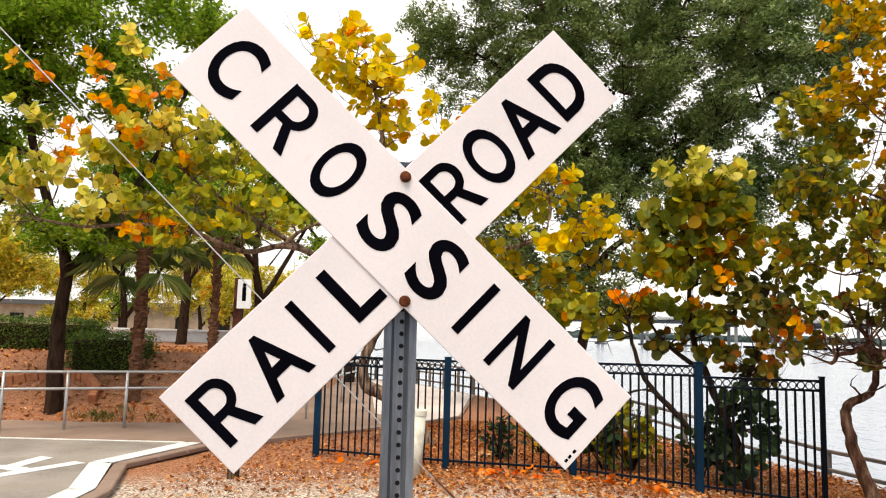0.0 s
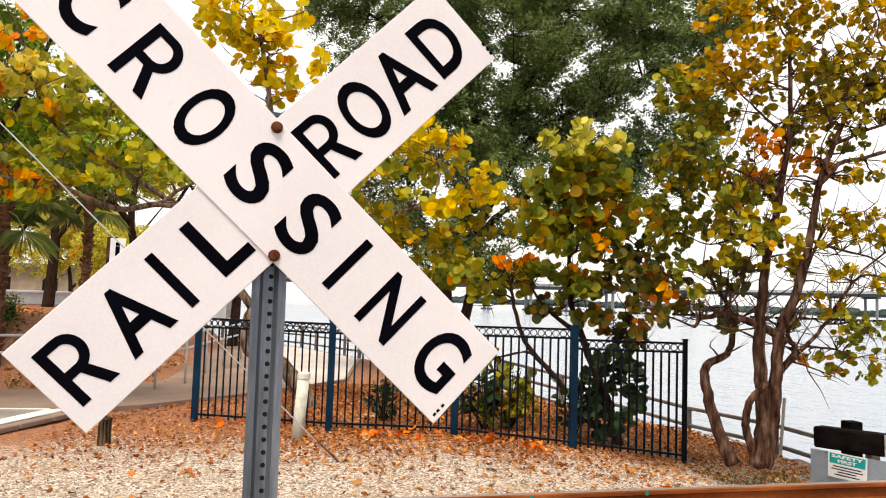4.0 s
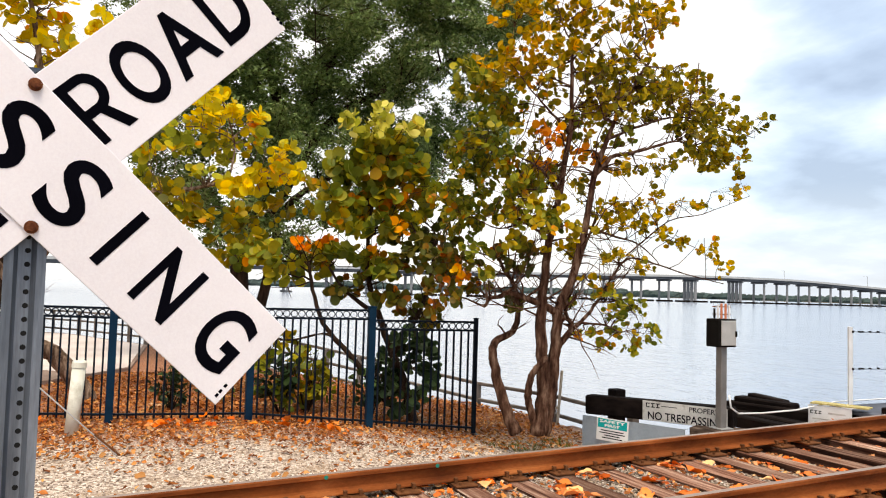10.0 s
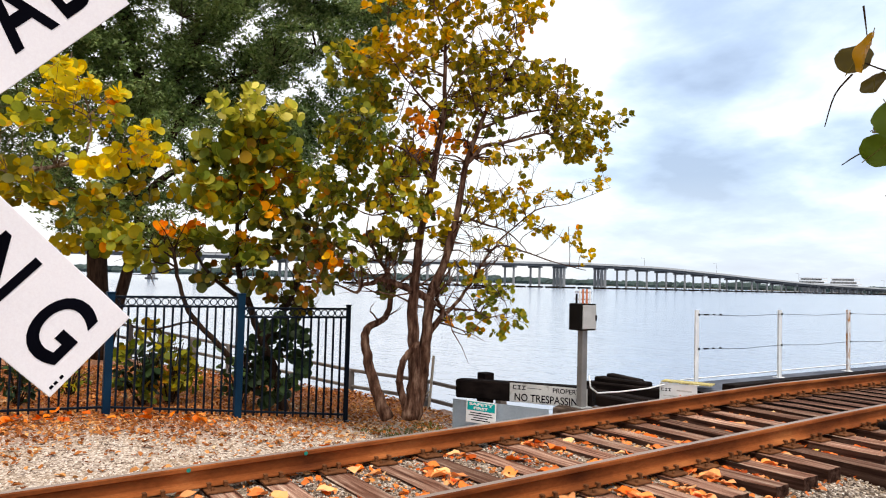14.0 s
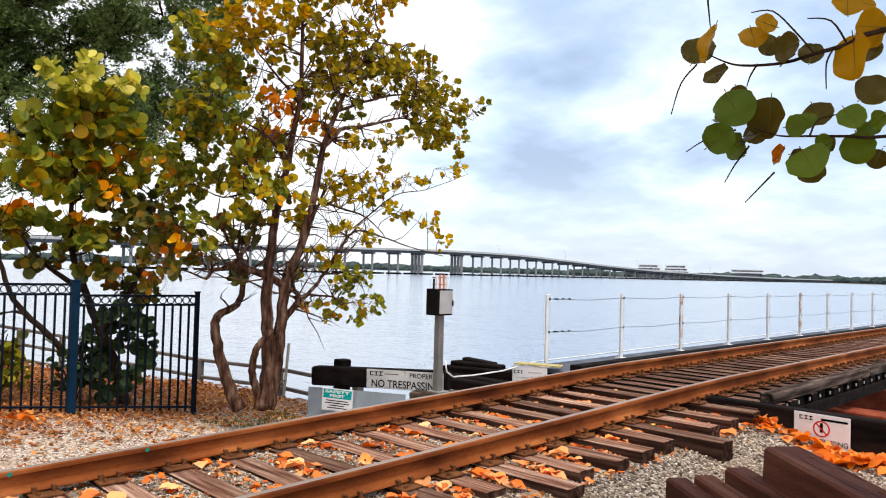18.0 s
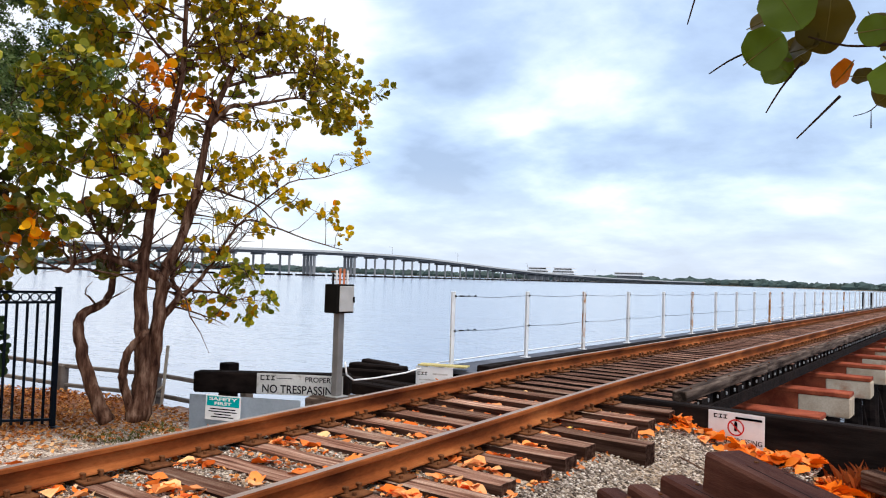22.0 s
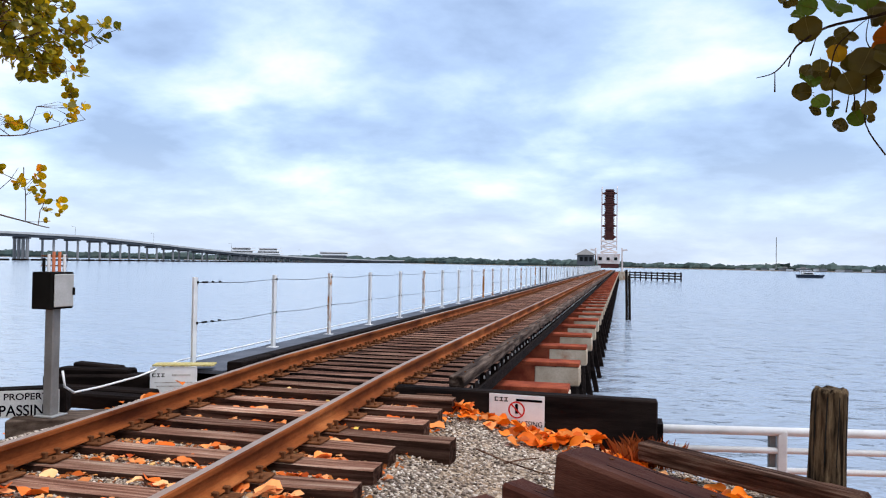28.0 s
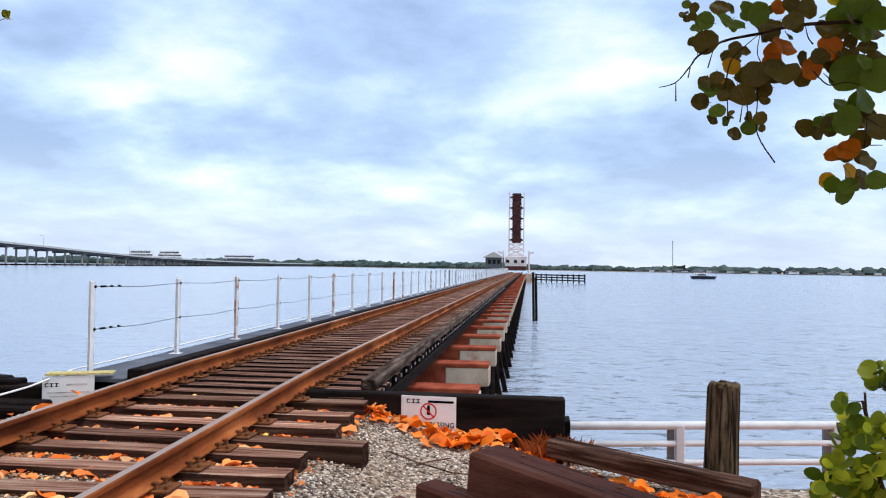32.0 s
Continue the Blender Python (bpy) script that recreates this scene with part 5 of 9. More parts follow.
for i in range(15):
    u = -0.01 + 1.32 * i / 14
    low = -0.3 + 0.0 * u
    rows.append([b.verts.new(along(u, z, 0.115 + 0.03 * math.sin(7 * u + 9 * z) * (0.2 - z))) for z in (low, -0.1, 0.06, 0.225)])
for p, q in zip(rows, rows[1:]):
    for k in range(3):
        b.faces.new((p[k], q[k], q[k + 1], p[k + 1]))
bmesh.ops.solidify(b, geom=b.faces[:], thickness=0.012)
pan = solid("metal_sheet", b, M_panel, "bent blue-grey metal sheet below the barrier beam", "metal sheet")
face = Matrix((dv, Vector((0, 0, 1)), nv)).transposed().to_4x4()


def board(name, u, z, out, w, h, mat, label, category="sign", tilt=0.0):
    m = face.copy()
    m.translation = along(u, z, out)
    root = thing(name, (0, 0, 0), label, category)
    root.matrix_basis = m @ Matrix.Rotation(tilt, 4, "Z")
    b = bmesh.new()
    cbox(b, (w, h, 0.008), None, 0.003)
    local_part("board", b, mat, root)
    return root


def bars(parent, name, items, mat, z=0.0048, label="plain printed bars"):
    b = bmesh.new()
    for x, y, w, h in items:
        cbox(b, (w, h, 0.0012), Matrix.Translation((x, y, z)))
    return local_part(name, b, mat, parent, None, label)


M_teal = plain("teal_print", (0.0, 0.33, 0.33), 0.5)
M_boardgrey = surf("dirty_white_board", [(0.3, (0.42, 0.41, 0.39)), (0.7, (0.58, 0.57, 0.55))], 4.0, 0.6, 0, 60.0, 0.3, 0.2, 0.002, stain=(0.25, 0.22, 0.19), stain_scale=6.0)
M_red = plain("red_print", (0.55, 0.03, 0.03), 0.5)
sg = board("safety_sign", 0.42, 0.095, 0.16, 0.50, 0.33, M_white, "white safety sign with a teal heading on a metal sheet", tilt=-0.03)
sg.scale = (0.84, 0.84, 1.0)
bars(sg, "heading_panel", [(0, 0.085, 0.46, 0.13)], M_teal, 0.0044, "teal heading panel")
for body, y, w in (("SAFETY", 0.117, 0.40), ("FIRST", 0.058, 0.24)):
    lettering("lettering", body, M_white, sg, Matrix.Translation((0, y, 0.0056)), w, 0.042, 0.03)
bars(sg, "small_print", [(0, -0.015, 0.36, 0.014), (0, -0.05, 0.40, 0.014), (0, -0.085, 0.24, 0.014), (0, -0.12, 0.32, 0.014)], M_black)


def emblem(parent, x, y, s, mat, z=0.0048):
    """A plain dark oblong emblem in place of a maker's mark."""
    b = bmesh.new()
    for k in range(3):
        cbox(b, (s * 0.72, s * 0.16, 0.0012), Matrix.Translation((x + (k - 1) * s * 0.95, y + s * 0.32, z)))
        cbox(b, (s * 0.72, s * 0.16, 0.0012), Matrix.Translation((x + (k - 1) * s * 0.95, y - s * 0.32, z)))
        cbox(b, (s * 0.2, s * 0.6, 0.0012), Matrix.Translation((x + (k - 1) * s * 0.95 - (0.26 * s if k == 0 else 0), y, z)))
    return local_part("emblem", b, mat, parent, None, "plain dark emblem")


sg = board("no_trespassing_board", 1.225, 0.366, -0.055, 1.16, 0.26, M_boardgrey, "grey-white board lettered NO TRESPASSING on the barrier beam", tilt=0.012)
sg.scale = (0.88, 0.90, 1.0)
emblem(sg, -0.43, 0.075, 0.075, M_black)
bars(sg, "underline", [(-0.2, 0.075, 0.22, 0.008)], M_black)
lettering("lettering", "PROPERTY", M_black, sg, Matrix.Translation((0.31, 0.072, 0.005)), 0.46, 0.065, 0.012)
lettering("lettering", "NO TRESPASSING", M_black, sg, Matrix.Translation((0.02, -0.06, 0.005)), 1.04, 0.105, 0.012)

root = thing("signal_cabinet", (-5.60, 6.85, 0.25), "grey steel post with a small black and grey electrical cabinet", "electrical cabinet")
b = bmesh.new()
box(b, -5.65, -5.555, 6.80, 6.895, 0.19, 1.24, 0.008)
part("post", b, M_greysteel, root)
b = bmesh.new()
box(b, -5.70, -5.50, 6.75, 6.95, 0.178, 0.192, 0.003)
part("base_plate", b, M_alu, root, "pale steel base plate")
b = bmesh.new()
box(b, -5.71, -5.50, 6.70, 6.985, 1.165, 1.505, 0.008)
M_cabdark = surf("black_cabinet_steel", [(0.3, (0.004, 0.0035, 0.003)), (0.7, (0.010, 0.009, 0.008))], 4.0, 0.7, 0, 60.0, 0.2, 0.1, 0.001)
cab = part("cabinet_box", b, M_cabdark, root, "black steel box")
b = bmesh.new()
box(b, -5.498, -5.48, 6.73, 6.965, 1.185, 1.485, 0.006)
M_door = surf("grey_cabinet_door", [(0.3, (0.38, 0.37, 0.35)), (0.7, (0.5, 0.49, 0.47))], 4.0, 0.45, 0.2, 60.0, 0.2, 0.1, 0.001)
door = part("door", b, M_door, cab, "light grey door")
b = bmesh.new()
box(b, -5.495, -5.466, 6.945, 6.968, 1.29, 1.36, 0.004)
part("padlock", b, M_cabdark, root)
M_orange = plain("orange_conduit", (0.60, 0.20, 0.10), 0.5)
for k, (dx, hh, mat) in enumerate(((-0.06, 1.63, M_cabdark), (-0.03, 1.67, M_white), (0.0, 1.69, M_orange), (0.035, 1.69, M_orange), (0.065, 1.67, M_white))):
    b = bmesh.new()
    tube(b, [(-5.60 + dx, 6.84 + dx * 0.9, 1.50), (-5.60 + dx, 6.84 + dx * 0.9, hh)], 0.014, 8)
    part("conduit", b, mat, root, "orange conduit stub" if mat is M_orange else "")
b = bmesh.new()
for z in (1.56, 1.65):
    beam(b, (-5.68, 6.77, z), (-5.52, 6.91, z), 0.012, 0.012)
part("bracket", b, M_spike, root)
root.scale, root.location = (0.938, 0.938, 0.938), (-5.20, 6.455, 0.343)
b = bmesh.new()
tube(b, [(-5.13, 6.50, 0.66), (-5.12, 6.52, 0.52), (-5.16, 6.68, 0.44), (-5.30, 7.2, 0.40), (-5.40, 7.9, 0.39), (-5.38, 8.6, 0.47), (-5.36, 12.0, 0.49), (-5.36, 60.0, 0.52), (-5.36, 170.0, 0.52)], 0.010, 8)
solid("white_conduit", b, M_white, "long white conduit pipe from the cabinet along the bridge walkway", "conduit", smooth=True)

# heap of old black timbers at the abutment
rng = random.Random(5)
for i, (xa, ya, za, xb, yb, zb, w, h) in enumerate(((-6.9, 8.35, 0.16, -5.35, 8.45, 0.22, 0.26, 0.24), (-6.85, 8.6, 0.16, -5.4, 8.62, 0.20, 0.25, 0.22), (-6.8, 8.42, 0.30, -5.9, 8.5, 0.31, 0.22, 0.12),
                                                  (-6.75, 8.2, 0.10, -5.3, 8.05, 0.14, 0.2, 0.18), (-6.7, 8.55, 0.37, -6.1, 8.58, 0.34, 0.16, 0.08), (-6.6, 7.95, 0.1, -5.25, 7.85, 0.12, 0.2, 0.16))):
    b = bmesh.new()
    beam(b, (xa, ya, za), (xb, yb, zb), w, h, 0.02)
    solid("old_timber", b, M_creosote, "charred-looking black old timber lying by the abutment", "timber", group="old timbers")
root = thing("yellow_notice_board", (-5.3, 8.3, 0.1), "small white notice board beneath a yellow ribbed strip", "sign")
root.matrix_basis = Matrix.Translation((-5.22, 8.28, 0.30)) @ Matrix.Rotation(radians(22), 4, "Z") @ Matrix.Rotation(radians(90), 4, "X")
b = bmesh.new()
cbox(b, (0.50, 0.30, 0.008), None, 0.003)
local_part("board", b, M_white, root)
emblem(root, -0.16, 0.06, 0.05, M_black)
bars(root, "small_print", [(0.08, 0.06, 0.2, 0.02), (0.0, -0.02, 0.4, 0.012), (0.0, -0.06, 0.36, 0.012)], M_boardgrey)
M_yellow = surf("faded_yellow_strip", [(0.3, (0.45, 0.36, 0.12)), (0.7, (0.62, 0.54, 0.28))], 20.0, 0.8, 0, 80.0, 0.5, 0.4, 0.004)
b = bmesh.new()
for k in range(40):
    cbox(b, (0.012, 0.018, 0.20 + 0.008 * (k % 3)), Matrix.Translation((-0.22 + 0.0165 * k, 0.165 + 0.003 * (k % 2), -0.09)))
for z in (-0.01, -0.17):
    cbox(b, (0.66, 0.014, 0.016), Matrix.Translation((0.10, 0.168, z)))
local_part("yellow_strip", b, M_yellow, root, None, "yellow ribbed walkway edge strip")

# ---- bridge: caps, piles, stringers, guard timbers, walkway ----
bridge = thing("trestle_bridge", (-3.45, 9.0, -1.8), "long low timber trestle railway bridge on concrete caps", "bridge", kind="structure")
cap_b = bmesh.new()
box(cap_b, -2.55, 2.0, -0.21, 0.21, -0.36, 0.0, 0.015)
box(cap_b, 0.9, 2.36, -0.23, 0.23, -0.056, 0.012, 0.01)
cap_me = finish("cap", cap_b, M_rustred)
end_b = bmesh.new()
box(end_b, 1.62, 2.37, -0.225, 0.225, -0.37, -0.06, 0.02)
end_me = finish("cap_end", end_b, M_concrete)
pile_b = bmesh.new()
for x in (-2.2, -0.9, 0.75, 2.05):
    tube(pile_b, [(x * 1.04, 0, -2.6), (x, 0, -0.36)], [0.17, 0.15], 10)
pile_me = finish("piles", pile_b, M_creosote)
brace_b = bmesh.new()
beam(brace_b, (-2.2, 0.2, -1.5), (2.05, 0.2, -0.5), 0.06, 0.2, 0.01)
beam(brace_b, (-2.2, -0.2, -0.5), (2.05, -0.2, -1.5), 0.06, 0.2, 0.01)
for k in range(2):
    beam(brace_b, (2.15, 0.16, -0.55), (2.42, 0.16 + 0.08 * k, -1.9), 0.12, 0.12, 0.01)
brace_me = finish("brace", brace_b, M_creosote)
y = 11.15
while y < 176:
    for nm, me in (("cap", cap_me), ("cap_end", end_me), ("piles", pile_me), ("brace", brace_me)):
        o = new(nm, me)
        o.parent = bridge
        o.location = Vector((-3.45, y, 0.0)) - bridge.location
    y += 2.57
for x in (XR, XL):
    b = bmesh.new()
    box(b, x - 0.2, x + 0.2, 8.5, 176, 0.005, rail_z(20) - 0.39, 0.0)
    part("stringer", b, M_creosote, bridge)
zt = rail_z(20) - TIE_TOP
M_guardwood = surf("silvered_guard_timber", [(0.36, (0.020, 0.013, 0.010)), (0.5, (0.075, 0.050, 0.038)), (0.68, (0.19, 0.14, 0.11))], 2.2, 0.9, 0, 45.0, 0.7, 1.0, 0.010, stretch=(7, 0.6, 7), vary=0.2)
for nm, xa, xb, za, zb in (("guard_timber", -2.13, -1.97, zt, zt + 0.115), ("guard_timber", -4.66, -4.48, zt, zt + 0.14)):
    y0 = 8.42
    while y0 < 174:
        y1 = y0 + (3.66 if y0 < 60 else 18.0)
        b = bmesh.new()
        box(b, xa, xb, y0 + 0.008, y1 - 0.008, za, zb, 0.012)
        g = part(nm, b, M_guardwood if xa > -3 else M_creosote, bridge)
        if y0 < 45 and xa > -3:
            b = bmesh.new()
            for k in range(5):
                tube(b, [(xa + 0.08 + 0.03 * (-1) ** k, y0 + 0.3 + 0.75 * k, zb - 0.01), (xa + 0.08 + 0.03 * (-1) ** k, y0 + 0.3 + 0.75 * k, zb + 0.012)], 0.012, 6)
            part("bolts", b, M_spike, g)
        y0 = y1
b = bmesh.new()
box(b, -1.96, -1.925, 8.5, 176, zt - 0.24, zt - 0.105, 0.0)
part("side_strap", b, M_creosote, bridge)
# small pale blocks added in the gaps between the tie ends
b = bmesh.new()
cbox(b, (0.018, 0.018, 0.04), None, 0.004)
gap_block_me = finish("white_shim", b, M_alu)
for k in range(110):
    o = new("white_shim", gap_block_me)
    o.parent = bridge
    o.location = Vector((-1.965, 8.805 + 0.37 * k, zt - 0.055)) - bridge.location
b = bmesh.new()
box(b, -5.42, -4.70, 8.45, 176, zt - 0.01, zt + 0.035, 0.004)
M_deck = surf("grey_walkway_plate", [(0.3, (0.06, 0.065, 0.08)), (0.7, (0.14, 0.15, 0.18))], 2.0, 0.7, 0.2, 60.0, 0.4, 0.3, 0.003)
part("walkway", b, M_deck, bridge, "grey walkway plate")
b = bmesh.new()
for k in range(70):
    box(b, -5.62, -4.9, 8.8 + 2.4 * k, 8.98 + 2.4 * k, zt - 0.2, zt - 0.012)
part("outrigger_timbers", b, M_creosote, bridge)
# abutment timber wall
b = bmesh.new()
box(b, -2.62, -0.08, 8.14, 8.30, -0.25, 0.405, 0.015)
solid("abutment_timber", b, M_creosote, "black creosoted abutment timber at the end of the gravel", "timber wall", kind="structure")
bm = bmesh.new()
box(bm, -5.4, -0.02, 8.32, 8.6, -2.6, 0.16, 0.0)
solid("abutment_wall", bm, M_creosote, "dark timber abutment face above the water", "abutment", kind="structure")

# white handrail posts with their cables
def rail_post(rusty):
    root = thing("handrail_post", (-5.22, 8.66, zt), "white angle-iron handrail post on the bridge walkway" if not rusty else "rust-streaked white handrail post on the bridge walkway", "handrail post", "bridge handrail posts")
    b = bmesh.new()
    box(b, -5.255, -5.185, 8.655, 8.665, zt + 0.02, zt + 1.06, 0.002)
    box(b, -5.195, -5.185, 8.59, 8.665, zt + 0.02, zt + 1.06, 0.002)
    part("upright", b, M_whiterust if rusty else M_white, root)
    b = bmesh.new()
    box(b, -5.29, -5.15, 8.58, 8.70, zt + 0.02, zt + 0.04, 0.003)
    part("foot_plate", b, M_white, root)
    b = bmesh.new()
    for z in (1.0, 0.53):
        cbox(b, (0.035, 0.035, 0.03), Matrix.Translation((-5.19, 8.66, zt + z)), 0.006)
    part("cable_clips", b, M_cabdark, root)
    return root


pa, pb = rail_post(False), None
posts_y = [8.66 + 2.03 * k for k in range(82)]
pb = rail_post(True)
pb.location.y = posts_y[2]
for k, y in enumerate(posts_y[1:], 1):
    if k == 2:
        continue
    src = pb if k in (5, 9, 10, 14, 17) else pa
    copy_thing(src, Matrix.Translation((-5.22 + 0.01 * math.sin(k * 5), y, zt)) @ Matrix.Rotation(0.015 * math.sin(k * 3.1), 4, "Y"))
for z in (1.0, 0.53):
    b = bmesh.new()
    pts = []
    for k in range(40):
        for u in (0.0, 0.5):
            y = posts_y[0] + 2.03 * (k + u)
            pts.append((-5.19, y, zt + z - (0.025 if u else 0.0)))
    tube(b, pts, 0.0035, 5)
    solid("handrail_cable", b, M_cabdark, "thin dark steel cable strung between the handrail posts", "cable")
for z in (1.0, 0.53):
    for y in (8.78, 8.84, 8.98, 9.14):
        b = bmesh.new()
        tube(b, [(-5.19, y, zt + z), (-5.19, y + 0.035, zt + z - 0.003)], 0.012, 8)
        solid("cable_clamp", b, M_cabdark, "small black clamp on the handrail cable", "clamp", group="cable clamps")

# ---- no-trespassing sign, timbers, stub post and lower railing ----
root = thing("warning_board", (-1.38, 8.1, 0.16), "white warning board with a red symbol against the abutment timber", "sign")
root.matrix_basis = Matrix.Translation((-1.385, 8.115, 0.21)) @ Matrix.Rotation(radians(-3), 4, "Z") @ Matrix.Rotation(radians(90), 4, "X")
b = bmesh.new()
cbox(b, (0.54, 0.37, 0.006), None, 0.002)
local_part("board", b, M_white, root)
emblem(root, -0.15, 0.135, 0.05, M_black)
bars(root, "small_print", [(0.12, 0.135, 0.25, 0.022)], M_black)
b = bmesh.new()
for i in range(24):
    a0, a1 = 2 * math.pi * i / 24, 2 * math.pi * (i + 1) / 24
    beam(b, (0.075 * math.cos(a0), 0.04 + 0.075 * math.sin(a0), 0.0045), (0.075 * math.cos(a1), 0.04 + 0.075 * math.sin(a1), 0.0045), 0.014, 0.0012)
beam(b, (-0.05, 0.09, 0.0052), (0.05, -0.01, 0.0052), 0.014, 0.0012)
local_part("red_ring", b, M_red, root, None, "red ring with a slash")
bars(root, "symbol_bars", [(0, 0.045, 0.03, 0.08), (0, 0.09, 0.024, 0.02)], M_black, 0.0042)
lettering("lettering", "NO TRESPASSING", M_black, root, Matrix.Translation((0.0, -0.085, 0.0045)), 0.50, 0.05, 0.008)

M_endgrain = surf("sawn_end_grain", [(0.3, (0.03, 0.012, 0.008)), (0.7, (0.12, 0.055, 0.036))], 9.0, 0.9, 0, 70.0, 0.6, 0.8, 0.008)
M_fallenwood = surf("dark_red_weathered_timber", [(0.36, (0.018, 0.008, 0.005)), (0.5, (0.085, 0.042, 0.028)), (0.66, (0.24, 0.155, 0.115))], 2.4, 0.9, 0, 45.0, 0.7, 1.0, 0.012, stretch=(0.5, 8, 8), turn=radians(35.7))


def sawn_timber(name, a, c, w, h, mat, label, group):
    """A squared timber with its sawn ends, drying splits and a spike hole or two."""
    root = thing(name, a, label, "timber", group)
    d = (c - a).normalized()
    side = Vector((-d.y, d.x, 0)).normalized()
    up = d.cross(side) * -1 if d.cross(side).z < 0 else d.cross(side)
    b = bmesh.new()
    beam(b, a, c, w, h, 0.018)
    part("beam", b, mat, root)
    for e, s in ((a, -1), (c, 1)):
        b = bmesh.new()
        beam(b, e, e + d * s * 0.004, w - 0.04, h - 0.04, 0.0)
        part("end_grain", b, M_endgrain, root, "sawn end grain")
    for k in range(3):
        u = rng.uniform(0.1, 0.6)
        p = a.lerp(c, u) + up * (h / 2 + 0.0005) + side * rng.uniform(-0.35, 0.35) * w
        b = bmesh.new()
        beam(b, p, p + d * rng.uniform(0.2, 0.5) + side * rng.uniform(-0.01, 0.01), 0.005, 0.002, 0.0)
        part("split", b, M_hole, root, "dark drying split")
    for k in range(2):
        p = a.lerp(c, 0.12 + 0.3 * k) + up * h / 2 + side * 0.2 * w
        b = bmesh.new()
        disc(b, p, up, 0.014, 0.006, 8)
        part("spike_head", b, M_spike, root, "rusty spike head")


rng = random.Random(8)
for xa, ya, za, xb, yb, zb, w, h in ((-0.68, 5.05, 0.54, 0.85, 3.95, 0.38, 0.26, 0.27), (-1.00, 5.12, 0.36, 0.46, 4.0, 0.30, 0.17, 0.2), (-1.18, 5.02, 0.29, 0.25, 3.9, 0.23, 0.15, 0.2), (-1.36, 4.98, 0.24, 0.05, 3.85, 0.18, 0.16, 0.2), (-0.9, 4.95, 0.16, 0.9, 3.75, 0.16, 0.3, 0.22),
                                     (-0.62, 5.25, 0.15, 1.1, 4.2, 0.15, 0.3, 0.24)):
    sawn_timber("stacked_timber", Vector((xa, ya, za)), Vector((xb, yb, zb)), w, h, M_brownwood, "dark brown sawn timber in a low stack on gravel", "stacked timbers")
sawn_timber("fallen_timber", Vector((-0.22, 7.78, 0.04)), Vector((1.25, 6.72, 0.015)), 0.18, 0.16, M_fallenwood, "dark weathered old timber lying along the gravel edge", "")
root = thing("stub_post", (1.06, 7.06, 0.0), "weathered round timber stub post with a cracked top", "post")
b = bmesh.new()
seg = 20
rings = []
r0 = random.Random(3)
off = [r0.uniform(0.92, 1.06) for _ in range(seg)]
for z, s in ((-0.2, 1.08), (0.1, 1.05), (0.35, 1.0), (0.6, 0.99), (0.745, 0.98), (0.765, 0.86)):
    rings.append([b.verts.new((1.075 + 0.03 * z + 0.122 * s * off[i] * math.cos(2 * math.pi * i / seg), 7.06 + 0.122 * s * off[i] * math.sin(2 * math.pi * i / seg), z + (0.012 * math.sin(i * 1.7) if z > 0.7 else 0))) for i in range(seg)])
for p, q in zip(rings, rings[1:]):
    for i in range(seg):
        b.faces.new((p[i], p[(i + 1) % seg], q[(i + 1) % seg], q[i]))
b.faces.new(rings[-1])
part("trunk", b, M_postwood, root)
b = bmesh.new()
for i in range(9):
    a = 0.7 * i + 3.6
    tube(b, [(1.078 + 0.121 * math.cos(a), 7.06 + 0.121 * math.sin(a), 0.05 + 0.07 * (i % 3)), (1.096 + 0.119 * math.cos(a + 0.05), 7.06 + 0.119 * math.sin(a + 0.05), 0.72)], 0.005, 5)
part("cracks", b, M_hole, root, "dark drying cracks")

root = thing("white_railing", (1.33, 9.92, -1.2), "pale painted three-rail pipe railing above the water", "railing")
rp = [(-0.6, 9.56), (1.33, 9.92), (3.2, 10.27), (5.1, 10.63), (7.0, 11.0), (9.0, 11.38)]
M_pipe = surf("pale_pipe_paint", [(0.3, (0.50, 0.50, 0.50)), (0.7, (0.64, 0.64, 0.65))], 4.0, 0.5, 0, 60.0, 0.2, 0.1, 0.001)
for x, y in rp:
    b = bmesh.new()
    box(b, x - 0.05, x + 0.05, y - 0.05, y + 0.05, -1.25, -0.15, 0.01)
    part("post", b, M_pipe, root)
    # added dark strip in place of the post's dark side
    b = bmesh.new()
    box(b, x - 0.13, x - 0.055, y + 0.02, y + 0.10, -1.25, -0.19, 0.008)
    part("back_brace", b, M_greysteel, root, "added dark strip beside the post")
for nm, z, r in (("top_rail", -0.165, 0.05), ("mid_rail", -0.375, 0.036), ("low_rail", -0.595, 0.036)):
    b = bmesh.new()
    tube(b, [(x, y, z) for x, y in rp], r, 10)
    part(nm, b, M_pipe, root, smooth=True)
bm = bmesh.new()
sheet(bm, [(-0.05, 8.32), (-0.05, 10.0), (9.5, 11.9), (30, 15.5), (30, 7.6), (3, 7.5)], -2.4, -1.07)
solid("sea_wall_walk", bm, M_edging, "low reddish sea wall ledge below the railing", "sea wall", kind="structure")

# ---- trees ----
def mesh_arrays(name, verts, faces, material, smooth=False):
    """A mesh from arrays of corners and of equal-sided faces."""
    me = bpy.data.meshes.new(name)
    nf, k = faces.shape
    me.vertices.add(len(verts))
    me.vertices.foreach_set("co", verts.astype(np.float32).ravel())
    me.loops.add(nf * k)
    me.loops.foreach_set("vertex_index", faces.astype(np.int32).ravel())
    me.polygons.add(nf)
    me.polygons.foreach_set("loop_start", np.arange(0, nf * k, k, dtype=np.int32))
    me.update(calc_edges=True)
    me.materials.append(material)
    if smooth:
        me.polygons.foreach_set("use_smooth", [True] * nf)
    return me


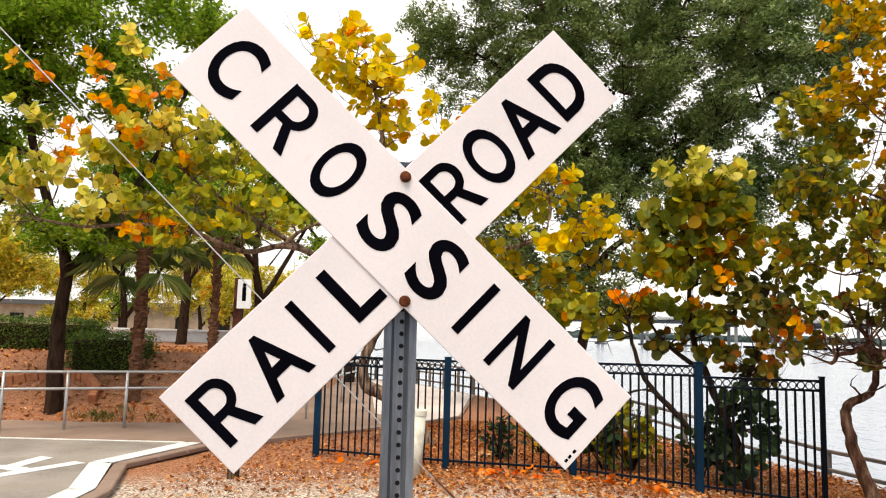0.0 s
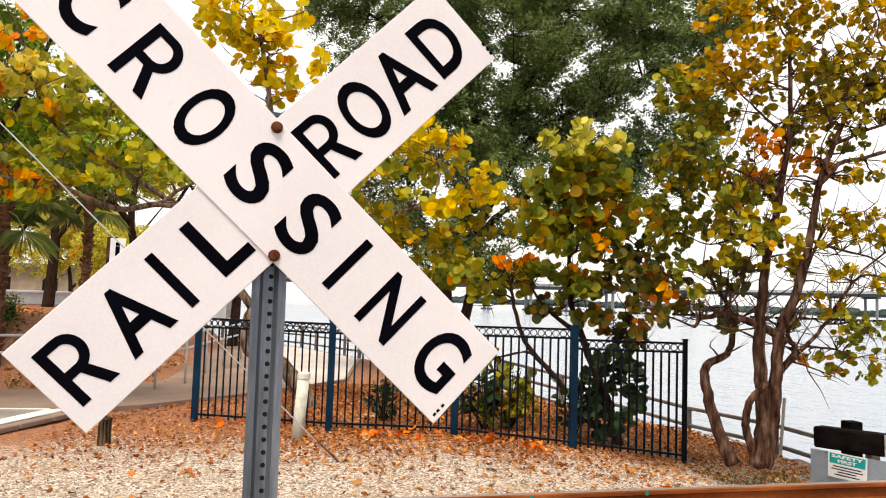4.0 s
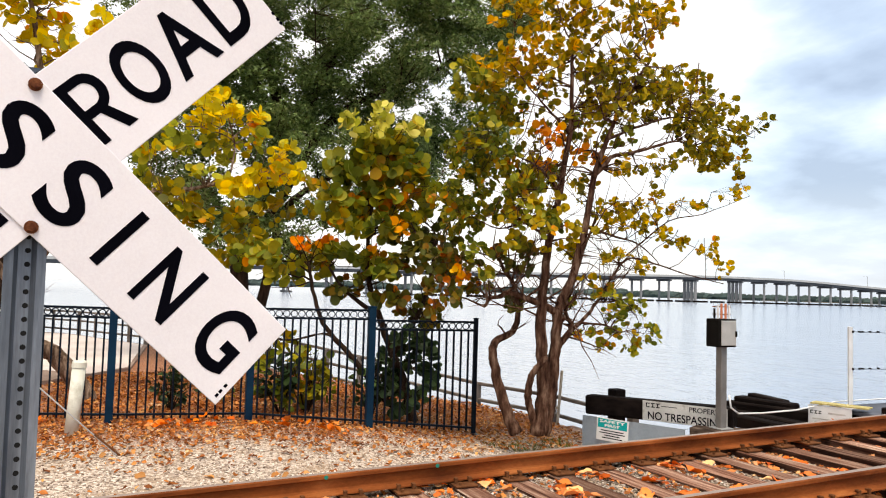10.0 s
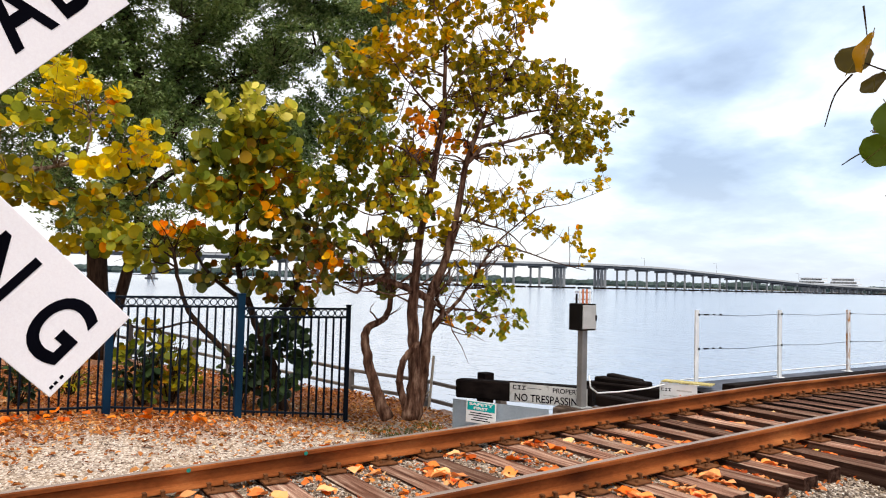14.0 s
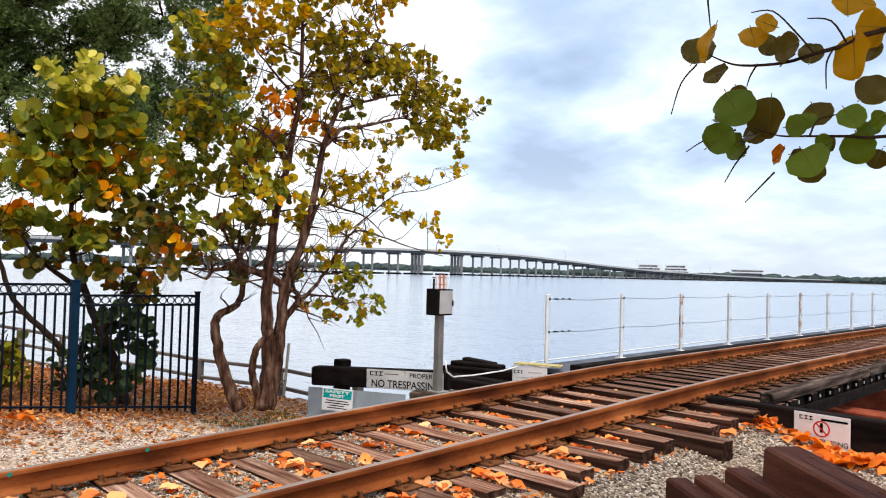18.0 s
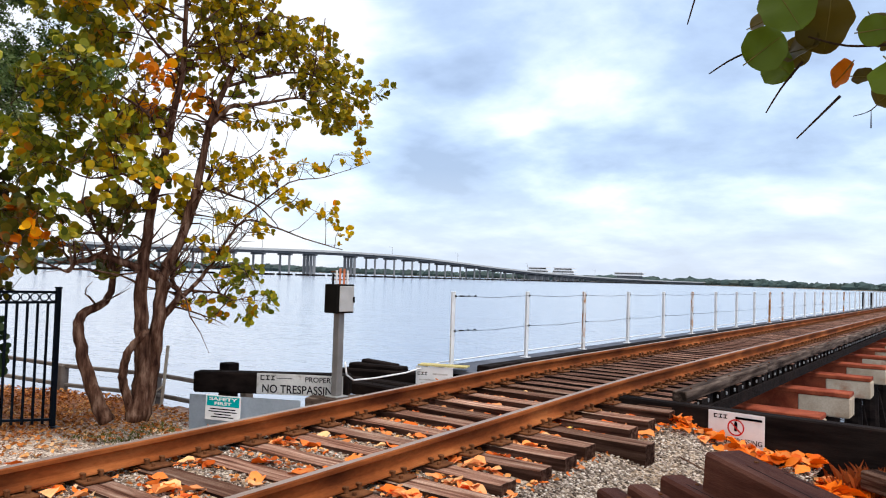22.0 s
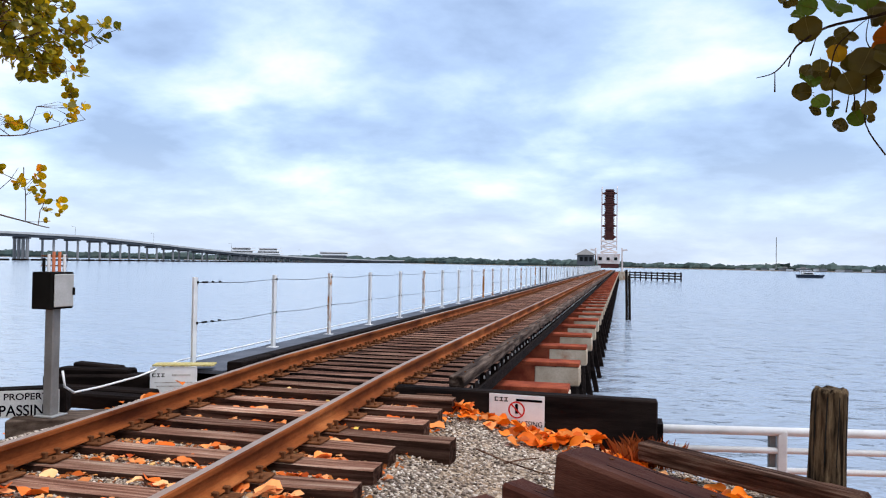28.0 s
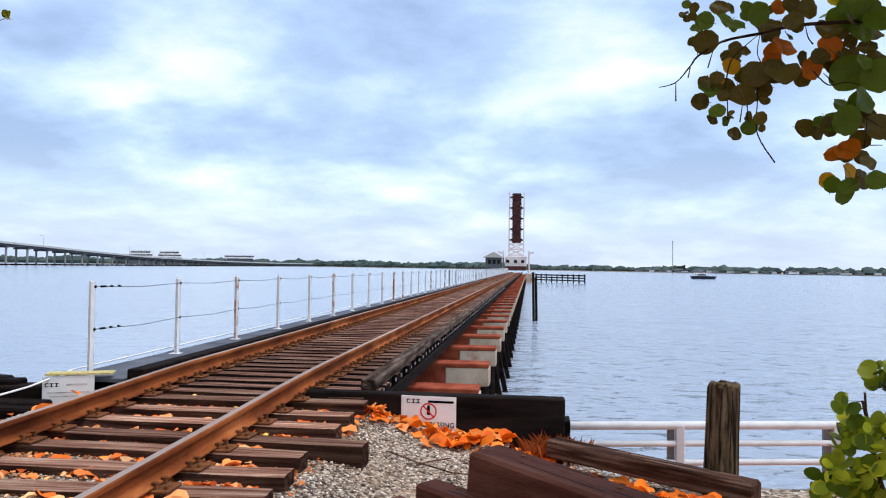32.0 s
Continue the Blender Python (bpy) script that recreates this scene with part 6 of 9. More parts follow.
def leaf_shape(kind):
    """One leaf in its own plane: corners and triangles."""
    if kind == "round":
        n = 11
        ring = []
        for i in range(n):
            a = 2 * math.pi * i / n
            r = 0.5 * (1.0 - 0.10 * math.cos(a) + 0.03 * math.sin(3 * a))
            ring.append((r * math.cos(a), r * math.sin(a), 0.10 * abs(math.sin(a)) * r + 0.06 * math.cos(2 * a) * r))
        return np.array([(0, 0, -0.02)] + ring), np.array([(0, 1 + i, 1 + (i + 1) % n) for i in range(n)])
    if kind == "dry":
        n = 10
        ring = []
        for i in range(n):
            a = 2 * math.pi * i / n
            r = 0.5 * (1.0 + 0.13 * math.sin(2 * a + 1) + 0.10 * math.sin(5 * a) - 0.10 * math.cos(a))
            ring.append((r * math.cos(a), 0.86 * r * math.sin(a), 0.30 * abs(math.sin(a)) * r + 0.16 * math.cos(3 * a) * r))
        return np.array([(0, 0, -0.03)] + ring), np.array([(0, 1 + i, 1 + (i + 1) % n) for i in range(n)])
    return np.array([(-0.5, 0, 0), (0, -0.21, 0.05), (0.5, 0, 0), (0, 0.21, 0.05)]), np.array([(0, 1, 2), (0, 2, 3)])


def leaves(name, pts, size, material, kind="round", seed=1, flat=0.45, vary=0.35):
    """Leaves at points, turned every way but more often face up."""
    g = np.random.default_rng(seed)
    base, tri = leaf_shape(kind)
    n = len(pts)
    nrm = g.normal(size=(n, 3))
    nrm[:, 2] = np.abs(nrm[:, 2]) + flat
    nrm /= np.linalg.norm(nrm, axis=1)[:, None]
    t = np.cross(nrm, g.normal(size=(n, 3)))
    t /= np.linalg.norm(t, axis=1)[:, None]
    s = np.cross(nrm, t)
    sc = size * (1 + vary * g.uniform(-1.3, 0.6, n))
    v = pts[:, None, :] + sc[:, None, None] * (base[None, :, 0:1] * t[:, None, :] + base[None, :, 1:2] * s[:, None, :] + base[None, :, 2:3] * nrm[:, None, :])
    f = tri[None] + (np.arange(n) * len(base))[:, None, None]
    return mesh_arrays(name, v.reshape(-1, 3), f.reshape(-1, 3), material, smooth=(kind != "slim"))


def rosettes(name, nodes_at, axes, count, size, material, seed):
    """Whorls of round leaves: each stands out from its twig's end by its stalk, upper side towards the whorl's axis."""
    g = np.random.default_rng(seed)
    base, tri = leaf_shape("round")
    pos = np.repeat(np.array(nodes_at, float), count, axis=0)
    ax = np.repeat(np.array(axes, float), count, axis=0) + g.normal(0, 0.22, (len(pos), 3))
    ax /= np.linalg.norm(ax, axis=1)[:, None]
    n = len(pos)
    ref = np.where(np.abs(ax[:, 2:3]) < 0.8, np.array([[0.0, 0.0, 1.0]]), np.array([[1.0, 0.0, 0.0]]))
    p = np.cross(ax, ref)
    p /= np.linalg.norm(p, axis=1)[:, None]
    q = np.cross(ax, p)
    phi = np.tile(np.arange(count) * 2 * math.pi / count, n // count) + np.repeat(g.uniform(0, 6.28, n // count), count) + g.normal(0, 0.35, n)
    el = g.uniform(0.35, 1.65, n)
    out = p * np.cos(phi)[:, None] + q * np.sin(phi)[:, None]
    d = ax * np.cos(el)[:, None] + out * np.sin(el)[:, None]
    nrm = ax * np.sin(el)[:, None] - out * np.cos(el)[:, None] + g.normal(0, 0.28, (n, 3))
    side = np.cross(nrm, d)
    side /= np.linalg.norm(side, axis=1)[:, None]
    nrm = np.cross(d, side)
    sc = size * g.uniform(0.55, 1.2, n)
    mid = pos + d * (sc * g.uniform(0.55, 0.85, n))[:, None]
    cup = g.uniform(0.3, 2.2, n)[:, None, None]
    v = mid[:, None, :] + sc[:, None, None] * (base[None, :, 0:1] * d[:, None, :] + base[None, :, 1:2] * side[:, None, :] + cup * base[None, :, 2:3] * nrm[:, None, :])
    f = tri[None] + (np.arange(n) * len(base))[:, None, None]
    return mesh_arrays(name, v.reshape(-1, 3), f.reshape(-1, 3), material, smooth=True)


def smooth_path(pts, k=4):
    """Points along a rounded line through the given ones."""
    out = []
    p = [Vector(q) for q in pts]
    for i in range(len(p) - 1):
        a, b, c, d = p[max(i - 1, 0)], p[i], p[i + 1], p[min(i + 2, len(p) - 1)]
        for j in range(k):
            t = j / k
            out.append(0.5 * ((2 * b) + (c - a) * t + (2 * a - 5 * b + 4 * c - d) * t * t + (3 * b - a - 3 * c + d) * t ** 3))
    out.append(p[-1])
    return out


def tree(name, base, right, limbs, radii, crowns, bark, label, category="tree", depth=0.8, lean=0.0, root_label="", bare=0):
    """A tree from limb lines and crown masses drawn across its own right-hand direction.
    crowns: (part name, masses, twigs per square metre, leaves per twig, leaf size, material, leaf kind)."""
    g = random.Random(name + str(base))
    root = thing(name, base, label, category)
    r = Vector((right[0], right[1], 0)).normalized()
    away = Vector((-r.y, r.x, 0))
    bones = []
    b = bmesh.new()

    def place(u, v, d):
        """Across, up and away from the foot; a leaning crown reaches away as it reaches across."""
        f = 1 + lean * max(u, 0.0) / 9.0
        return r * u * f + Vector((0, 0, 1.9 + (v - 1.9) * f if lean else v)) + away * (d + lean * max(u, 0.0))

    for i, limb in enumerate(limbs):
        pts = []
        drift = g.uniform(-0.3, 0.3) * depth
        for k, (u, v) in enumerate(limb):
            w = k / max(1, len(limb) - 1)
            dd = drift * w
            if i > 0:
                start = Vector((limb[0][0], limb[0][1]))
                near = min(bones, key=lambda q: (Vector((q[1], q[2])) - start).length)
                dd = near[3] + drift * w
            pts.append(place(u, v, dd))
        line = smooth_path(pts, 4)
        ra, rb = radii[i] if i < len(radii) else (radii[-1][0], radii[-1][1])
        rr = [ra + (rb - ra) * (k / (len(line) - 1)) ** 0.8 for k in range(len(line))]
        line = [q + Vector((g.uniform(-1, 1), g.uniform(-1, 1), 0)) * 0.012 for q in line]
        tube(b, line, rr, 9)
        for k, q in enumerate(line):
            bones.append((q, q.dot(r), q.z, q.dot(away) - lean * max(q.dot(r), 0.0), rr[k]))
    # a bough from the nearest limb into each mass of leaves
    for ci, crown in enumerate(crowns):
        for u, v, ru, rv in crown[1]:
            goal = place(u, v + 0.3 * rv, g.uniform(-0.35, 0.35) * depth)
            near = min(bones, key=lambda q: (q[0] - goal).length + 0.8 * max(0.0, q[0].z - goal.z + 0.15))
            o, gap = near[0], (goal - near[0]).length
            if gap < 0.12:
                continue
            mid = [o.lerp(goal, f) + Vector((g.uniform(-1, 1), g.uniform(-1, 1), g.uniform(-0.4, 1.0))) * 0.12 * gap for f in (0.3, 0.65)]
            line = smooth_path([o] + mid + [goal, goal + (goal - o).normalized() * ru * 0.6 + Vector((0, 0, rv * 0.5))], 3)
            ra = min(near[4] * 0.7, 0.012 + 0.014 * gap)
            rr = [ra + (min(ra, 0.006) - ra) * k / (len(line) - 1) for k in range(len(line))]
            tube(b, line, rr, 7)
            for k, q in enumerate(line):
                bones.append((q, q.dot(r), q.z, q.dot(away) - lean * max(q.dot(r), 0.0), rr[k]))
    # bare branchlets off the limbs
    stems = [q for q in bones if q[4] > 0.008 and q[2] > 1.3]
    for _ in range(bare):
        o, _, _, _, thick = g.choice(stems)
        span = g.uniform(0.35, 1.0)
        d = r * g.uniform(-1, 1) + away * g.uniform(-0.7, 0.7) + Vector((0, 0, g.uniform(-0.25, 0.9)))
        d.normalize()
        line = [o]
        for k in range(4):
            d = (d + Vector((g.gauss(0, 0.25), g.gauss(0, 0.25), g.gauss(0.08, 0.22)))).normalized()
            line.append(line[-1] + d * span / 4)
        r0 = min(0.6 * thick, 0.014)
        tube(b, line, [r0 + (0.002 - r0) * k / 4 for k in range(5)], 5)
        if g.random() < 0.6:
            d2 = (d + Vector((g.gauss(0, 0.6), g.gauss(0, 0.6), g.gauss(0.1, 0.4)))).normalized()
            tube(b, [line[2], line[2] + d2 * 0.15, line[2] + d2 * 0.28 + Vector((0, 0, 0.04))], [0.5 * r0, 0.004, 0.0015], 5)
    trunk = local_part("trunk", b, bark, root, None, root_label)
    trunk.data.polygons.foreach_set("use_smooth", [True] * len(trunk.data.polygons))
    tw = bmesh.new()
    for ci, (pname, masses, per, count, size, mat, kind) in enumerate(crowns):
        spots, ends, axes = [], [], []
        for mi, (u, v, ru, rv) in enumerate(masses):
            n = max(3, round(per * ru * rv * 3.2))
            if kind == "round":
                n, ru, rv = round(2.4 * n), 1.1 * ru, 1.1 * rv
            rd = depth * 0.5 + 0.5 * (ru + rv) * 0.5
            mid = g.uniform(-0.4, 0.4) * depth
            for _ in range(n):
                while True:
                    a, c, d = g.uniform(-1, 1), g.uniform(-1, 1), g.uniform(-1, 1)
                    if a * a + c * c + d * d < 1:
                        break
                tip = place(u + a * ru, v + c * rv, mid + d * rd)
                near = min(bones, key=lambda q: (q[0] - tip).length + (0.5 if q[0].z > tip.z + 0.3 else 0))
                o = near[0]
                span = (tip - o).length
                if span > 1.5:
                    o = tip + (o - tip).normalized() * (0.6 + g.random() * 0.5)
                bend = o.lerp(tip, 0.55) + Vector((g.uniform(-0.12, 0.12), g.uniform(-0.12, 0.12), g.uniform(-0.05, 0.14))) * min(1.0, span)
                line = [o, o.lerp(bend, 0.6), bend, bend.lerp(tip, 0.6), tip]
                r0 = min(near[4] * 0.6, 0.016) if span < 1.5 else 0.010
                tube(tw, line, [r0, r0 * 0.75, r0 * 0.5, 0.004, 0.0025], 5, caps=False)
                if kind == "round":
                    ends.append(tuple(tip))
                    axes.append(tuple(((tip - bend).normalized() + Vector((0, 0, 0.7))).normalized()))
                    continue
                for q in range(count):
                    t = g.random() ** 0.6
                    p = o.lerp(tip, 0.35 + 0.65 * t) if t < 0.5 else bend.lerp(tip, (t - 0.5) * 2)
                    spots.append(p + Vector((g.gauss(0, 1), g.gauss(0, 1), g.gauss(0, 0.8))) * size * 0.75)
        if kind == "round":
            me = rosettes(pname, ends, axes, count, size, mat, ci + 7)
        else:
            me = leaves(pname, np.array([tuple(p) for p in spots]), size, mat, kind, seed=ci + 7, flat=0.45, vary=0.5)
        ob = tagged(new(pname, me), kind="stuff")
        ob.parent = root
    o = tagged(local_part("twig_tangle", tw, bark, root), kind="stuff")
    return root


CROWN_D2 = [(-1.64, 4.33, 1.04, 0.78), (-0.59, 3.29, 0.91, 0.65), (-2.73, 5.28, 0.91, 0.91), (2.15, 3.70, 0.78, 0.65), (3.97, 5.09, 1.17, 0.91), (5.15, 5.46, 0.78, 0.91), (0.92, 2.67, 0.65, 0.52), (-1.03, 7.16, 1.17, 0.91)]
CROWN_C3 = [(2.04, 2.86, 0.54, 0.27), (2.98, 2.70, 0.45, 0.32), (2.61, 2.23, 0.32, 0.23), (1.58, 3.11, 0.36, 0.18), (3.73, 3.19, 0.36, 0.27)]

M_leaf_olive = leafy("sea_grape_olive_leaves", [(0.0, (0.08, 0.085, 0.012)), (0.25, (0.19, 0.175, 0.02)), (0.45, (0.36, 0.28, 0.028)), (0.62, (0.56, 0.38, 0.035)), (0.76, (0.26, 0.22, 0.022)), (0.9, (0.60, 0.33, 0.025)), (1.0, (0.85, 0.30, 0.02))], 0.45)
M_leaf_gold = leafy("sea_grape_gold_leaves", [(0.0, (0.38, 0.38, 0.04)), (0.25, (0.62, 0.55, 0.06)), (0.55, (0.88, 0.67, 0.06)), (0.85, (0.94, 0.62, 0.04)), (0.93, (0.92, 0.44, 0.02)), (1.0, (0.90, 0.26, 0.015))], 0.5)
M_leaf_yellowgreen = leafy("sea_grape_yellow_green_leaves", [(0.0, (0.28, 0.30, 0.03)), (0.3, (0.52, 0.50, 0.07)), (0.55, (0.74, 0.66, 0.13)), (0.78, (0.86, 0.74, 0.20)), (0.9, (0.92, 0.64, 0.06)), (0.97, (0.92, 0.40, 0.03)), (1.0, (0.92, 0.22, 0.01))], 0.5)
M_leaf_lime = leafy("sea_grape_lime_leaves", [(0.0, (0.14, 0.16, 0.02)), (0.35, (0.30, 0.33, 0.04)), (0.6, (0.48, 0.48, 0.06)), (0.8, (0.68, 0.58, 0.06)), (0.92, (0.82, 0.56, 0.04)), (1.0, (0.90, 0.34, 0.02))], 0.5)
M_leaf_spot = leafy("sea_grape_turned_leaves", [(0.0, (0.85, 0.56, 0.06)), (0.4, (0.92, 0.50, 0.05)), (0.7, (0.92, 0.34, 0.03)), (1.0, (0.85, 0.18, 0.02))], 0.45)
M_leaf_green = leafy("sea_grape_green_leaves", [(0.0, (0.060, 0.088, 0.013)), (0.35, (0.15, 0.18, 0.022)), (0.6, (0.28, 0.27, 0.030)), (0.8, (0.46, 0.37, 0.036)), (0.92, (0.50, 0.26, 0.03)), (1.0, (0.80, 0.26, 0.02))], 0.4)
M_leaf_amber = leafy("amber_olive_leaves", [(0.0, (0.11, 0.115, 0.012)), (0.25, (0.24, 0.20, 0.018)), (0.5, (0.48, 0.33, 0.022)), (0.75, (0.74, 0.45, 0.025)), (0.93, (0.84, 0.42, 0.02)), (1.0, (0.90, 0.30, 0.015))], 0.5)
M_leaf_orange = leafy("turned_orange_leaves", [(0.0, (0.70, 0.13, 0.015)), (0.4, (0.88, 0.25, 0.015)), (0.8, (0.92, 0.40, 0.02)), (1.0, (0.85, 0.52, 0.03))], 0.45)
# darker mix for inner and low hanging leaves, crown shade put into the colour
M_leaf_shade_olive = leafy("shaded_olive_leaves", [(0.0, (0.04, 0.05, 0.010)), (0.45, (0.10, 0.105, 0.016)), (0.75, (0.19, 0.14, 0.02)), (0.9, (0.26, 0.10, 0.018)), (1.0, (0.50, 0.13, 0.018))], 0.3)
M_leaf_dark = leafy("shrub_dark_leaves", [(0.0, (0.012, 0.024, 0.010)), (0.6, (0.03, 0.055, 0.02)), (1.0, (0.07, 0.11, 0.03))], 0.15)
M_leaf_bright = leafy("young_green_leaves", [(0.0, (0.035, 0.060, 0.008)), (0.4, (0.12, 0.17, 0.018)), (0.7, (0.34, 0.38, 0.035)), (1.0, (0.62, 0.58, 0.06))], 0.45)
M_near_gold = leafy("near_gold_leaf", [(0.0, (0.22, 0.10, 0.006)), (1.0, (0.42, 0.21, 0.010))], 0.35)
M_near_green = leafy("near_green_leaf", [(0.0, (0.025, 0.045, 0.005)), (1.0, (0.085, 0.12, 0.010))], 0.28)
M_rib = plain("leaf_midrib", (0.16, 0.12, 0.03), 0.6)
M_near_olive = leafy("near_olive_leaf", [(0.0, (0.022, 0.016, 0.004)), (1.0, (0.085, 0.06, 0.008))], 0.25)
M_near_orange = leafy("near_orange_leaf", [(0.0, (0.16, 0.04, 0.010)), (1.0, (0.40, 0.11, 0.02))], 0.3)
M_leaf_oak = leafy("oak_leaves", [(0.0, (0.06, 0.10, 0.028)), (0.45, (0.14, 0.20, 0.062)), (0.8, (0.25, 0.32, 0.115)), (1.0, (0.36, 0.38, 0.17))], 0.35, 0.5)
M_leaf_park = leafy("park_tree_leaves", [(0.0, (0.08, 0.16, 0.018)), (0.5, (0.20, 0.33, 0.035)), (1.0, (0.42, 0.50, 0.08))], 0.5, 0.6)

TOP_A = [(0.16, 5.43, 0.43, 0.21), (-0.34, 5.28, 0.32, 0.25), (0.65, 5.37, 0.32, 0.25), (1.14, 5.41, 0.28, 0.21), (1.49, 5.48, 0.16, 0.16), (1.36, 5.23, 0.18, 0.11), (0.10, 4.93, 0.42, 0.18), (-0.40, 4.88, 0.32, 0.21), (0.59, 4.90, 0.28, 0.21), (-0.61, 4.63, 0.28, 0.21), (-0.11, 4.67, 0.32, 0.16), (1.01, 4.80, 0.25, 0.18), (0.80, 4.65, 0.28, 0.14), (0.15, 5.87, 0.57, 0.21), (0.78, 5.91, 0.43, 0.21), (-0.35, 5.72, 0.36, 0.21), (0.35, 6.30, 0.50, 0.21)]
RIGHT_A = [(1.50, 4.62, 0.28, 0.20), (1.79, 4.41, 0.25, 0.25), (1.37, 4.30, 0.28, 0.21), (1.72, 4.06, 0.31, 0.21), (2.07, 4.10, 0.17, 0.21), (1.86, 3.78, 0.31, 0.17), (2.14, 3.71, 0.24, 0.17), (2.28, 3.89, 0.08, 0.14), (2.52, 3.98, 0.13, 0.07), (2.00, 3.55, 0.24, 0.08), (2.35, 3.56, 0.08, 0.13), (0.88, 4.19, 0.25, 0.18), (1.09, 4.48, 0.25, 0.14), (0.57, 4.29, 0.14, 0.13)]
LEFT_A = [(-0.89, 4.48, 0.25, 0.28), (-0.60, 4.34, 0.21, 0.18), (-0.38, 4.27, 0.21, 0.14), (-0.73, 3.84, 0.28, 0.21), (-1.00, 3.62, 0.21, 0.28), (-0.58, 3.56, 0.28, 0.21), (-0.08, 3.43, 0.28, 0.18), (-0.85, 3.34, 0.28, 0.18), (0.43, 4.04, 0.14, 0.14), (0.96, 3.94, 0.21, 0.11), (-1.13, 3.12, 0.25, 0.21), (-0.29, 3.25, 0.28, 0.18), (-0.14, 2.86, 0.28, 0.15), (-0.56, 2.96, 0.28, 0.15), (-0.98, 2.81, 0.25, 0.18), (0.14, 2.76, 0.21, 0.13), (-0.34, 2.58, 0.14, 0.08), (-0.83, 2.43, 0.18, 0.11), (-0.61, 2.15, 0.17, 0.07)]
LOW_A = [(0.70, 2.98, 0.10, 0.08), (1.04, 3.03, 0.24, 0.13), (0.98, 2.83, 0.28, 0.10), (1.32, 2.93, 0.17, 0.10), (1.32, 2.75, 0.17, 0.08), (1.57, 2.62, 0.14, 0.11), (0.84, 2.39, 0.21, 0.08), (1.19, 2.30, 0.10, 0.08), (0.43, 2.52, 0.10, 0.13), (0.57, 2.11, 0.14, 0.07), (1.70, 3.04, 0.17, 0.06), (1.94, 3.08, 0.14, 0.05), (2.18, 3.15, 0.10, 0.06), (1.95, 2.52, 0.14, 0.10), (2.09, 2.28, 0.07, 0.15), (1.42, 3.17, 0.10, 0.07), (1.10, 3.55, 0.20, 0.06), (1.42, 3.53, 0.08, 0.06), (0.93, 3.41, 0.08, 0.06)]
ORANGE_A = [(0.19, 3.89, 0.18, 0.08), (0.05, 3.75, 0.10, 0.11), (0.44, 3.72, 0.17, 0.14), (0.61, 3.62, 0.10, 0.11), (0.09, 3.52, 0.13, 0.07), (0.01, 4.00, 0.08, 0.06), (-1.03, 2.14, 0.17, 0.10), (-0.78, 4.63, 0.11, 0.09)]
LOWLEFT_A = [(-0.97, 2.28, 0.21, 0.10), (-0.75, 2.01, 0.14, 0.08), (-1.02, 1.86, 0.10, 0.07), (-0.55, 2.43, 0.14, 0.10), (-0.26, 2.23, 0.10, 0.06), (-1.24, 2.00, 0.17, 0.13), (-1.32, 2.34, 0.21, 0.14), (-0.13, 2.44, 0.10, 0.07), (-1.37, 1.71, 0.14, 0.10), (-0.32, 1.81, 0.07, 0.06)]
INNER_A = [(0.35, 4.6, 0.6, 0.4), (0.9, 4.55, 0.5, 0.35), (0.7, 4.0, 0.45, 0.35), (-0.2, 4.0, 0.5, 0.4), (0.3, 3.3, 0.5, 0.35), (-0.1, 2.7, 0.5, 0.35), (0.6, 2.6, 0.4, 0.3), (1.3, 3.5, 0.5, 0.2)]
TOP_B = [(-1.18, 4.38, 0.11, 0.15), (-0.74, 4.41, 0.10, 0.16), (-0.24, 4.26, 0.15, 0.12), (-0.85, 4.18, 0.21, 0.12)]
CROWN_B = [(-0.97, 4.02, 0.29, 0.21), (-0.52, 4.04, 0.29, 0.16), (-1.07, 3.60, 0.25, 0.20), (-0.67, 3.70, 0.33, 0.21), (-0.26, 3.72, 0.25, 0.21), (-1.31, 3.68, 0.12, 0.12), (-0.98, 3.24, 0.33, 0.20), (-0.50, 3.30, 0.29, 0.21), (-0.01, 3.40, 0.21, 0.17), (-1.38, 3.18, 0.16, 0.20), (-1.13, 2.90, 0.28, 0.16), (-0.64, 2.80, 0.29, 0.20), (-0.16, 2.98, 0.21, 0.16), (0.41, 3.17, 0.17, 0.17)]
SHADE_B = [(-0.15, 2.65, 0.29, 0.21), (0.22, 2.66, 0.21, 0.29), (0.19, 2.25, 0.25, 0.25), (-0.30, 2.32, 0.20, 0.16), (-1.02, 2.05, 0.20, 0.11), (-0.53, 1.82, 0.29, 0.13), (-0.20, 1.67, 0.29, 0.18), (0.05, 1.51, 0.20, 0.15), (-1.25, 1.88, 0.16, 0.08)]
RED_B = [(-1.13, 2.90, 0.11, 0.10), (-0.41, 3.22, 0.12, 0.07), (-0.44, 2.85, 0.11, 0.08), (-1.39, 2.57, 0.11, 0.10), (-1.79, 2.52, 0.15, 0.08), (-0.79, 2.47, 0.10, 0.07)]


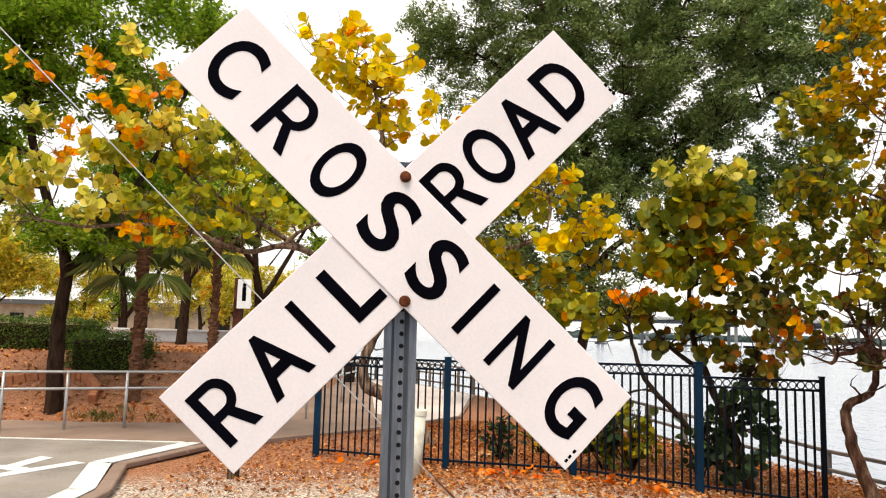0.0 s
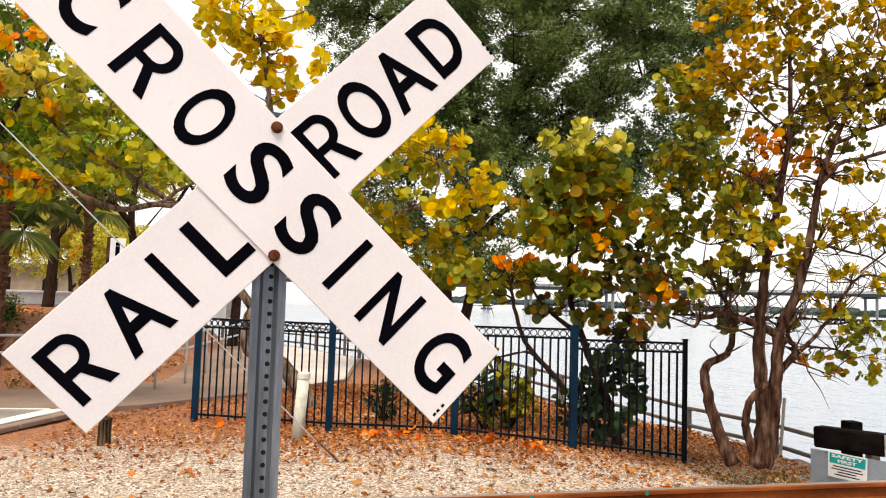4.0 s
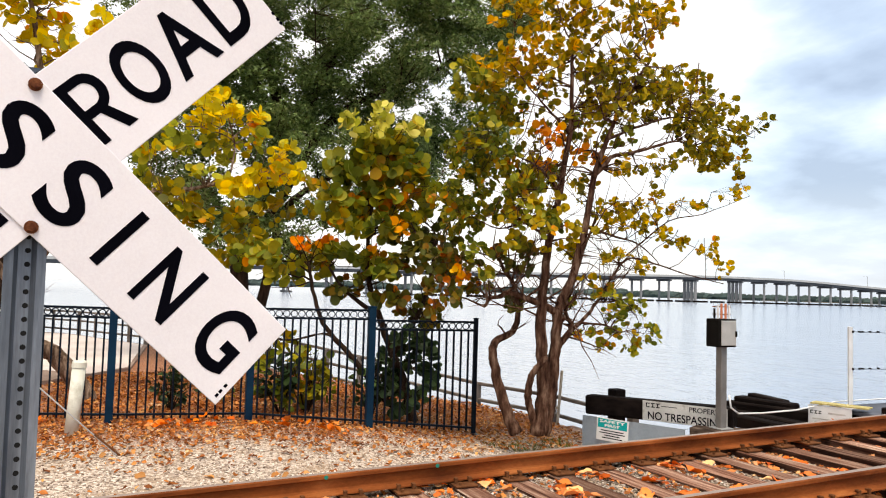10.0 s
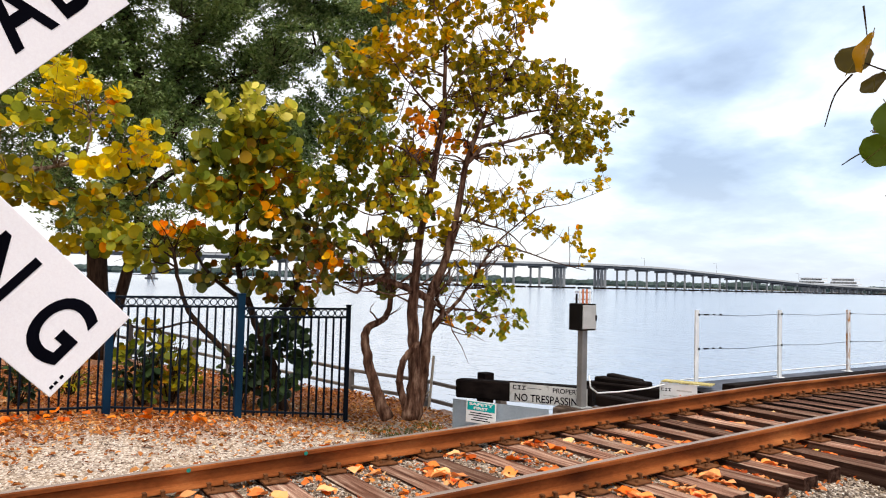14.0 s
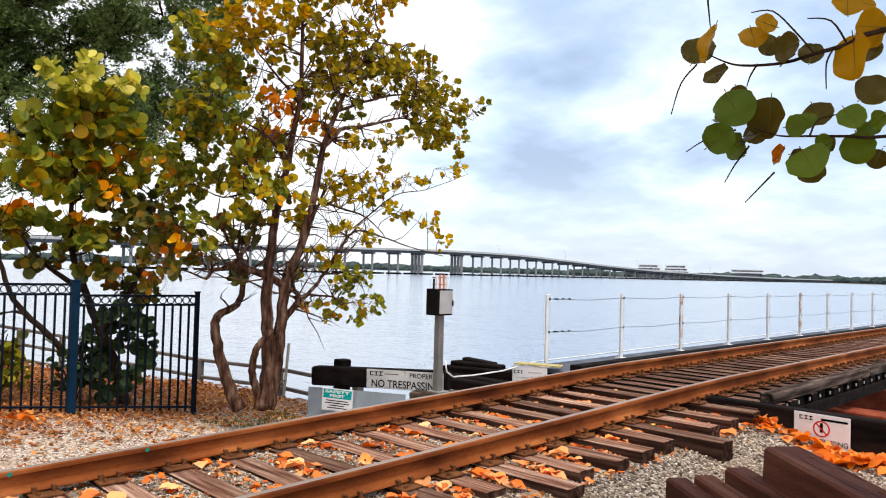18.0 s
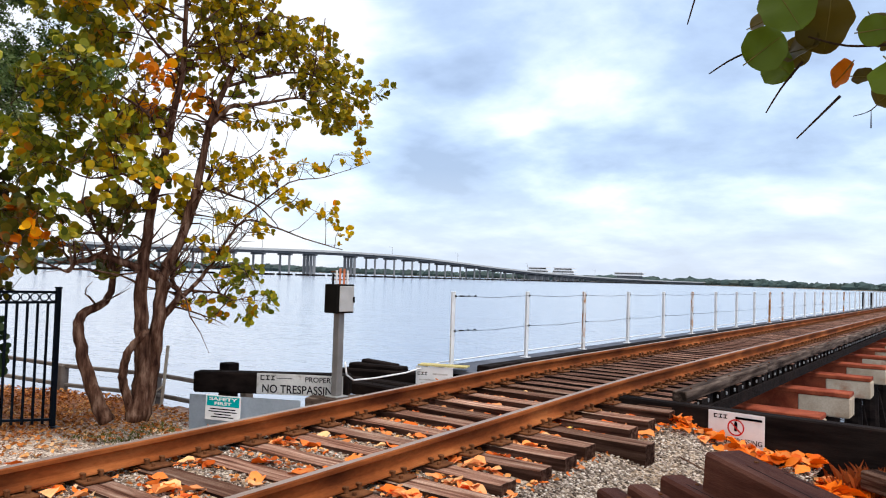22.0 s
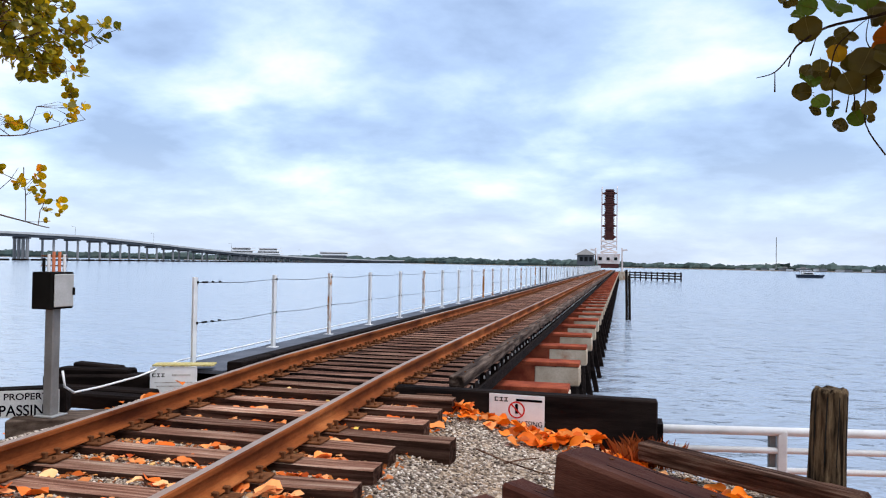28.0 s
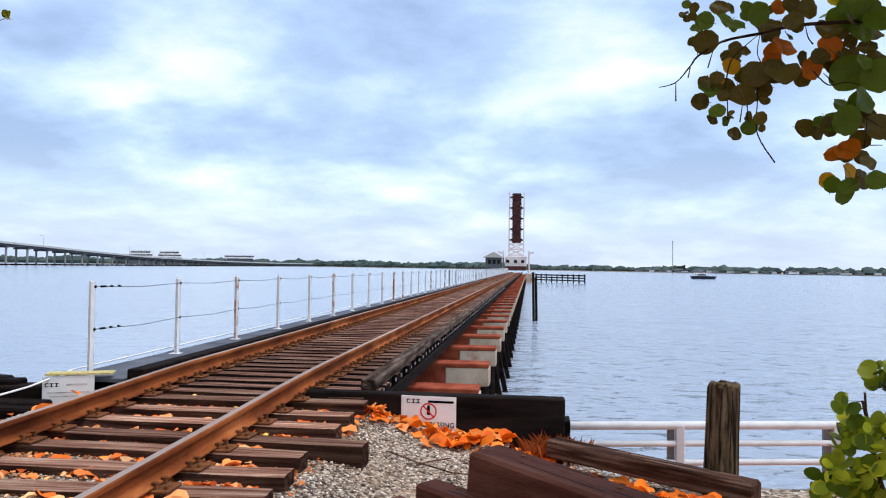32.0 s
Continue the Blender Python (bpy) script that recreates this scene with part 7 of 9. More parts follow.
DROOP_A = [(0.78, 1.98, 0.17, 0.12), (1.03, 1.88, 0.17, 0.11), (1.13, 1.71, 0.17, 0.10), (0.86, 1.74, 0.10, 0.07), (1.20, 1.50, 0.17, 0.12), (0.93, 1.50, 0.14, 0.07), (0.52, 1.48, 0.17, 0.05), (0.79, 1.35, 0.10, 0.05), (0.37, 1.83, 0.07, 0.12), (1.14, 1.33, 0.12, 0.10)]
LIMBS_A = [[(0.01, 0.27), (0.05, 0.53), (0.06, 0.88), (0.03, 1.32), (0.02, 1.76), (0.05, 2.09), (0.09, 2.58), (0.21, 3.19), (0.32, 3.91), (0.34, 4.49), (0.32, 5.07)],
    [(0.06, 0.27), (0.13, 0.60), (0.17, 1.00), (0.20, 1.36), (0.23, 1.80), (0.37, 2.11), (0.53, 2.77), (0.62, 3.40), (0.77, 3.84), (0.99, 4.33), (1.26, 4.81)],
    [(-0.26, 0.25), (-0.33, 0.38), (-0.43, 0.66), (-0.53, 1.00), (-0.56, 1.25), (-0.49, 1.37), (-0.33, 1.47), (-0.26, 1.71), (-0.32, 2.02), (-0.45, 2.23), (-0.59, 2.53)],
    [(0.29, 1.64), (0.13, 1.76), (-0.07, 1.85), (-0.26, 1.92), (-0.40, 1.95), (-0.47, 1.90), (-0.61, 1.87), (-0.68, 1.77)],
    [(0.23, 1.32), (0.36, 1.48), (0.38, 1.60), (0.31, 1.72), (0.37, 2.05), (0.51, 2.44), (0.68, 2.99)],
    [(0.61, 3.36), (0.82, 3.61), (1.06, 3.66), (1.30, 3.73), (1.60, 3.80), (1.87, 3.66)],
    [(-0.03, 0.33), (-0.10, 0.61), (-0.12, 0.80), (-0.07, 1.00), (0.01, 1.10), (0.08, 1.20)],
    [(0.37, 1.52), (0.50, 1.61), (0.65, 1.81), (0.78, 2.03), (1.03, 2.39), (1.36, 2.34), (1.70, 2.23), (2.15, 2.12)],
    [(0.53, 2.77), (0.85, 2.67), (1.18, 2.57), (1.44, 2.33)],
    [(0.32, 3.91), (0.09, 4.16), (-0.15, 4.41), (-0.38, 4.70)],
    [(0.21, 3.19), (-0.03, 3.49), (-0.33, 3.66), (-0.59, 3.79)],
    [(0.09, 2.58), (-0.19, 2.80), (-0.51, 2.73), (-0.83, 2.86)],
    [(0.77, 3.84), (1.21, 4.02), (1.63, 4.12), (2.08, 4.00), (2.50, 3.87)],
    [(1.02, 2.43), (1.51, 2.85), (1.90, 2.94), (2.43, 3.16)]]
SHRUB_B = [(-0.27, 1.26, 0.24, 0.18), (-0.34, 0.85, 0.28, 0.28), (0.07, 0.86, 0.15, 0.31), (-0.24, 0.37, 0.31, 0.23), (-0.52, 0.45, 0.15, 0.23)]
SHRUB_B2 = [(-2.09, 1.15, 0.20, 0.14), (-1.84, 0.83, 0.32, 0.18), (-1.98, 0.43, 0.36, 0.18), (-1.51, 0.44, 0.18, 0.14), (-2.23, 0.83, 0.14, 0.14)]
LIMBS_B = [[(-0.10, -0.25), (-0.27, 0.34), (-0.47, 0.81), (-0.68, 1.36), (-0.85, 1.90), (-0.87, 2.52), (-0.82, 3.31)],
    [(-0.18, 0.03), (-0.49, 0.11), (-1.02, 0.73), (-1.47, 1.23), (-1.63, 1.72), (-1.71, 2.10)],
    [(-0.47, 0.81), (-0.15, 1.29), (0.06, 1.93), (0.11, 2.57)],
    [(-0.68, 1.36), (-1.13, 1.66), (-1.43, 2.04)]]
GOLD_C = [(2.40, 4.72, 0.19, 0.12), (2.12, 4.50, 0.15, 0.10), (2.61, 4.45, 0.21, 0.10), (2.91, 4.32, 0.12, 0.09), (3.12, 3.50, 0.18, 0.09), (3.47, 3.54, 0.22, 0.13), (3.83, 3.67, 0.18, 0.11), (2.54, 3.26, 0.26, 0.09), (3.04, 3.27, 0.22, 0.09), (3.37, 3.84, 0.09, 0.08), (1.61, 3.13, 0.16, 0.08), (2.26, 4.22, 0.24, 0.10)]
LIME_C = [(1.87, 4.03, 0.23, 0.15), (2.51, 4.00, 0.19, 0.14), (1.51, 3.77, 0.18, 0.10), (1.96, 3.79, 0.18, 0.10), (2.68, 3.80, 0.16, 0.09), (1.45, 3.40, 0.11, 0.07), (3.01, 4.06, 0.08, 0.11), (2.13, 3.39, 0.12, 0.08), (1.93, 2.78, 0.17, 0.07), (2.89, 2.77, 0.17, 0.13), (3.08, 2.43, 0.18, 0.13)]
TOP_C = [(-1.30, 6.39, 0.07, 0.07), (-1.03, 6.27, 0.11, 0.07), (-0.78, 6.01, 0.23, 0.16), (-0.51, 6.48, 0.23, 0.14), (-0.15, 6.45, 0.18, 0.14), (0.38, 6.25, 0.10, 0.10), (-0.24, 5.87, 0.32, 0.18), (-0.54, 5.79, 0.23, 0.14), (0.01, 5.64, 0.23, 0.18), (-1.01, 5.80, 0.13, 0.11), (-0.34, 5.43, 0.23, 0.18), (0.09, 5.34, 0.23, 0.18), (-0.08, 5.01, 0.23, 0.14), (0.28, 4.98, 0.18, 0.11), (0.70, 5.33, 0.13, 0.09), (-0.67, 6.72, 0.18, 0.11), (0.82, 4.99, 0.23, 0.14), (1.35, 5.50, 0.19, 0.11)]
PALE_C = [(-5.38, 4.95, 0.18, 0.10), (-5.62, 4.36, 0.18, 0.11), (-5.79, 4.08, 0.16, 0.11), (-5.43, 4.01, 0.22, 0.11), (-4.95, 4.09, 0.22, 0.11), (-4.56, 4.05, 0.12, 0.10), (-3.98, 6.14, 0.16, 0.12), (-4.11, 5.01, 0.13, 0.08), (-3.87, 5.46, 0.18, 0.10), (-5.71, 3.73, 0.16, 0.10), (-5.74, 3.25, 0.17, 0.19), (-3.78, 4.70, 0.25, 0.12), (-3.43, 5.07, 0.29, 0.16), (-2.78, 4.85, 0.22, 0.12), (-4.61, 3.45, 0.16, 0.10), (-4.16, 3.58, 0.21, 0.10), (-4.36, 4.38, 0.27, 0.12), (-3.19, 4.67, 0.29, 0.14)]
DEEP_C = [(-4.33, 4.42, 0.36, 0.14), (-2.38, 4.59, 0.22, 0.13), (-3.49, 4.33, 0.30, 0.12), (-2.84, 4.36, 0.34, 0.16), (-2.29, 4.11, 0.31, 0.16), (-3.25, 3.95, 0.21, 0.10), (-3.70, 3.65, 0.30, 0.12), (-2.81, 3.75, 0.30, 0.12), (-2.28, 3.66, 0.34, 0.12), (-1.74, 3.73, 0.31, 0.12), (-1.47, 3.52, 0.25, 0.12), (-3.32, 3.45, 0.25, 0.10), (-2.84, 3.36, 0.30, 0.10), (-3.71, 3.17, 0.21, 0.10), (-3.20, 3.19, 0.25, 0.10), (-2.26, 3.28, 0.21, 0.09)]
SPOT_C = [(-5.18, 4.46, 0.12, 0.08), (-4.79, 4.70, 0.20, 0.09), (-3.70, 5.24, 0.10, 0.07), (-4.53, 5.78, 0.14, 0.10), (-5.82, 5.86, 0.13, 0.07), (-3.58, 5.73, 0.13, 0.08), (-3.10, 4.35, 0.09, 0.07), (-3.86, 4.69, 0.09, 0.06), (-3.80, 3.57, 0.09, 0.07), (-3.71, 3.17, 0.07, 0.05), (-3.18, 3.26, 0.07, 0.04), (-4.19, 5.01, 0.09, 0.07)]
LOW_B = [(-1.66, 2.32, 0.32, 0.16), (-2.29, 2.34, 0.28, 0.10), (-2.68, 2.33, 0.18, 0.10), (-1.27, 2.41, 0.24, 0.15), (-0.79, 2.30, 0.29, 0.15), (-0.62, 2.10, 0.20, 0.10), (-2.05, 2.11, 0.32, 0.08)]
LIMBS_C = [[(0.88, -0.14), (0.61, 0.35), (0.33, 0.71), (0.04, 0.84), (-0.18, 0.95), (-0.24, 1.20), (-0.15, 1.55), (0.15, 2.16), (0.40, 2.80), (0.19, 3.61), (-0.03, 4.72), (-0.26, 5.94)],
    [(-0.15, 1.55), (-0.66, 2.31), (-1.04, 2.93), (-1.58, 3.09), (-2.19, 2.98), (-3.08, 3.30), (-3.86, 3.36), (-4.62, 3.29), (-5.39, 3.39)],
    [(-1.04, 2.93), (-1.77, 3.35), (-2.50, 3.78), (-3.23, 4.29), (-3.63, 5.10)],
    [(0.40, 2.80), (1.12, 3.01), (1.85, 3.12), (2.60, 3.34), (3.35, 3.46)],
    [(-1.58, 3.09), (-1.24, 3.37), (-0.71, 3.58)]]
CROWN_D = [(-2.13, 8.73, 1.69, 1.17), (-0.12, 8.78, 1.82, 1.30), (1.81, 8.29, 2.07, 1.43), (3.66, 7.95, 1.95, 1.43), (4.88, 8.70, 1.56, 1.04), (1.17, 6.43, 1.95, 1.17), (3.03, 6.26, 1.56, 1.04), (-0.36, 5.92, 1.56, 0.91), (1.17, 4.98, 1.43, 0.78), (-1.67, 5.67, 1.04, 0.91), (0.67, 3.81, 0.91, 0.58), (-3.38, 8.92, 0.65, 0.65), (5.31, 7.11, 0.65, 0.65), (2.20, 10.33, 2.59, 1.04), (-0.80, 10.36, 1.95, 0.78), (4.68, 10.18, 1.56, 0.78)]
LIMBS_D = [[(-0.06, 1.13), (-0.26, 2.13), (-0.21, 3.16), (0.29, 4.33), (0.54, 5.51), (0.15, 7.13), (-0.26, 8.79), (-0.80, 10.22)],
    [(0.29, 4.33), (1.42, 5.50), (2.42, 6.40), (3.65, 7.03), (4.86, 7.78)],
    [(0.54, 5.51), (1.55, 7.09), (2.19, 8.68), (2.71, 10.02)],
    [(0.15, 7.13), (-0.90, 7.70), (-2.13, 8.44)],
    [(-0.06, 1.13), (0.43, 2.40), (0.67, 3.68), (1.67, 4.46), (2.65, 5.10)]]
CROWN_E = [(-0.30, 7.17, 1.41, 0.82), (-0.77, 5.86, 1.06, 0.70), (0.53, 6.55, 1.17, 0.94), (1.83, 7.64, 0.70, 0.59), (2.48, 8.03, 0.59, 0.35), (1.09, 5.85, 0.94, 0.59), (-0.29, 3.26, 0.94, 0.47), (-1.13, 6.99, 0.82, 0.59), (1.99, 6.83, 0.35, 0.35), (0.20, 8.32, 1.88, 0.70), (-1.29, 7.83, 0.94, 0.70), (-2.04, 6.26, 1.06, 1.06), (-1.81, 4.64, 0.94, 0.82)]
LIMBS_E = [[(0.01, -0.18), (-0.01, 0.68), (-0.03, 1.71), (0.03, 2.54), (-0.15, 3.27), (-0.56, 4.39), (-0.84, 5.64), (-1.03, 6.90)],
    [(0.03, 2.54), (0.39, 3.10), (0.70, 4.22), (0.80, 5.69), (0.80, 7.07)],
    [(0.39, 3.10), (1.28, 4.63), (1.91, 6.34), (2.17, 7.59)]]

tree("sea_grape_tree", (-6.55, 4.86, -0.2), (0.531, 0.847), LIMBS_A, [(0.105, 0.018), (0.10, 0.016), (0.088, 0.016), (0.056, 0.02), (0.045, 0.012), (0.035, 0.008), (0.05, 0.035), (0.03, 0.005), (0.022, 0.005), (0.022, 0.005), (0.022, 0.005), (0.022, 0.005), (0.022, 0.004), (0.012, 0.003)],
     [("top_crown", TOP_A, 56, 6, 0.080, M_leaf_amber, "round"), ("reaching_crown", RIGHT_A, 100, 6, 0.072, M_leaf_olive, "round"), ("green_crown", LEFT_A, 84, 5, 0.084, M_leaf_green, "round"),
      ("low_crown", LOW_A, 95, 5, 0.066, M_leaf_amber, "round"), ("drooping_crown", DROOP_A, 70, 5, 0.074, M_leaf_green, "round"), ("orange_crown", ORANGE_A, 15, 3, 0.095, M_leaf_orange, "round"), ("inner_crown", INNER_A, 16, 5, 0.085, M_leaf_olive, "round"), ("hanging_crown", LOWLEFT_A, 55, 5, 0.095, M_leaf_shade_olive, "round")], M_bark,
     "multi-stemmed sea grape tree with round olive and orange leaves", depth=0.8, lean=0.5, bare=200)
# yellow tips on top; the darker inner leaves carry the crown's shade in colour
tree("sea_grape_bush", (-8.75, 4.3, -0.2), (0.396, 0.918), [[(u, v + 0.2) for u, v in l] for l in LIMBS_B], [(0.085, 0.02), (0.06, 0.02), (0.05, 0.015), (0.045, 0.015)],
     [("crown", CROWN_B, 40, 6, 0.155, M_leaf_green, "round"), ("low_crown", LOW_B, 40, 5, 0.145, M_leaf_green, "round"), ("inner_crown", SHADE_B, 44, 5, 0.125, M_leaf_shade_olive, "round"), ("yellow_crown", TOP_B, 50, 6, 0.135, M_leaf_yellowgreen, "round"), ("red_crown", RED_B, 12, 3, 0.12, M_leaf_orange, "round"),
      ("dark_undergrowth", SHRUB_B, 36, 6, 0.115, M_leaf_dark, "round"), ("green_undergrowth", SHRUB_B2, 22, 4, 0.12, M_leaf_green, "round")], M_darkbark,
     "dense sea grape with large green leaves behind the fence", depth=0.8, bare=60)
tree("golden_sea_grape", (-10.6, -0.9, 0.0), (-0.069, 0.998), LIMBS_C, [(0.155, 0.03), (0.07, 0.02), (0.05, 0.015), (0.06, 0.015), (0.04, 0.015)],
     [("olive_crown", CROWN_C3, 18, 5, 0.14, M_leaf_olive, "round"), ("golden_crown", GOLD_C, 60, 5, 0.145, M_leaf_gold, "round"), ("lime_crown", LIME_C, 45, 5, 0.145, M_leaf_lime, "round"), ("top_crown", TOP_C, 48, 5, 0.14, M_leaf_gold, "round"),
      ("pale_crown", PALE_C, 52, 6, 0.145, M_leaf_yellowgreen, "round"), ("deep_crown", DEEP_C, 46, 6, 0.14, M_leaf_lime, "round"), ("orange_crown", SPOT_C, 55, 5, 0.13, M_leaf_spot, "round")], M_palebark,
     "spreading sea grape turning yellow and orange", depth=1.3, bare=90)
tree("live_oak", (-15.5, 3.0, -0.2), (0.183, 0.983), [[(u, v + (0 if k else -1.0)) if k == 0 else (u, v) for k, (u, v) in enumerate(l)] for l in LIMBS_D], [(0.24, 0.06), (0.13, 0.03), (0.12, 0.03), (0.11, 0.03), (0.15, 0.03)],
     [("crown", [(u, v, 1.12 * a, 1.12 * b) for u, v, a, b in CROWN_D], 24, 100, 0.105, M_leaf_oak, "slim"), ("low_crown", CROWN_D2, 27, 80, 0.12, M_leaf_oak, "slim")], M_darkbark, "large dark green oak with fine leaves and a spreading crown", depth=3.0)
tree("park_oak", (-12.6, -6.9, 0.15), (-0.444, 0.896), LIMBS_E, [(0.17, 0.05), (0.11, 0.03), (0.08, 0.02)],
     [("crown", CROWN_E, 26, 60, 0.14, M_leaf_park, "slim")], M_darkbark, "tall green park tree with a dark straight trunk", depth=2.0)

CROWN_S = [(-0.52, 0.95, 0.07, 0.09), (-0.39, 1.15, 0.08, 0.06), (-0.59, 0.80, 0.11, 0.04), (-0.47, 0.85, 0.12, 0.06), (-0.42, 0.67, 0.12, 0.16), (-0.61, 0.63, 0.11, 0.12), (-0.52, 0.54, 0.16, 0.09), (-0.28, 0.87, 0.12, 0.22)]
LIMBS_S = [[(-0.37, 0.02), (-0.40, 0.35), (-0.44, 0.61), (-0.50, 0.84), (-0.52, 1.03)],
    [(-0.40, 0.35), (-0.34, 0.71), (-0.37, 0.97), (-0.37, 1.18)],
    [(-0.44, 0.61), (-0.54, 0.67), (-0.64, 0.74)]]
tree("sea_grape_sapling", (1.63, 4.55, 0.0), (0.871, -0.491), LIMBS_S, [(0.02, 0.006), (0.015, 0.005), (0.01, 0.004)],
     [("crown", CROWN_S, 120, 4, 0.07, M_leaf_bright, "round")], M_bark, "young bright green sea grape shrub by the gravel", "shrub", depth=0.25)


def hanging_leaf(root, x, y, z, rr, mat, g):
    """One round leaf with its folded halves, wavy rim and midrib."""
    b = bmesh.new()
    fold, wave = g.uniform(0.05, 0.4), g.uniform(0, 6)
    ctr = [b.verts.new((rr * math.sin(-1.45 + 2.95 * k / 16), 0, 0)) for k in range(17)]
    for sgn in (-1, 1):
        prev = None
        for k in range(17):
            u = math.sin(-1.45 + 2.95 * k / 16)
            wdt = rr * math.sqrt(max(0.0, 1.0 - u * u)) * (1.06 - 0.10 * u) * (1 + 0.035 * math.sin(9 * u + wave))
            q = [b.verts.new((rr * u, sgn * wdt * f, wdt * f * fold + 0.09 * rr * math.sin(5 * u + wave + 3 * f))) for f in (0.5, 1.0)]
            if prev:
                b.faces.new((ctr[k - 1], ctr[k], q[0], prev[0]))
                b.faces.new((prev[0], q[0], q[1], prev[1]))
            prev = q
    tilt = Euler((g.uniform(0.75, 1.9), g.uniform(-0.6, 0.6), g.uniform(-0.7, 0.7)))
    m = Matrix.Translation((x, y, z)) @ tilt.to_matrix().to_4x4() @ Matrix.Rotation(g.uniform(0, 6.28), 4, "Z")
    bmesh.ops.transform(b, matrix=m, verts=b.verts)
    leaf = part("leaf", b, mat, root, smooth=True)
    b = bmesh.new()
    tube(b, [m @ Vector((-rr * 1.2, 0, 0.004)), m @ Vector((-rr * 0.5, 0, 0.001)), m @ Vector((rr * 0.8, 0, 0.001))], [0.0014, 0.0011, 0.0004], 5)
    part("midrib", b, M_rib, leaf)


def leafy_boughs(root, twigs, spots, seed, behind):
    """Twigs that taper to their tips, and leaves of their own size and colour."""
    for k, pts in enumerate(twigs):
        b = bmesh.new()
        line = smooth_path(pts, 4)
        r0 = 0.009 if k < 1 else (0.006 if len(pts) > 4 else 0.0032)
        tube(b, line, [r0 + (0.0015 - r0) * i / (len(line) - 1) for i in range(len(line))], 6)
        part("twig", b, M_darkbark, root)
    g = random.Random(seed)
    mats = [M_near_gold, M_near_green, M_near_olive, M_near_orange]
    for x, y, z, rr, c in spots:
        hanging_leaf(root, x, y, z, rr, mats[c], g)
        for _ in range(behind):
            hanging_leaf(root, x + g.gauss(0, 0.8) * rr, y + g.uniform(0.04, 0.16), z + g.gauss(0, 0.7) * rr, rr * g.uniform(0.6, 0.95), mats[2 if g.random() < 0.7 else c], g)


NEAR_TWIGS = [[(1.55, 2.6, 2.45), (1.0, 2.3, 2.42), (0.61, 2.15, 2.38), (0.52, 2.15, 2.36), (0.44, 2.15, 2.35), (0.36, 2.15, 2.34), (0.26, 2.15, 2.35), (0.20, 2.15, 2.37), (0.12, 2.15, 2.42)], [(1.3, 2.45, 2.3), (0.9, 2.25, 2.14), (0.61, 2.15, 2.11), (0.52, 2.15, 2.12), (0.43, 2.15, 2.13), (0.35, 2.15, 2.14), (0.28, 2.15, 2.17)], [(0.11, 2.15, 2.38), (0.06, 2.15, 2.33), (0.03, 2.15, 2.24)], [(0.14, 2.15, 2.57), (0.15, 2.15, 2.48)], [(0.27, 2.15, 2.12), (0.23, 2.15, 2.07), (0.20, 2.15, 2.02)], [(0.34, 2.15, 2.04), (0.30, 2.15, 2.00), (0.26, 2.15, 1.96)], [(0.29, 2.15, 2.35), (0.27, 2.15, 2.32), (0.26, 2.15, 2.29)], [(0.39, 2.15, 2.36), (0.36, 2.15, 2.34), (0.35, 2.15, 2.33)], [(0.49, 2.15, 2.36), (0.47, 2.15, 2.32), (0.47, 2.15, 2.25)], [(0.23, 2.15, 2.17), (0.14, 2.15, 2.15), (0.08, 2.15, 2.12)], [(0.43, 2.15, 2.13), (0.45, 2.15, 2.17), (0.50, 2.15, 2.18)], [(0.44, 2.15, 2.35), (0.39, 2.15, 2.42), (0.33, 2.15, 2.49), (0.27, 2.15, 2.50)], [(0.52, 2.15, 2.36), (0.48, 2.15, 2.43), (0.42, 2.15, 2.45)]]
NEAR_LEAVES = [(0.17, 2.11, 2.42, 0.065, 0), (0.26, 2.19, 2.44, 0.045, 0), (0.30, 2.18, 2.47, 0.036, 0), (0.38, 2.12, 2.37, 0.046, 2), (0.17, 2.15, 2.34, 0.043, 2), (0.54, 2.14, 2.32, 0.069, 0), (0.57, 2.17, 2.40, 0.051, 0), (0.51, 2.18, 2.48, 0.045, 0), (0.25, 2.10, 2.22, 0.063, 1), (0.21, 2.09, 2.14, 0.050, 1), (0.31, 2.19, 2.20, 0.068, 2), (0.40, 2.14, 2.16, 0.034, 1), (0.34, 2.18, 2.09, 0.035, 3), (0.45, 2.09, 2.05, 0.059, 1), (0.47, 2.14, 2.10, 0.033, 1), (0.54, 2.18, 2.09, 0.048, 1), (0.54, 2.12, 2.16, 0.039, 1), (0.57, 2.20, 2.24, 0.051, 2), (0.26, 2.20, 2.16, 0.049, 2), (0.61, 2.09, 2.14, 0.028, 1)]
root = thing("hanging_branch", (0.75, 2.1, 2.4), "sea grape branch with round green and orange leaves hanging near", "branch")
leafy_boughs(root, NEAR_TWIGS, [(x, y, z, 0.86 * rr, c) for x, y, z, rr, c in NEAR_LEAVES], 6, 1)

root = thing("overhanging_sea_grape", (2.3, 4.3, 0.0), "sea grape whose dark leafy branches hang over the gravel", "tree")
b = bmesh.new()
line = smooth_path([(2.3, 4.3, -0.2), (2.25, 4.3, 0.7), (2.3, 4.32, 1.5), (2.1, 4.3, 2.2), (1.7, 4.25, 2.65), (1.3, 4.2, 2.72)], 5)
tube(b, line, [0.055 - 0.042 * k / (len(line) - 1) for k in range(len(line))], 9)
part("trunk", b, M_darkbark, root, smooth=True)
b = bmesh.new()
line = smooth_path([(2.1, 4.3, 2.2), (1.75, 3.6, 2.5), (1.6, 2.9, 2.5), (1.52, 2.58, 2.45), (1.3, 2.45, 2.3)], 5)
tube(b, line, [0.02 - 0.012 * k / (len(line) - 1) for k in range(len(line))], 8)
part("limb", b, M_darkbark, root, smooth=True)
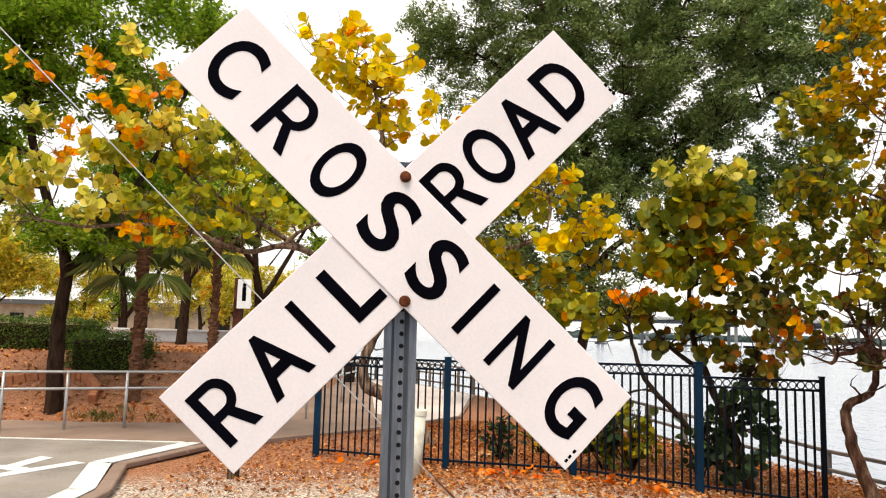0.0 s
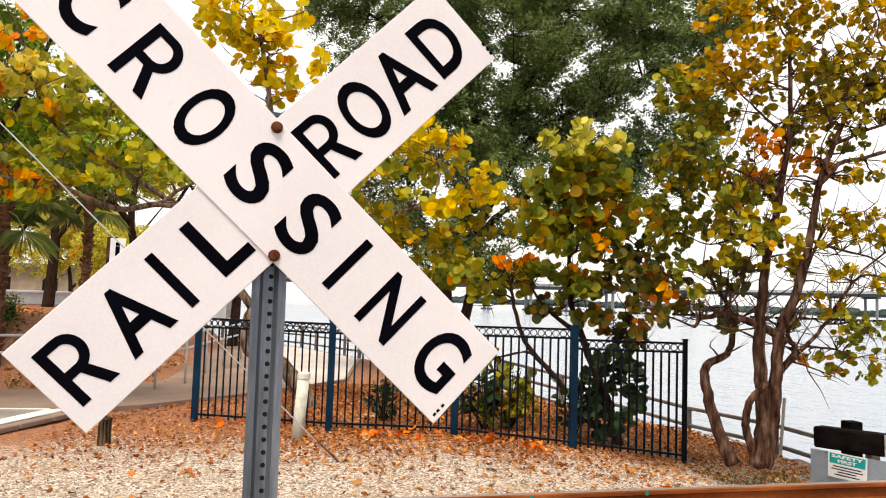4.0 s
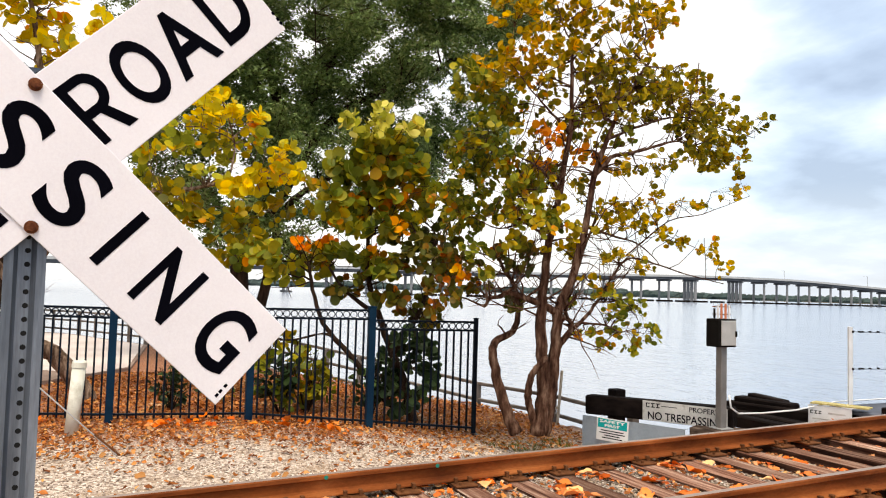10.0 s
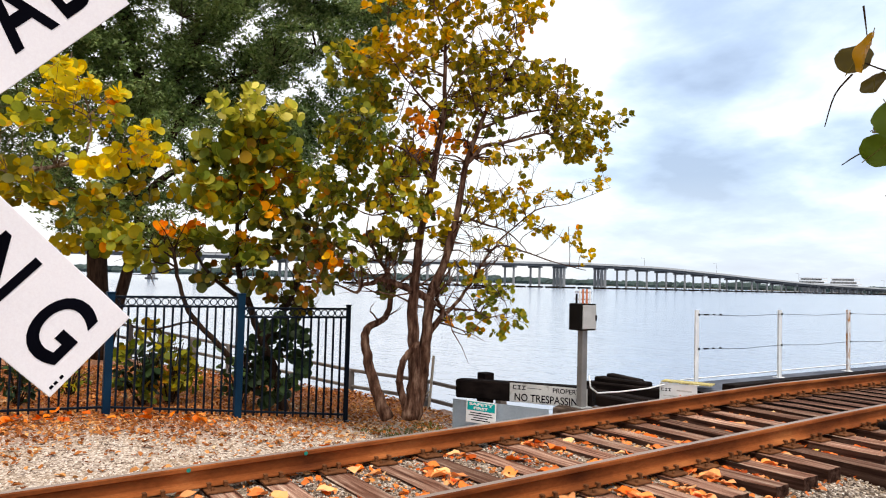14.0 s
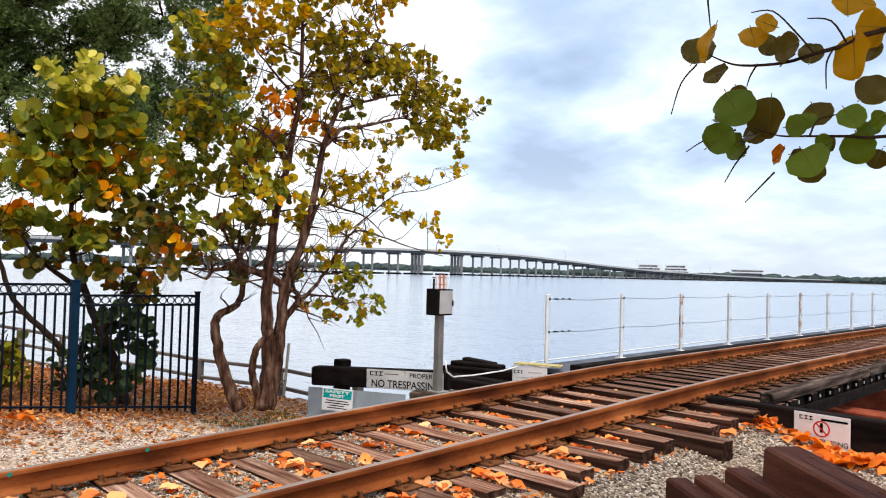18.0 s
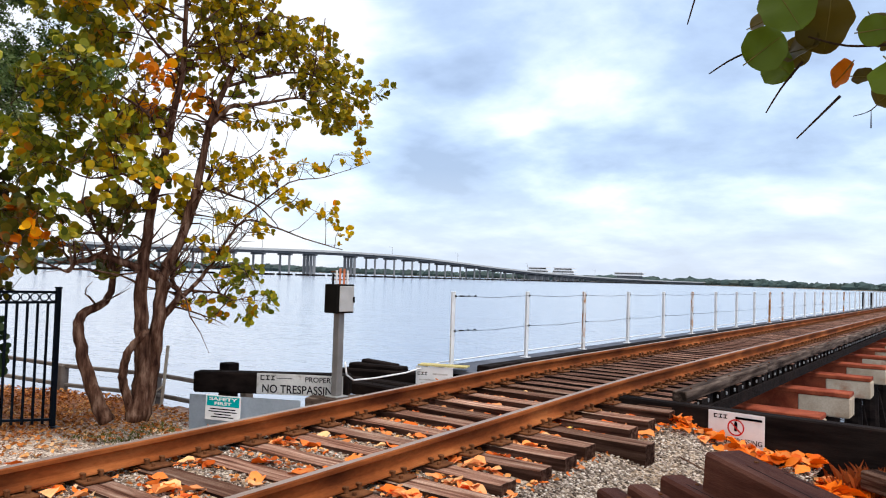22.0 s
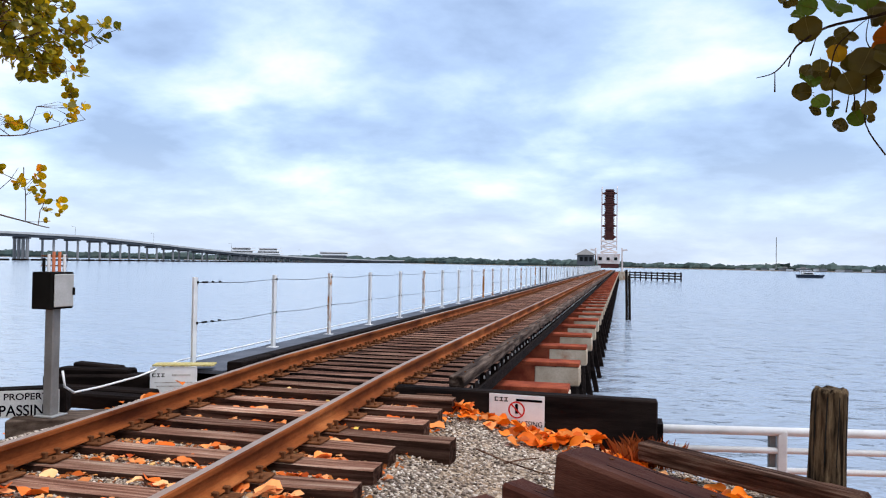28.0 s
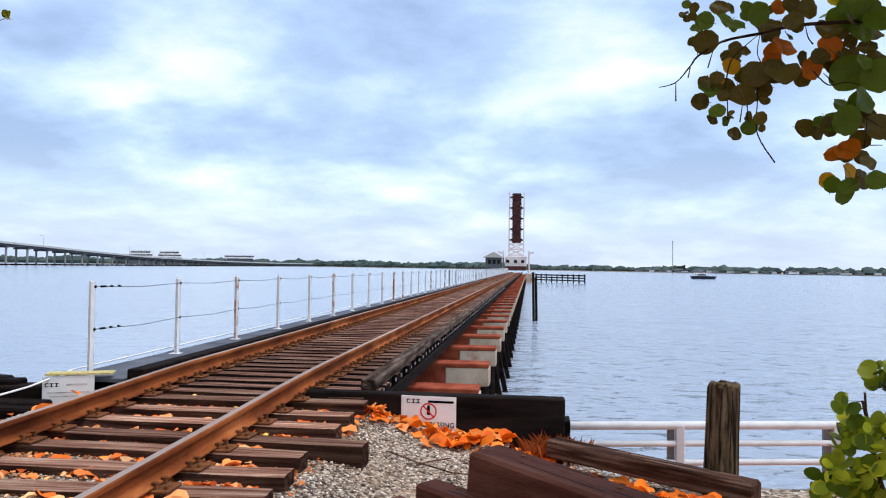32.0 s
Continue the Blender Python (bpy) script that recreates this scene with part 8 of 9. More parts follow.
HANG_TWIGS = [[(0.99, 4.20, 2.68), (0.85, 4.20, 2.68), (0.65, 4.20, 2.67), (0.51, 4.20, 2.64), (0.36, 4.20, 2.61), (0.26, 4.20, 2.55), (0.23, 4.20, 2.51), (0.17, 4.20, 2.44), (0.10, 4.20, 2.42)], [(0.23, 4.20, 2.61), (0.25, 4.20, 2.59), (0.26, 4.20, 2.55)], [(0.17, 4.20, 2.36), (0.17, 4.20, 2.44)], [(0.22, 4.20, 2.46), (0.23, 4.20, 2.51)], [(0.30, 4.20, 2.50), (0.32, 4.20, 2.57)], [(0.50, 4.20, 2.43), (0.54, 4.20, 2.47), (0.50, 4.20, 2.55), (0.51, 4.20, 2.64)], [(0.57, 4.20, 2.10), (0.50, 4.20, 2.22), (0.50, 4.20, 2.36), (0.50, 4.20, 2.45)]]
HANG_TWIGS += [[(0.72, 4.20, 2.59), (0.70, 4.20, 2.62), (0.69, 4.20, 2.67)], [(0.80, 4.20, 2.43), (0.76, 4.20, 2.47)], [(0.43, 4.20, 2.27), (0.44, 4.20, 2.34)], [(0.46, 4.20, 2.28), (0.46, 4.20, 2.35)], [(0.38, 4.20, 2.28), (0.38, 4.20, 2.40)], [(0.89, 4.20, 2.17), (0.99, 4.20, 2.17)], [(0.90, 4.20, 2.00), (0.99, 4.20, 2.01)], [(0.92, 4.20, 2.16), (0.93, 4.20, 2.27)], [(0.72, 4.20, 2.48), (0.78, 4.20, 2.42), (0.86, 4.20, 2.43), (0.99, 4.20, 2.39)], [(0.37, 4.20, 2.41), (0.39, 4.20, 2.52), (0.44, 4.20, 2.58), (0.51, 4.20, 2.64)], [(0.79, 4.20, 2.27), (0.90, 4.20, 2.29), (0.99, 4.20, 2.24)]]
HANG_LEAVES = [(0.20, 4.14, 2.75, 0.019, 1), (0.22, 4.10, 2.72, 0.021, 2), (0.28, 4.18, 2.69, 0.040, 1), (0.37, 4.12, 2.66, 0.058, 1), (0.47, 4.10, 2.69, 0.048, 1), (0.45, 4.18, 2.74, 0.031, 1), (0.47, 4.30, 2.59, 0.032, 2), (0.43, 4.27, 2.57, 0.022, 2), (0.41, 4.26, 2.52, 0.038, 0), (0.32, 4.13, 2.44, 0.028, 2), (0.30, 4.21, 2.40, 0.044, 1), (0.35, 4.15, 2.37, 0.025, 2), (0.32, 4.12, 2.30, 0.033, 1), (0.37, 4.11, 2.29, 0.015, 2), (0.42, 4.13, 2.37, 0.043, 2), (0.53, 4.30, 2.46, 0.051, 2)]
HANG_LEAVES += [(0.48, 4.28, 2.49, 0.038, 2), (0.55, 4.27, 2.42, 0.032, 2), (0.49, 4.27, 2.26, 0.035, 1), (0.49, 4.13, 2.27, 0.027, 2), (0.58, 4.15, 2.45, 0.067, 2), (0.61, 4.23, 2.59, 0.053, 3), (0.73, 4.26, 2.51, 0.050, 3), (0.61, 4.29, 2.78, 0.032, 3), (0.58, 4.29, 2.69, 0.051, 2), (0.61, 4.10, 2.66, 0.042, 2), (0.79, 4.23, 2.58, 0.053, 3), (0.79, 4.24, 2.66, 0.050, 2), (0.86, 4.20, 2.47, 0.073, 1), (0.88, 4.12, 2.49, 0.036, 1), (0.78, 4.19, 2.26, 0.058, 1), (0.81, 4.10, 2.25, 0.053, 1)]
HANG_LEAVES += [(0.95, 4.30, 2.38, 0.063, 1), (0.94, 4.29, 2.28, 0.050, 2), (0.86, 4.21, 2.15, 0.049, 3), (0.91, 4.15, 2.09, 0.036, 2), (0.90, 4.30, 2.07, 0.041, 0), (0.87, 4.22, 2.00, 0.043, 1), (0.90, 4.29, 2.75, 0.069, 1), (0.94, 4.28, 2.67, 0.050, 1), (0.70, 4.20, 2.74, 0.043, 2), (0.74, 4.18, 2.53, 0.037, 2), (0.94, 4.22, 2.58, 0.037, 2), (0.92, 4.18, 2.72, 0.049, 1), (0.94, 4.12, 2.66, 0.059, 1), (0.95, 4.15, 2.44, 0.066, 1), (1.01, 4.28, 2.26, 0.056, 2), (0.92, 4.09, 2.01, 0.041, 1)]
leafy_boughs(root, HANG_TWIGS, HANG_LEAVES, 14, 2)
# added crown, above the view, placed to shade the hanging boughs
g = random.Random(17)
ends = []
for cx, cy, cz, rx, ry, rz, n in ((1.3, 4.3, 3.5, 1.3, 1.0, 0.4, 150), (0.9, 2.5, 3.3, 0.9, 0.8, 0.3, 80), (1.5, 3.4, 3.4, 0.8, 0.8, 0.35, 80)):
    for _ in range(n):
        ends.append((cx + rx * g.uniform(-1, 1) - 2.3, cy + ry * g.uniform(-1, 1) - 4.3, cz + rz * g.uniform(-1, 1)))
o = tagged(new("crown", rosettes("crown", ends, [(0, 0, 1)] * len(ends), 6, 0.14, M_leaf_green, 3)), kind="stuff")
o.parent = root

# more park trees beyond, each its own
rng = random.Random(21)
for k, (x, y, h, wd, pale) in enumerate(((-19, -13.5, 7.0, 2.6, 0), (-24, -8.5, 8.5, 3.4, 0), (-22, -18, 8.0, 3.0, 1), (-30, -13, 9.0, 3.6, 0), (-33, -22, 9.5, 4.0, 1), (-36, -4, 9.0, 4.2, 0), (-30, -28, 9.0, 4.0, 0), (-42, -12, 10.0, 4.5, 1), (-24, -2.8, 8.0, 3.0, 0), (-20.5, -5.2, 6.0, 2.2, 0), (-26, -17, 4.2, 3.0, 1), (-34, -8.5, 4.6, 2.8, 1), (-50, -16, 8.0, 4.5, 1), (-56, -24, 9.0, 5.0, 0), (-60, -9, 8.0, 5.0, 1), (-48, -30, 8.0, 4.5, 0), (-44, -21, 6.0, 3.6, 1))):
    if not inside(x, y):
        continue
    gz = ground_z(x, y) if x > -30 else -0.25
    dv2 = Vector((x - 1.1, y, 0)).normalized()
    right = (dv2.y, -dv2.x)
    lim = [[(0, -0.3), (0.1, h * 0.25), (-0.1, h * 0.5), (0.15, h * 0.9)], [(0.1, h * 0.25), (wd * 0.4, h * 0.5), (wd * 0.7, h * 0.7)], [(-0.1, h * 0.45), (-wd * 0.4, h * 0.6), (-wd * 0.7, h * 0.75)]]
    ms = [(rng.uniform(-wd, wd) * 0.75, h * rng.uniform(0.42, 0.98), wd * rng.uniform(0.3, 0.45), wd * rng.uniform(0.22, 0.35)) for _ in range(9)]
    tree("park_tree", (x, y, gz), right, lim, [(0.2, 0.05), (0.1, 0.03), (0.1, 0.03)], [("crown", ms, 9, 60, 0.20, M_leaf_park if not pale else M_leaf_yellowgreen, "slim")], M_darkbark,
         "leafy park tree standing beyond the bank" if not pale else "thin pale-leaved park tree beyond the bank", depth=wd * 0.5)

# sabal palm
M_frond = leafy("palm_fronds", [(0.0, (0.06, 0.09, 0.025)), (0.6, (0.14, 0.19, 0.05)), (1.0, (0.30, 0.28, 0.10))], 0.35)


M_palmbark = surf("palm_fibre_bark", [(0.3, (0.06, 0.025, 0.014)), (0.7, (0.24, 0.12, 0.07))], 8.0, 0.95, 0, 40.0, 0.6, 0.9, 0.015, stretch=(1, 1, 3))


def palm(base, h):
    root = thing("cabbage_palm", base, "cabbage palm with a rough brown trunk and drooping fan fronds", "palm tree")
    g = random.Random(4)
    b = bmesh.new()
    pts = [(0.05 * math.sin(k), 0, h * k / 8) for k in range(9)]
    tube(b, pts, [0.13, 0.115, 0.105, 0.10, 0.10, 0.105, 0.11, 0.12, 0.10], 12)
    local_part("trunk", b, M_palmbark, root, None, "rough brown trunk")
    b = bmesh.new()
    for k in range(60):
        a, z = g.uniform(0, 6.28), g.uniform(0.3, h)
        cbox(b, (0.05, 0.09, 0.16), Matrix.Translation((0.108 * math.cos(a), 0.108 * math.sin(a), z)) @ Matrix.Rotation(a, 4, "Z") @ Matrix.Rotation(0.5, 4, "Y"), 0.01)
    tagged(local_part("leaf_base_tangle", b, M_palmbark, root, None, "old leaf bases on the trunk"), kind="stuff")
    for f in range(22):
        a, el = g.uniform(0, 6.28), g.uniform(-0.7, 1.1)
        stem = Vector((math.cos(a) * math.cos(el), math.sin(a) * math.cos(el), math.sin(el)))
        length = g.uniform(0.6, 0.9)
        tip = Vector((0, 0, h)) + stem * length
        b = bmesh.new()
        tube(b, [(0, 0, h - 0.1), Vector((0, 0, h)) + stem * length * 0.6 + Vector((0, 0, 0.06)), tip], [0.016, 0.012, 0.008], 5)
        side = stem.cross(Vector((0, 0, 1))).normalized()
        for k in range(-9, 10):
            t = k / 9 * 1.45
            d = (stem * math.cos(t) + side * math.sin(t)).normalized()
            L = g.uniform(0.55, 0.75)
            w = side.cross(d).normalized()
            q = d.cross(w) * 0.022
            m1 = tip + d * L * 0.55
            e = tip + d * L + Vector((0, 0, -0.16 * L - 0.12 * abs(t)))
            v0, v1, v2, v3 = b.verts.new(tip), b.verts.new(m1 + q), b.verts.new(e), b.verts.new(m1 - q)
            b.faces.new((v0, v1, v2))
            b.faces.new((v0, v2, v3))
        o = new("frond", finish("frond", b, M_frond))
        o.parent = root
    return root


palm((-13.1, -5.65, 0.25), 3.0)
palm((-18.8, -5.9, 1.0), 3.2)

# clipped hedges on the bank
M_hedge = leafy("clipped_hedge_leaves", [(0.0, (0.03, 0.06, 0.012)), (0.5, (0.09, 0.15, 0.03)), (1.0, (0.20, 0.28, 0.06))], 0.3)
def hedge(name, x0, x1, y0, y1, z0, z1, seed):
    root = thing(name, ((x0 + x1) / 2, (y0 + y1) / 2, z0), "clipped dark green hedge on the mulched bank", "hedge", "bank hedges")
    g = np.random.default_rng(seed)
    n = int(900 * ((x1 - x0) * (y1 - y0) + (z1 - z0) * (x1 - x0 + y1 - y0) * 2))
    p = g.uniform(0, 1, (n, 3)) * np.array([x1 - x0, y1 - y0, z1 - z0]) + np.array([x0, y0, z0])
    face = g.integers(0, 5, n)
    jit = g.normal(0, 0.05, n)
    p[:, 0] = np.where(face <= 1, x1 - np.abs(jit), p[:, 0])
    p[:, 1] = np.where(face == 2, y0 + jit, np.where(face == 3, y1 + jit, p[:, 1]))
    p[:, 2] = np.where(face == 4, z1 + jit, p[:, 2])
    p -= np.array(root.location)
    o = new("foliage", leaves("foliage", p, 0.07, M_hedge, "slim", seed))
    o.parent = root
    b = bmesh.new()
    box(b, x0 + 0.08, x1 - 0.12, y0 + 0.08, y1 - 0.08, z0 - 0.2, z1 - 0.1, 0.05)
    part("core", b, M_darkbark, root)


hedge("hedge", -15.6, -14.2, -7.55, -6.15, 0.3, 1.55, 1)
hedge("hedge", -17.2, -15.7, -12.5, -8.0, 1.0, 1.85, 2)


# a dark shrub and pale saplings behind the fence
def shrub(base, w, h, mat, label, seed, count, size, kind):
    root = thing("low_shrub", base, label, "shrub", "shrubs behind the fence")
    g = random.Random(seed)
    b = bmesh.new()
    pts = []
    for k in range(14):
        a, el = g.uniform(0, 6.28), g.uniform(0.5, 1.4)
        tip = Vector((math.cos(a) * math.cos(el) * w, math.sin(a) * math.cos(el) * w, math.sin(el) * h))
        tube(b, [(0, 0, -0.05), tip * 0.5 + Vector((0, 0, 0.06)), tip], [0.014, 0.009, 0.004], 5)
        for _ in range(count):
            u = 0.35 + 0.65 * g.random()
            pts.append(tuple(tip * u + Vector((g.gauss(0, 1), g.gauss(0, 1), g.gauss(0, 0.8))) * 0.07))
    local_part("stem", b, M_darkbark, root)
    o = tagged(new("foliage", leaves("foliage", np.array(pts), size, mat, kind, seed)), kind="stuff")
    o.parent = root
    return root


for k, (x, y, w, h, mat, size, kind) in enumerate(((-9.5, 0.92, 0.42, 0.62, M_leaf_dark, 0.16, "slim"), (-9.2, 2.35, 0.5, 0.8, M_leaf_dark, 0.12, "round"), (-9.4, 2.75, 0.45, 0.9, M_leaf_green, 0.12, "round"), (-8.9, 3.55, 0.4, 0.95, M_leaf_dark, 0.11, "round"), (-10.2, 1.6, 0.4, 0.5, M_leaf_green, 0.10, "slim"))):
    shrub((x, y, ground_z(x, y)), w, h, mat, "low dark green shrub in the leaf litter" if mat is M_leaf_dark else "low olive green shrub in the leaf litter", 40 + k, 10, size, kind)

# ---- fallen leaves and loose stones ----
M_fallen = leafy("fallen_sea_grape_leaves", [(0.0, (0.45, 0.08, 0.02)), (0.3, (0.75, 0.15, 0.03)), (0.6, (0.90, 0.25, 0.06)), (0.8, (0.92, 0.36, 0.13)), (1.0, (0.92, 0.50, 0.25))], 0.2, 0.6)
M_track_leaf = leafy("bleached_orange_leaves", [(0.0, (0.52, 0.10, 0.032)), (0.25, (0.84, 0.20, 0.06)), (0.5, (0.92, 0.32, 0.12)), (0.75, (0.92, 0.44, 0.21)), (0.92, (0.90, 0.55, 0.28)), (1.0, (0.85, 0.58, 0.16))], 0.15, 0.7)
M_litter = leafy("dry_leaf_litter", [(0.0, (0.13, 0.045, 0.022)), (0.35, (0.33, 0.11, 0.04)), (0.6, (0.52, 0.20, 0.065)), (0.85, (0.68, 0.36, 0.15)), (1.0, (0.68, 0.49, 0.32))], 0.15, 0.8)


def litter(name, pts, size, mat, label, seed, flat=1.6, vary=0.5):
    me = leaves(name, np.array(pts), size, mat, "dry", seed, flat, vary)
    return tagged(new(name, me), label, "fallen leaves", kind="stuff")


g = random.Random(31)


def tie_top(x, y):
    near = min(TIE_Y, key=lambda q: abs(q - y))
    return rail_z(y) - TIE_TOP if abs(near - y) < 0.11 and -4.7 < x < -2.0 else None


pts = []
# clusters between the ties, mostly against the rails and tie ends
for k in range(len(TIE_Y) - 1):
    ym = (TIE_Y[k] + TIE_Y[k + 1]) / 2
    for cx, n in ((g.uniform(-4.0, -3.6), 6), (g.uniform(-3.5, -2.9), 4), (g.uniform(-2.5, -2.25), 15 if 3 < ym < 8 else 6), (g.uniform(-3.9, -2.9), 2), (-4.45, 3)):
        for _ in range(n):
            x, y = cx + g.gauss(0, 0.15), ym + g.gauss(0, 0.06)
            if tie_top(x, y) is None:
                pts.append((x, y, ground_z(x, y) + 0.015 + g.random() * 0.025))
litter("fallen_leaves_between_ties", pts, 0.12, M_track_leaf, "orange fallen leaves caught between the ties", 3, 4.5)
pts = []
while len(pts) < 2600:
    x, y = g.uniform(-4.9, -1.9), g.uniform(0.8, 8.3)
    if tie_top(x, y) is None:
        pts.append((x, y, ground_z(x, y) + 0.012 + g.random() * 0.012))
litter("leaf_scraps_between_ties", pts[:1500], 0.042, M_litter, "small brown leaf scraps in the ballast", 21, 2.0)
litter("salmon_scraps_between_ties", pts[1500:], 0.05, M_track_leaf, "torn salmon-pink leaf scraps in the ballast", 22, 2.0)
pts = []
for _ in range(260):
    u = g.random()
    if u < 0.62:
        x, y = g.uniform(-2.0, -0.15), 8.08 - abs(g.gauss(0, 0.22))
    elif u < 0.85:
        v = g.random()
        x, y = -0.35 + 1.5 * v + g.gauss(0, 0.12), 7.65 - 1.1 * v - abs(g.gauss(0, 0.2))
    else:
        x, y = g.uniform(-6.6, -4.6), 7.3 + g.gauss(0, 0.4)
    pts.append((x, y, ground_z(x, y) + 0.02 + g.random() * (0.05 if y > 7.7 else 0.03)))
litter("fallen_leaves_by_abutment", pts, 0.15, M_fallen, "drift of orange fallen leaves against the abutment timber", 5, 2.4)
pts = []
for _ in range(36):
    x, y = -0.75 + g.uniform(-0.6, 0.5), 7.9 - abs(g.gauss(0, 0.15))
    pts.append((x, y, ground_z(x, y) + 0.03 + g.random() * 0.06))
litter("leaf_heap", pts, 0.15, M_fallen, "heaped orange leaves in front of the warning board", 9, 1.2)
pts = []
while len(pts) < 26000:
    x, y = g.uniform(-14, -6.0), g.uniform(-3.2, 6.2)
    dens = min(1.0, max(0.06, (-6.5 - x + 0.7 * noise.noise((x, y, 0))) / 1.3))
    dens *= 1.0 if y > -0.6 else 0.30
    if g.random() < dens and inside(x, y):
        pts.append((x, y, ground_z(x, y) + 0.012 + 0.02 * g.random()))
litter("leaf_litter_by_fence", pts, 0.044, M_litter, "dry brown and orange leaf litter along the fence", 11, 1.5)
pts = []
for cx, cy, n in ((-8.3, 0.72, 14), (-8.25, 1.9, 8), (-8.2, 2.3, 10), (-8.4, 1.1, 10), (-8.9, -0.8, 8), (-7.9, 2.9, 8), (-9.2, -1.2, 8)):
    for _ in range(n):
        x, y = cx + g.gauss(0, 0.15), cy + g.gauss(0, 0.2)
        pts.append((x, y, ground_z(x, y) + 0.02 + g.random() * 0.05))
litter("orange_leaves_by_fence", pts, 0.12, M_fallen, "bright orange leaves gathered at the foot of the fence", 12, 1.2)
pts = []
while len(pts) < 3500:
    x, y = g.uniform(-20, -12.1), g.uniform(-13, -3.3)
    pts.append((x, y, ground_z(x, y) + 0.02))
litter("leaf_litter_on_bank", pts, 0.075, M_litter, "brown leaf mulch covering the planted bank", 13, 1.2)
pts = []
for _ in range(240):
    x, y = g.uniform(-7.6, -4.7), g.uniform(-2.5, 5.0)
    pts.append((x, y, ground_z(x, y) + 0.015))
litter("scattered_leaves", pts, 0.07, M_litter, "scattered dry leaves on the pale gravel", 14, 2.0)


def stones(name, pts, size, material, label, seed):
    """Loose angular stones."""
    q = np.random.default_rng(seed)
    base = np.array([(1, 0, 0), (-1, 0, 0), (0, 1, 0), (0, -1, 0), (0, 0, 1), (0, 0, -1)], float)
    tri = np.array([(0, 2, 4), (2, 1, 4), (1, 3, 4), (3, 0, 4), (2, 0, 5), (1, 2, 5), (3, 1, 5), (0, 3, 5)])
    n = len(pts)
    v = base[None] * (1 + q.uniform(-0.35, 0.35, (n, 6, 1)))
    ax = q.normal(size=(n, 3, 3))
    u, _, w = np.linalg.svd(ax)
    v = np.einsum("nij,nkj->nki", u @ w, v)
    v *= (size * q.uniform(0.4, 1.0, (n, 1, 1))) * np.array([1.0, 0.8, 0.6])
    v += np.array(pts)[:, None, :]
    f = tri[None] + (np.arange(n) * 6)[:, None, None]
    me = mesh_arrays(name, v.reshape(-1, 3), f.reshape(-1, 3), material)
    return tagged(new(name, me), label, "gravel", kind="stuff")


def stone_material(name, stops):
    m, t, p = nodes(name)
    geo = t.nodes.new("ShaderNodeNewGeometry")
    t.links.new(ramp(t, geo.outputs["Random Per Island"], stops), p.inputs["Base Color"])
    p.inputs["Roughness"].default_value = 0.9
    p.inputs["Specular IOR Level"].default_value = 0.15
    return m


M_stone = stone_material("ballast_stones", [(0.0, (0.06, 0.042, 0.032)), (0.3, (0.22, 0.165, 0.13)), (0.65, (0.43, 0.35, 0.285)), (0.9, (0.64, 0.55, 0.47)), (1.0, (0.85, 0.77, 0.68))])
M_shell = stone_material("pale_shell_gravel", [(0.0, (0.11, 0.07, 0.05)), (0.3, (0.40, 0.305, 0.235)), (0.7, (0.62, 0.51, 0.42)), (1.0, (0.84, 0.76, 0.68))])
q = np.random.default_rng(2)
pts = []
while len(pts) < 42000:
    x, y = q.uniform(-5.2, 0.8), q.uniform(2.0, 8.1)
    if tie_top(x, y) is None and inside(x, y):
        pts.append((x, y, ground_z(x, y) + 0.004))
stones("ballast", pts, 0.019, M_stone, "grey angular ballast stones between and beside the ties", 4)
pts = []
while len(pts) < 16000:
    x, y = q.uniform(-8.6, -4.5), q.uniform(-3.0, 5.6)
    pts.append((x, y, ground_z(x, y) + 0.002))
stones("shell_gravel", pts, 0.019, M_shell, "pale shell gravel between the track and the fence", 6)

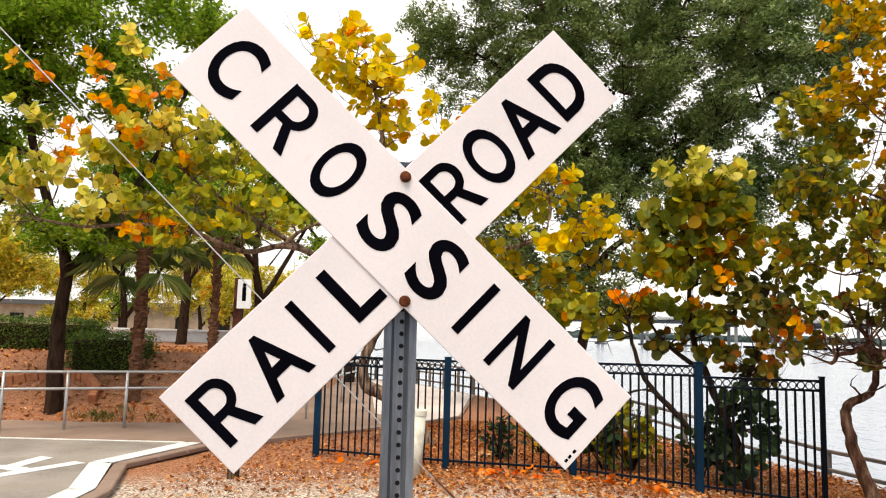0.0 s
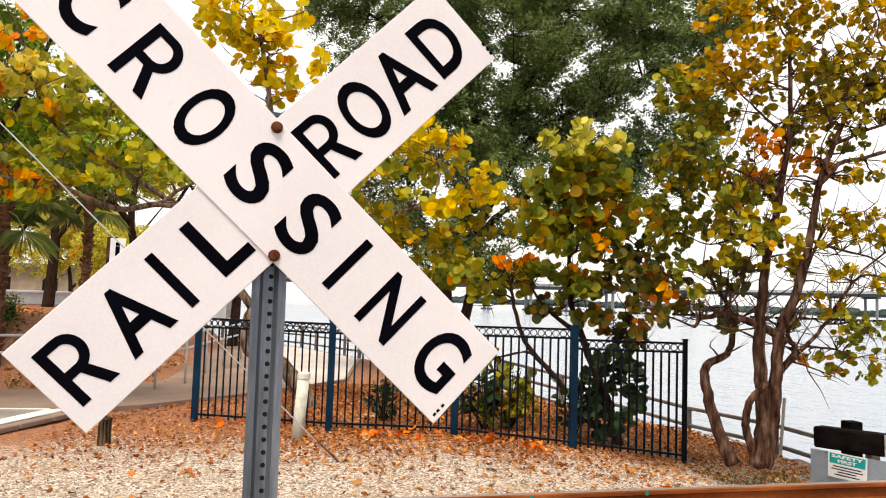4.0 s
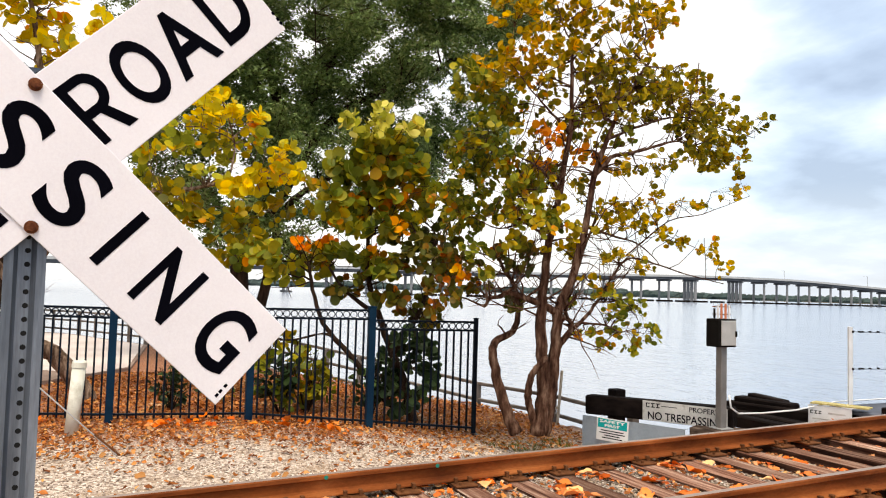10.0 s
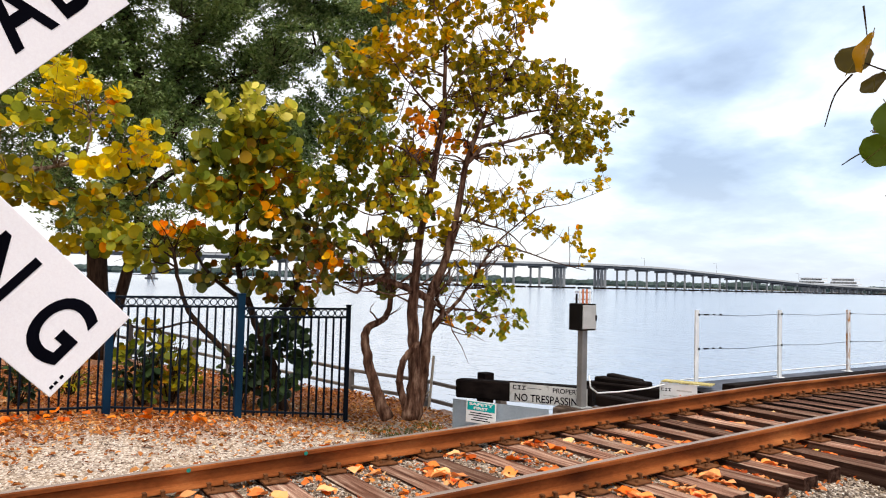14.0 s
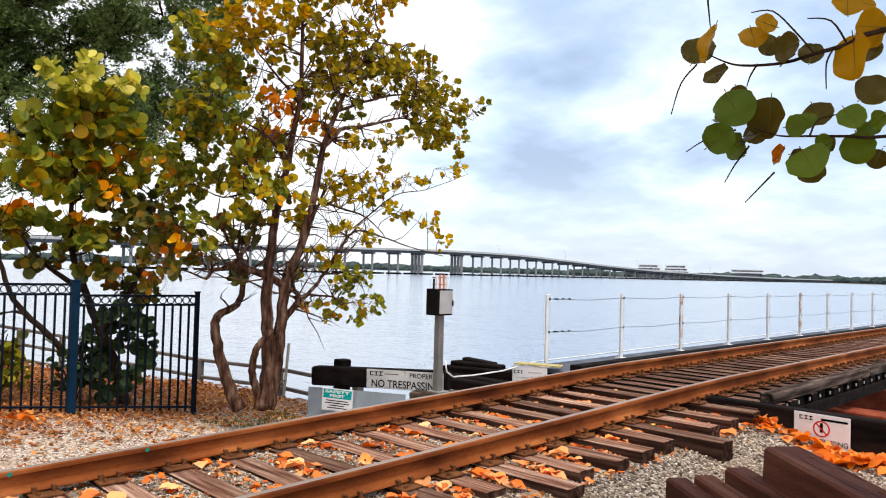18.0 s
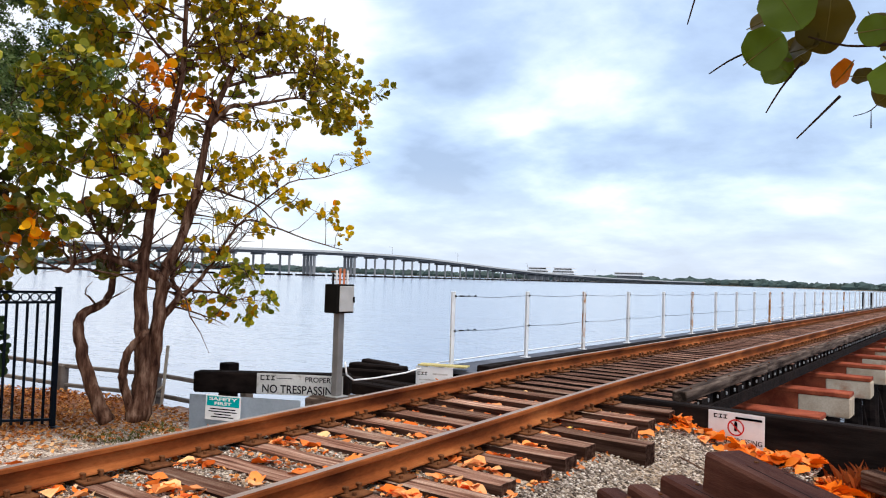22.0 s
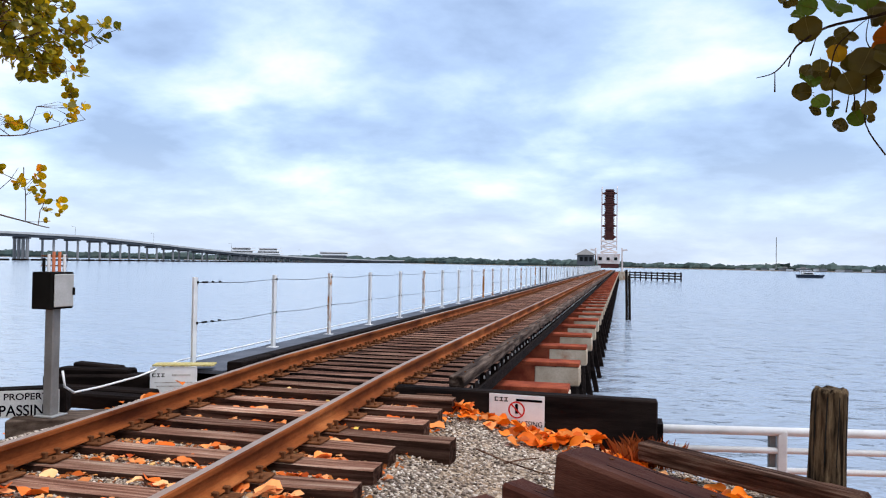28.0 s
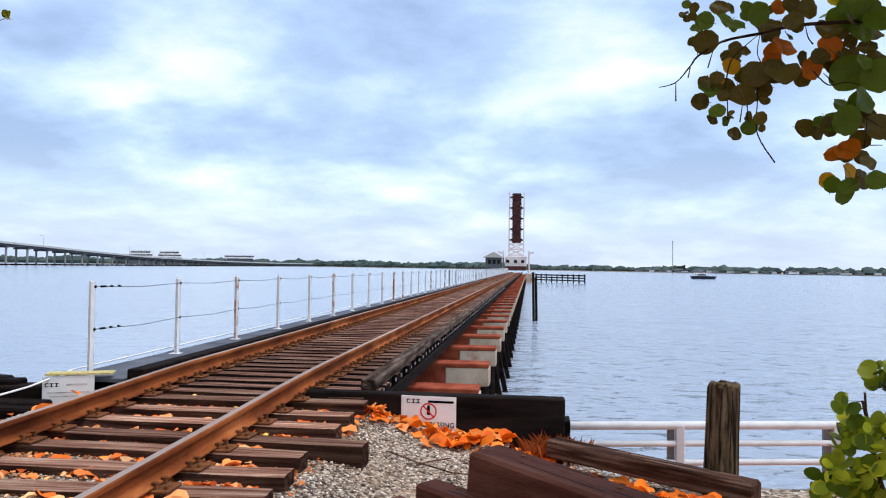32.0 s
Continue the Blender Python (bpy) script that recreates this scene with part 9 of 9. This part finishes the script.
# dry weeds by the abutment and grass at the sea wall
def tufts(name, spots, blades, h, material, label):
    q = random.Random(name)
    vs, fs = [], []
    for x, y, s in spots:
        for _ in range(blades):
            a, l = q.uniform(0, 6.28), h * s * q.uniform(0.5, 1.0)
            bx, by = x + q.gauss(0, 0.06 * s), y + q.gauss(0, 0.06 * s)
            z = ground_z(bx, by) - 0.01
            dx, dy = math.cos(a), math.sin(a)
            o = len(vs)
            tw = 0.004 if l < 0.12 else 0.0016
            vs += [(bx - dy * tw, by + dx * tw, z), (bx + dy * tw, by - dx * tw, z), (bx + dx * l * 0.25, by + dy * l * 0.25, z + l * 0.7), (bx + dx * l * 0.6, by + dy * l * 0.6, z + l)]
            fs += [(o, o + 1, o + 2), (o + 2, o + 1, o + 3)]
    me = bpy.data.meshes.new(name)
    me.from_pydata(vs, [], fs)
    me.materials.append(material)
    return tagged(new(name, me), label, "grass", kind="stuff")


M_dry = leafy("dry_weed", [(0.0, (0.15, 0.032, 0.014)), (1.0, (0.40, 0.11, 0.038))], 0.2, 0.8)
M_grass = leafy("short_grass", [(0.0, (0.07, 0.09, 0.02)), (0.6, (0.16, 0.17, 0.04)), (1.0, (0.32, 0.27, 0.09))], 0.25, 0.7)
tufts("dry_weeds", [(-0.24 + g.gauss(0, 0.10), 7.97 + g.gauss(0, 0.05), g.uniform(0.5, 1.1)) for _ in range(16)], 34, 0.27, M_dry, "dry brown weeds against the abutment timber")
tufts("grass_by_tree", [(g.uniform(-7.3, -5.6), g.uniform(4.4, 5.7), g.uniform(0.3, 0.8)) for _ in range(160)], 14, 0.10, M_grass, "sparse yellow-green grass at the foot of the tree")
tufts("grass_by_timber", [(0.2 + 1.0 * u + g.gauss(0, 0.1), 7.25 - 0.75 * u - abs(g.gauss(0, 0.12)), 0.6) for u in [g.random() for _ in range(70)]], 14, 0.10, M_grass, "short grass tufts beside the fallen timber")
tufts("bank_grass", [(-12.4 + g.gauss(0, 0.2), -5.6 + g.gauss(0, 0.5), 1.2) for _ in range(12)], 16, 0.13, M_grass, "tufts of grass at the foot of the bank")
b = bmesh.new()
for pl in ([(-1.55, 6.95, 0.16), (-1.3, 6.85, 0.17), (-1.0, 6.62, 0.14), (-0.72, 6.5, 0.10)], [(-1.3, 6.85, 0.17), (-1.2, 6.98, 0.2), (-1.05, 7.02, 0.2)]):
    tube(b, [(x, y, ground_z(x, y) + 0.03 + 0.02 * i) for i, (x, y, z) in enumerate(pl)], [0.009, 0.008, 0.006, 0.003][:len(pl)], 6)
solid("fallen_twig", b, M_bark, "thin fallen twig on the ballast", "twig")
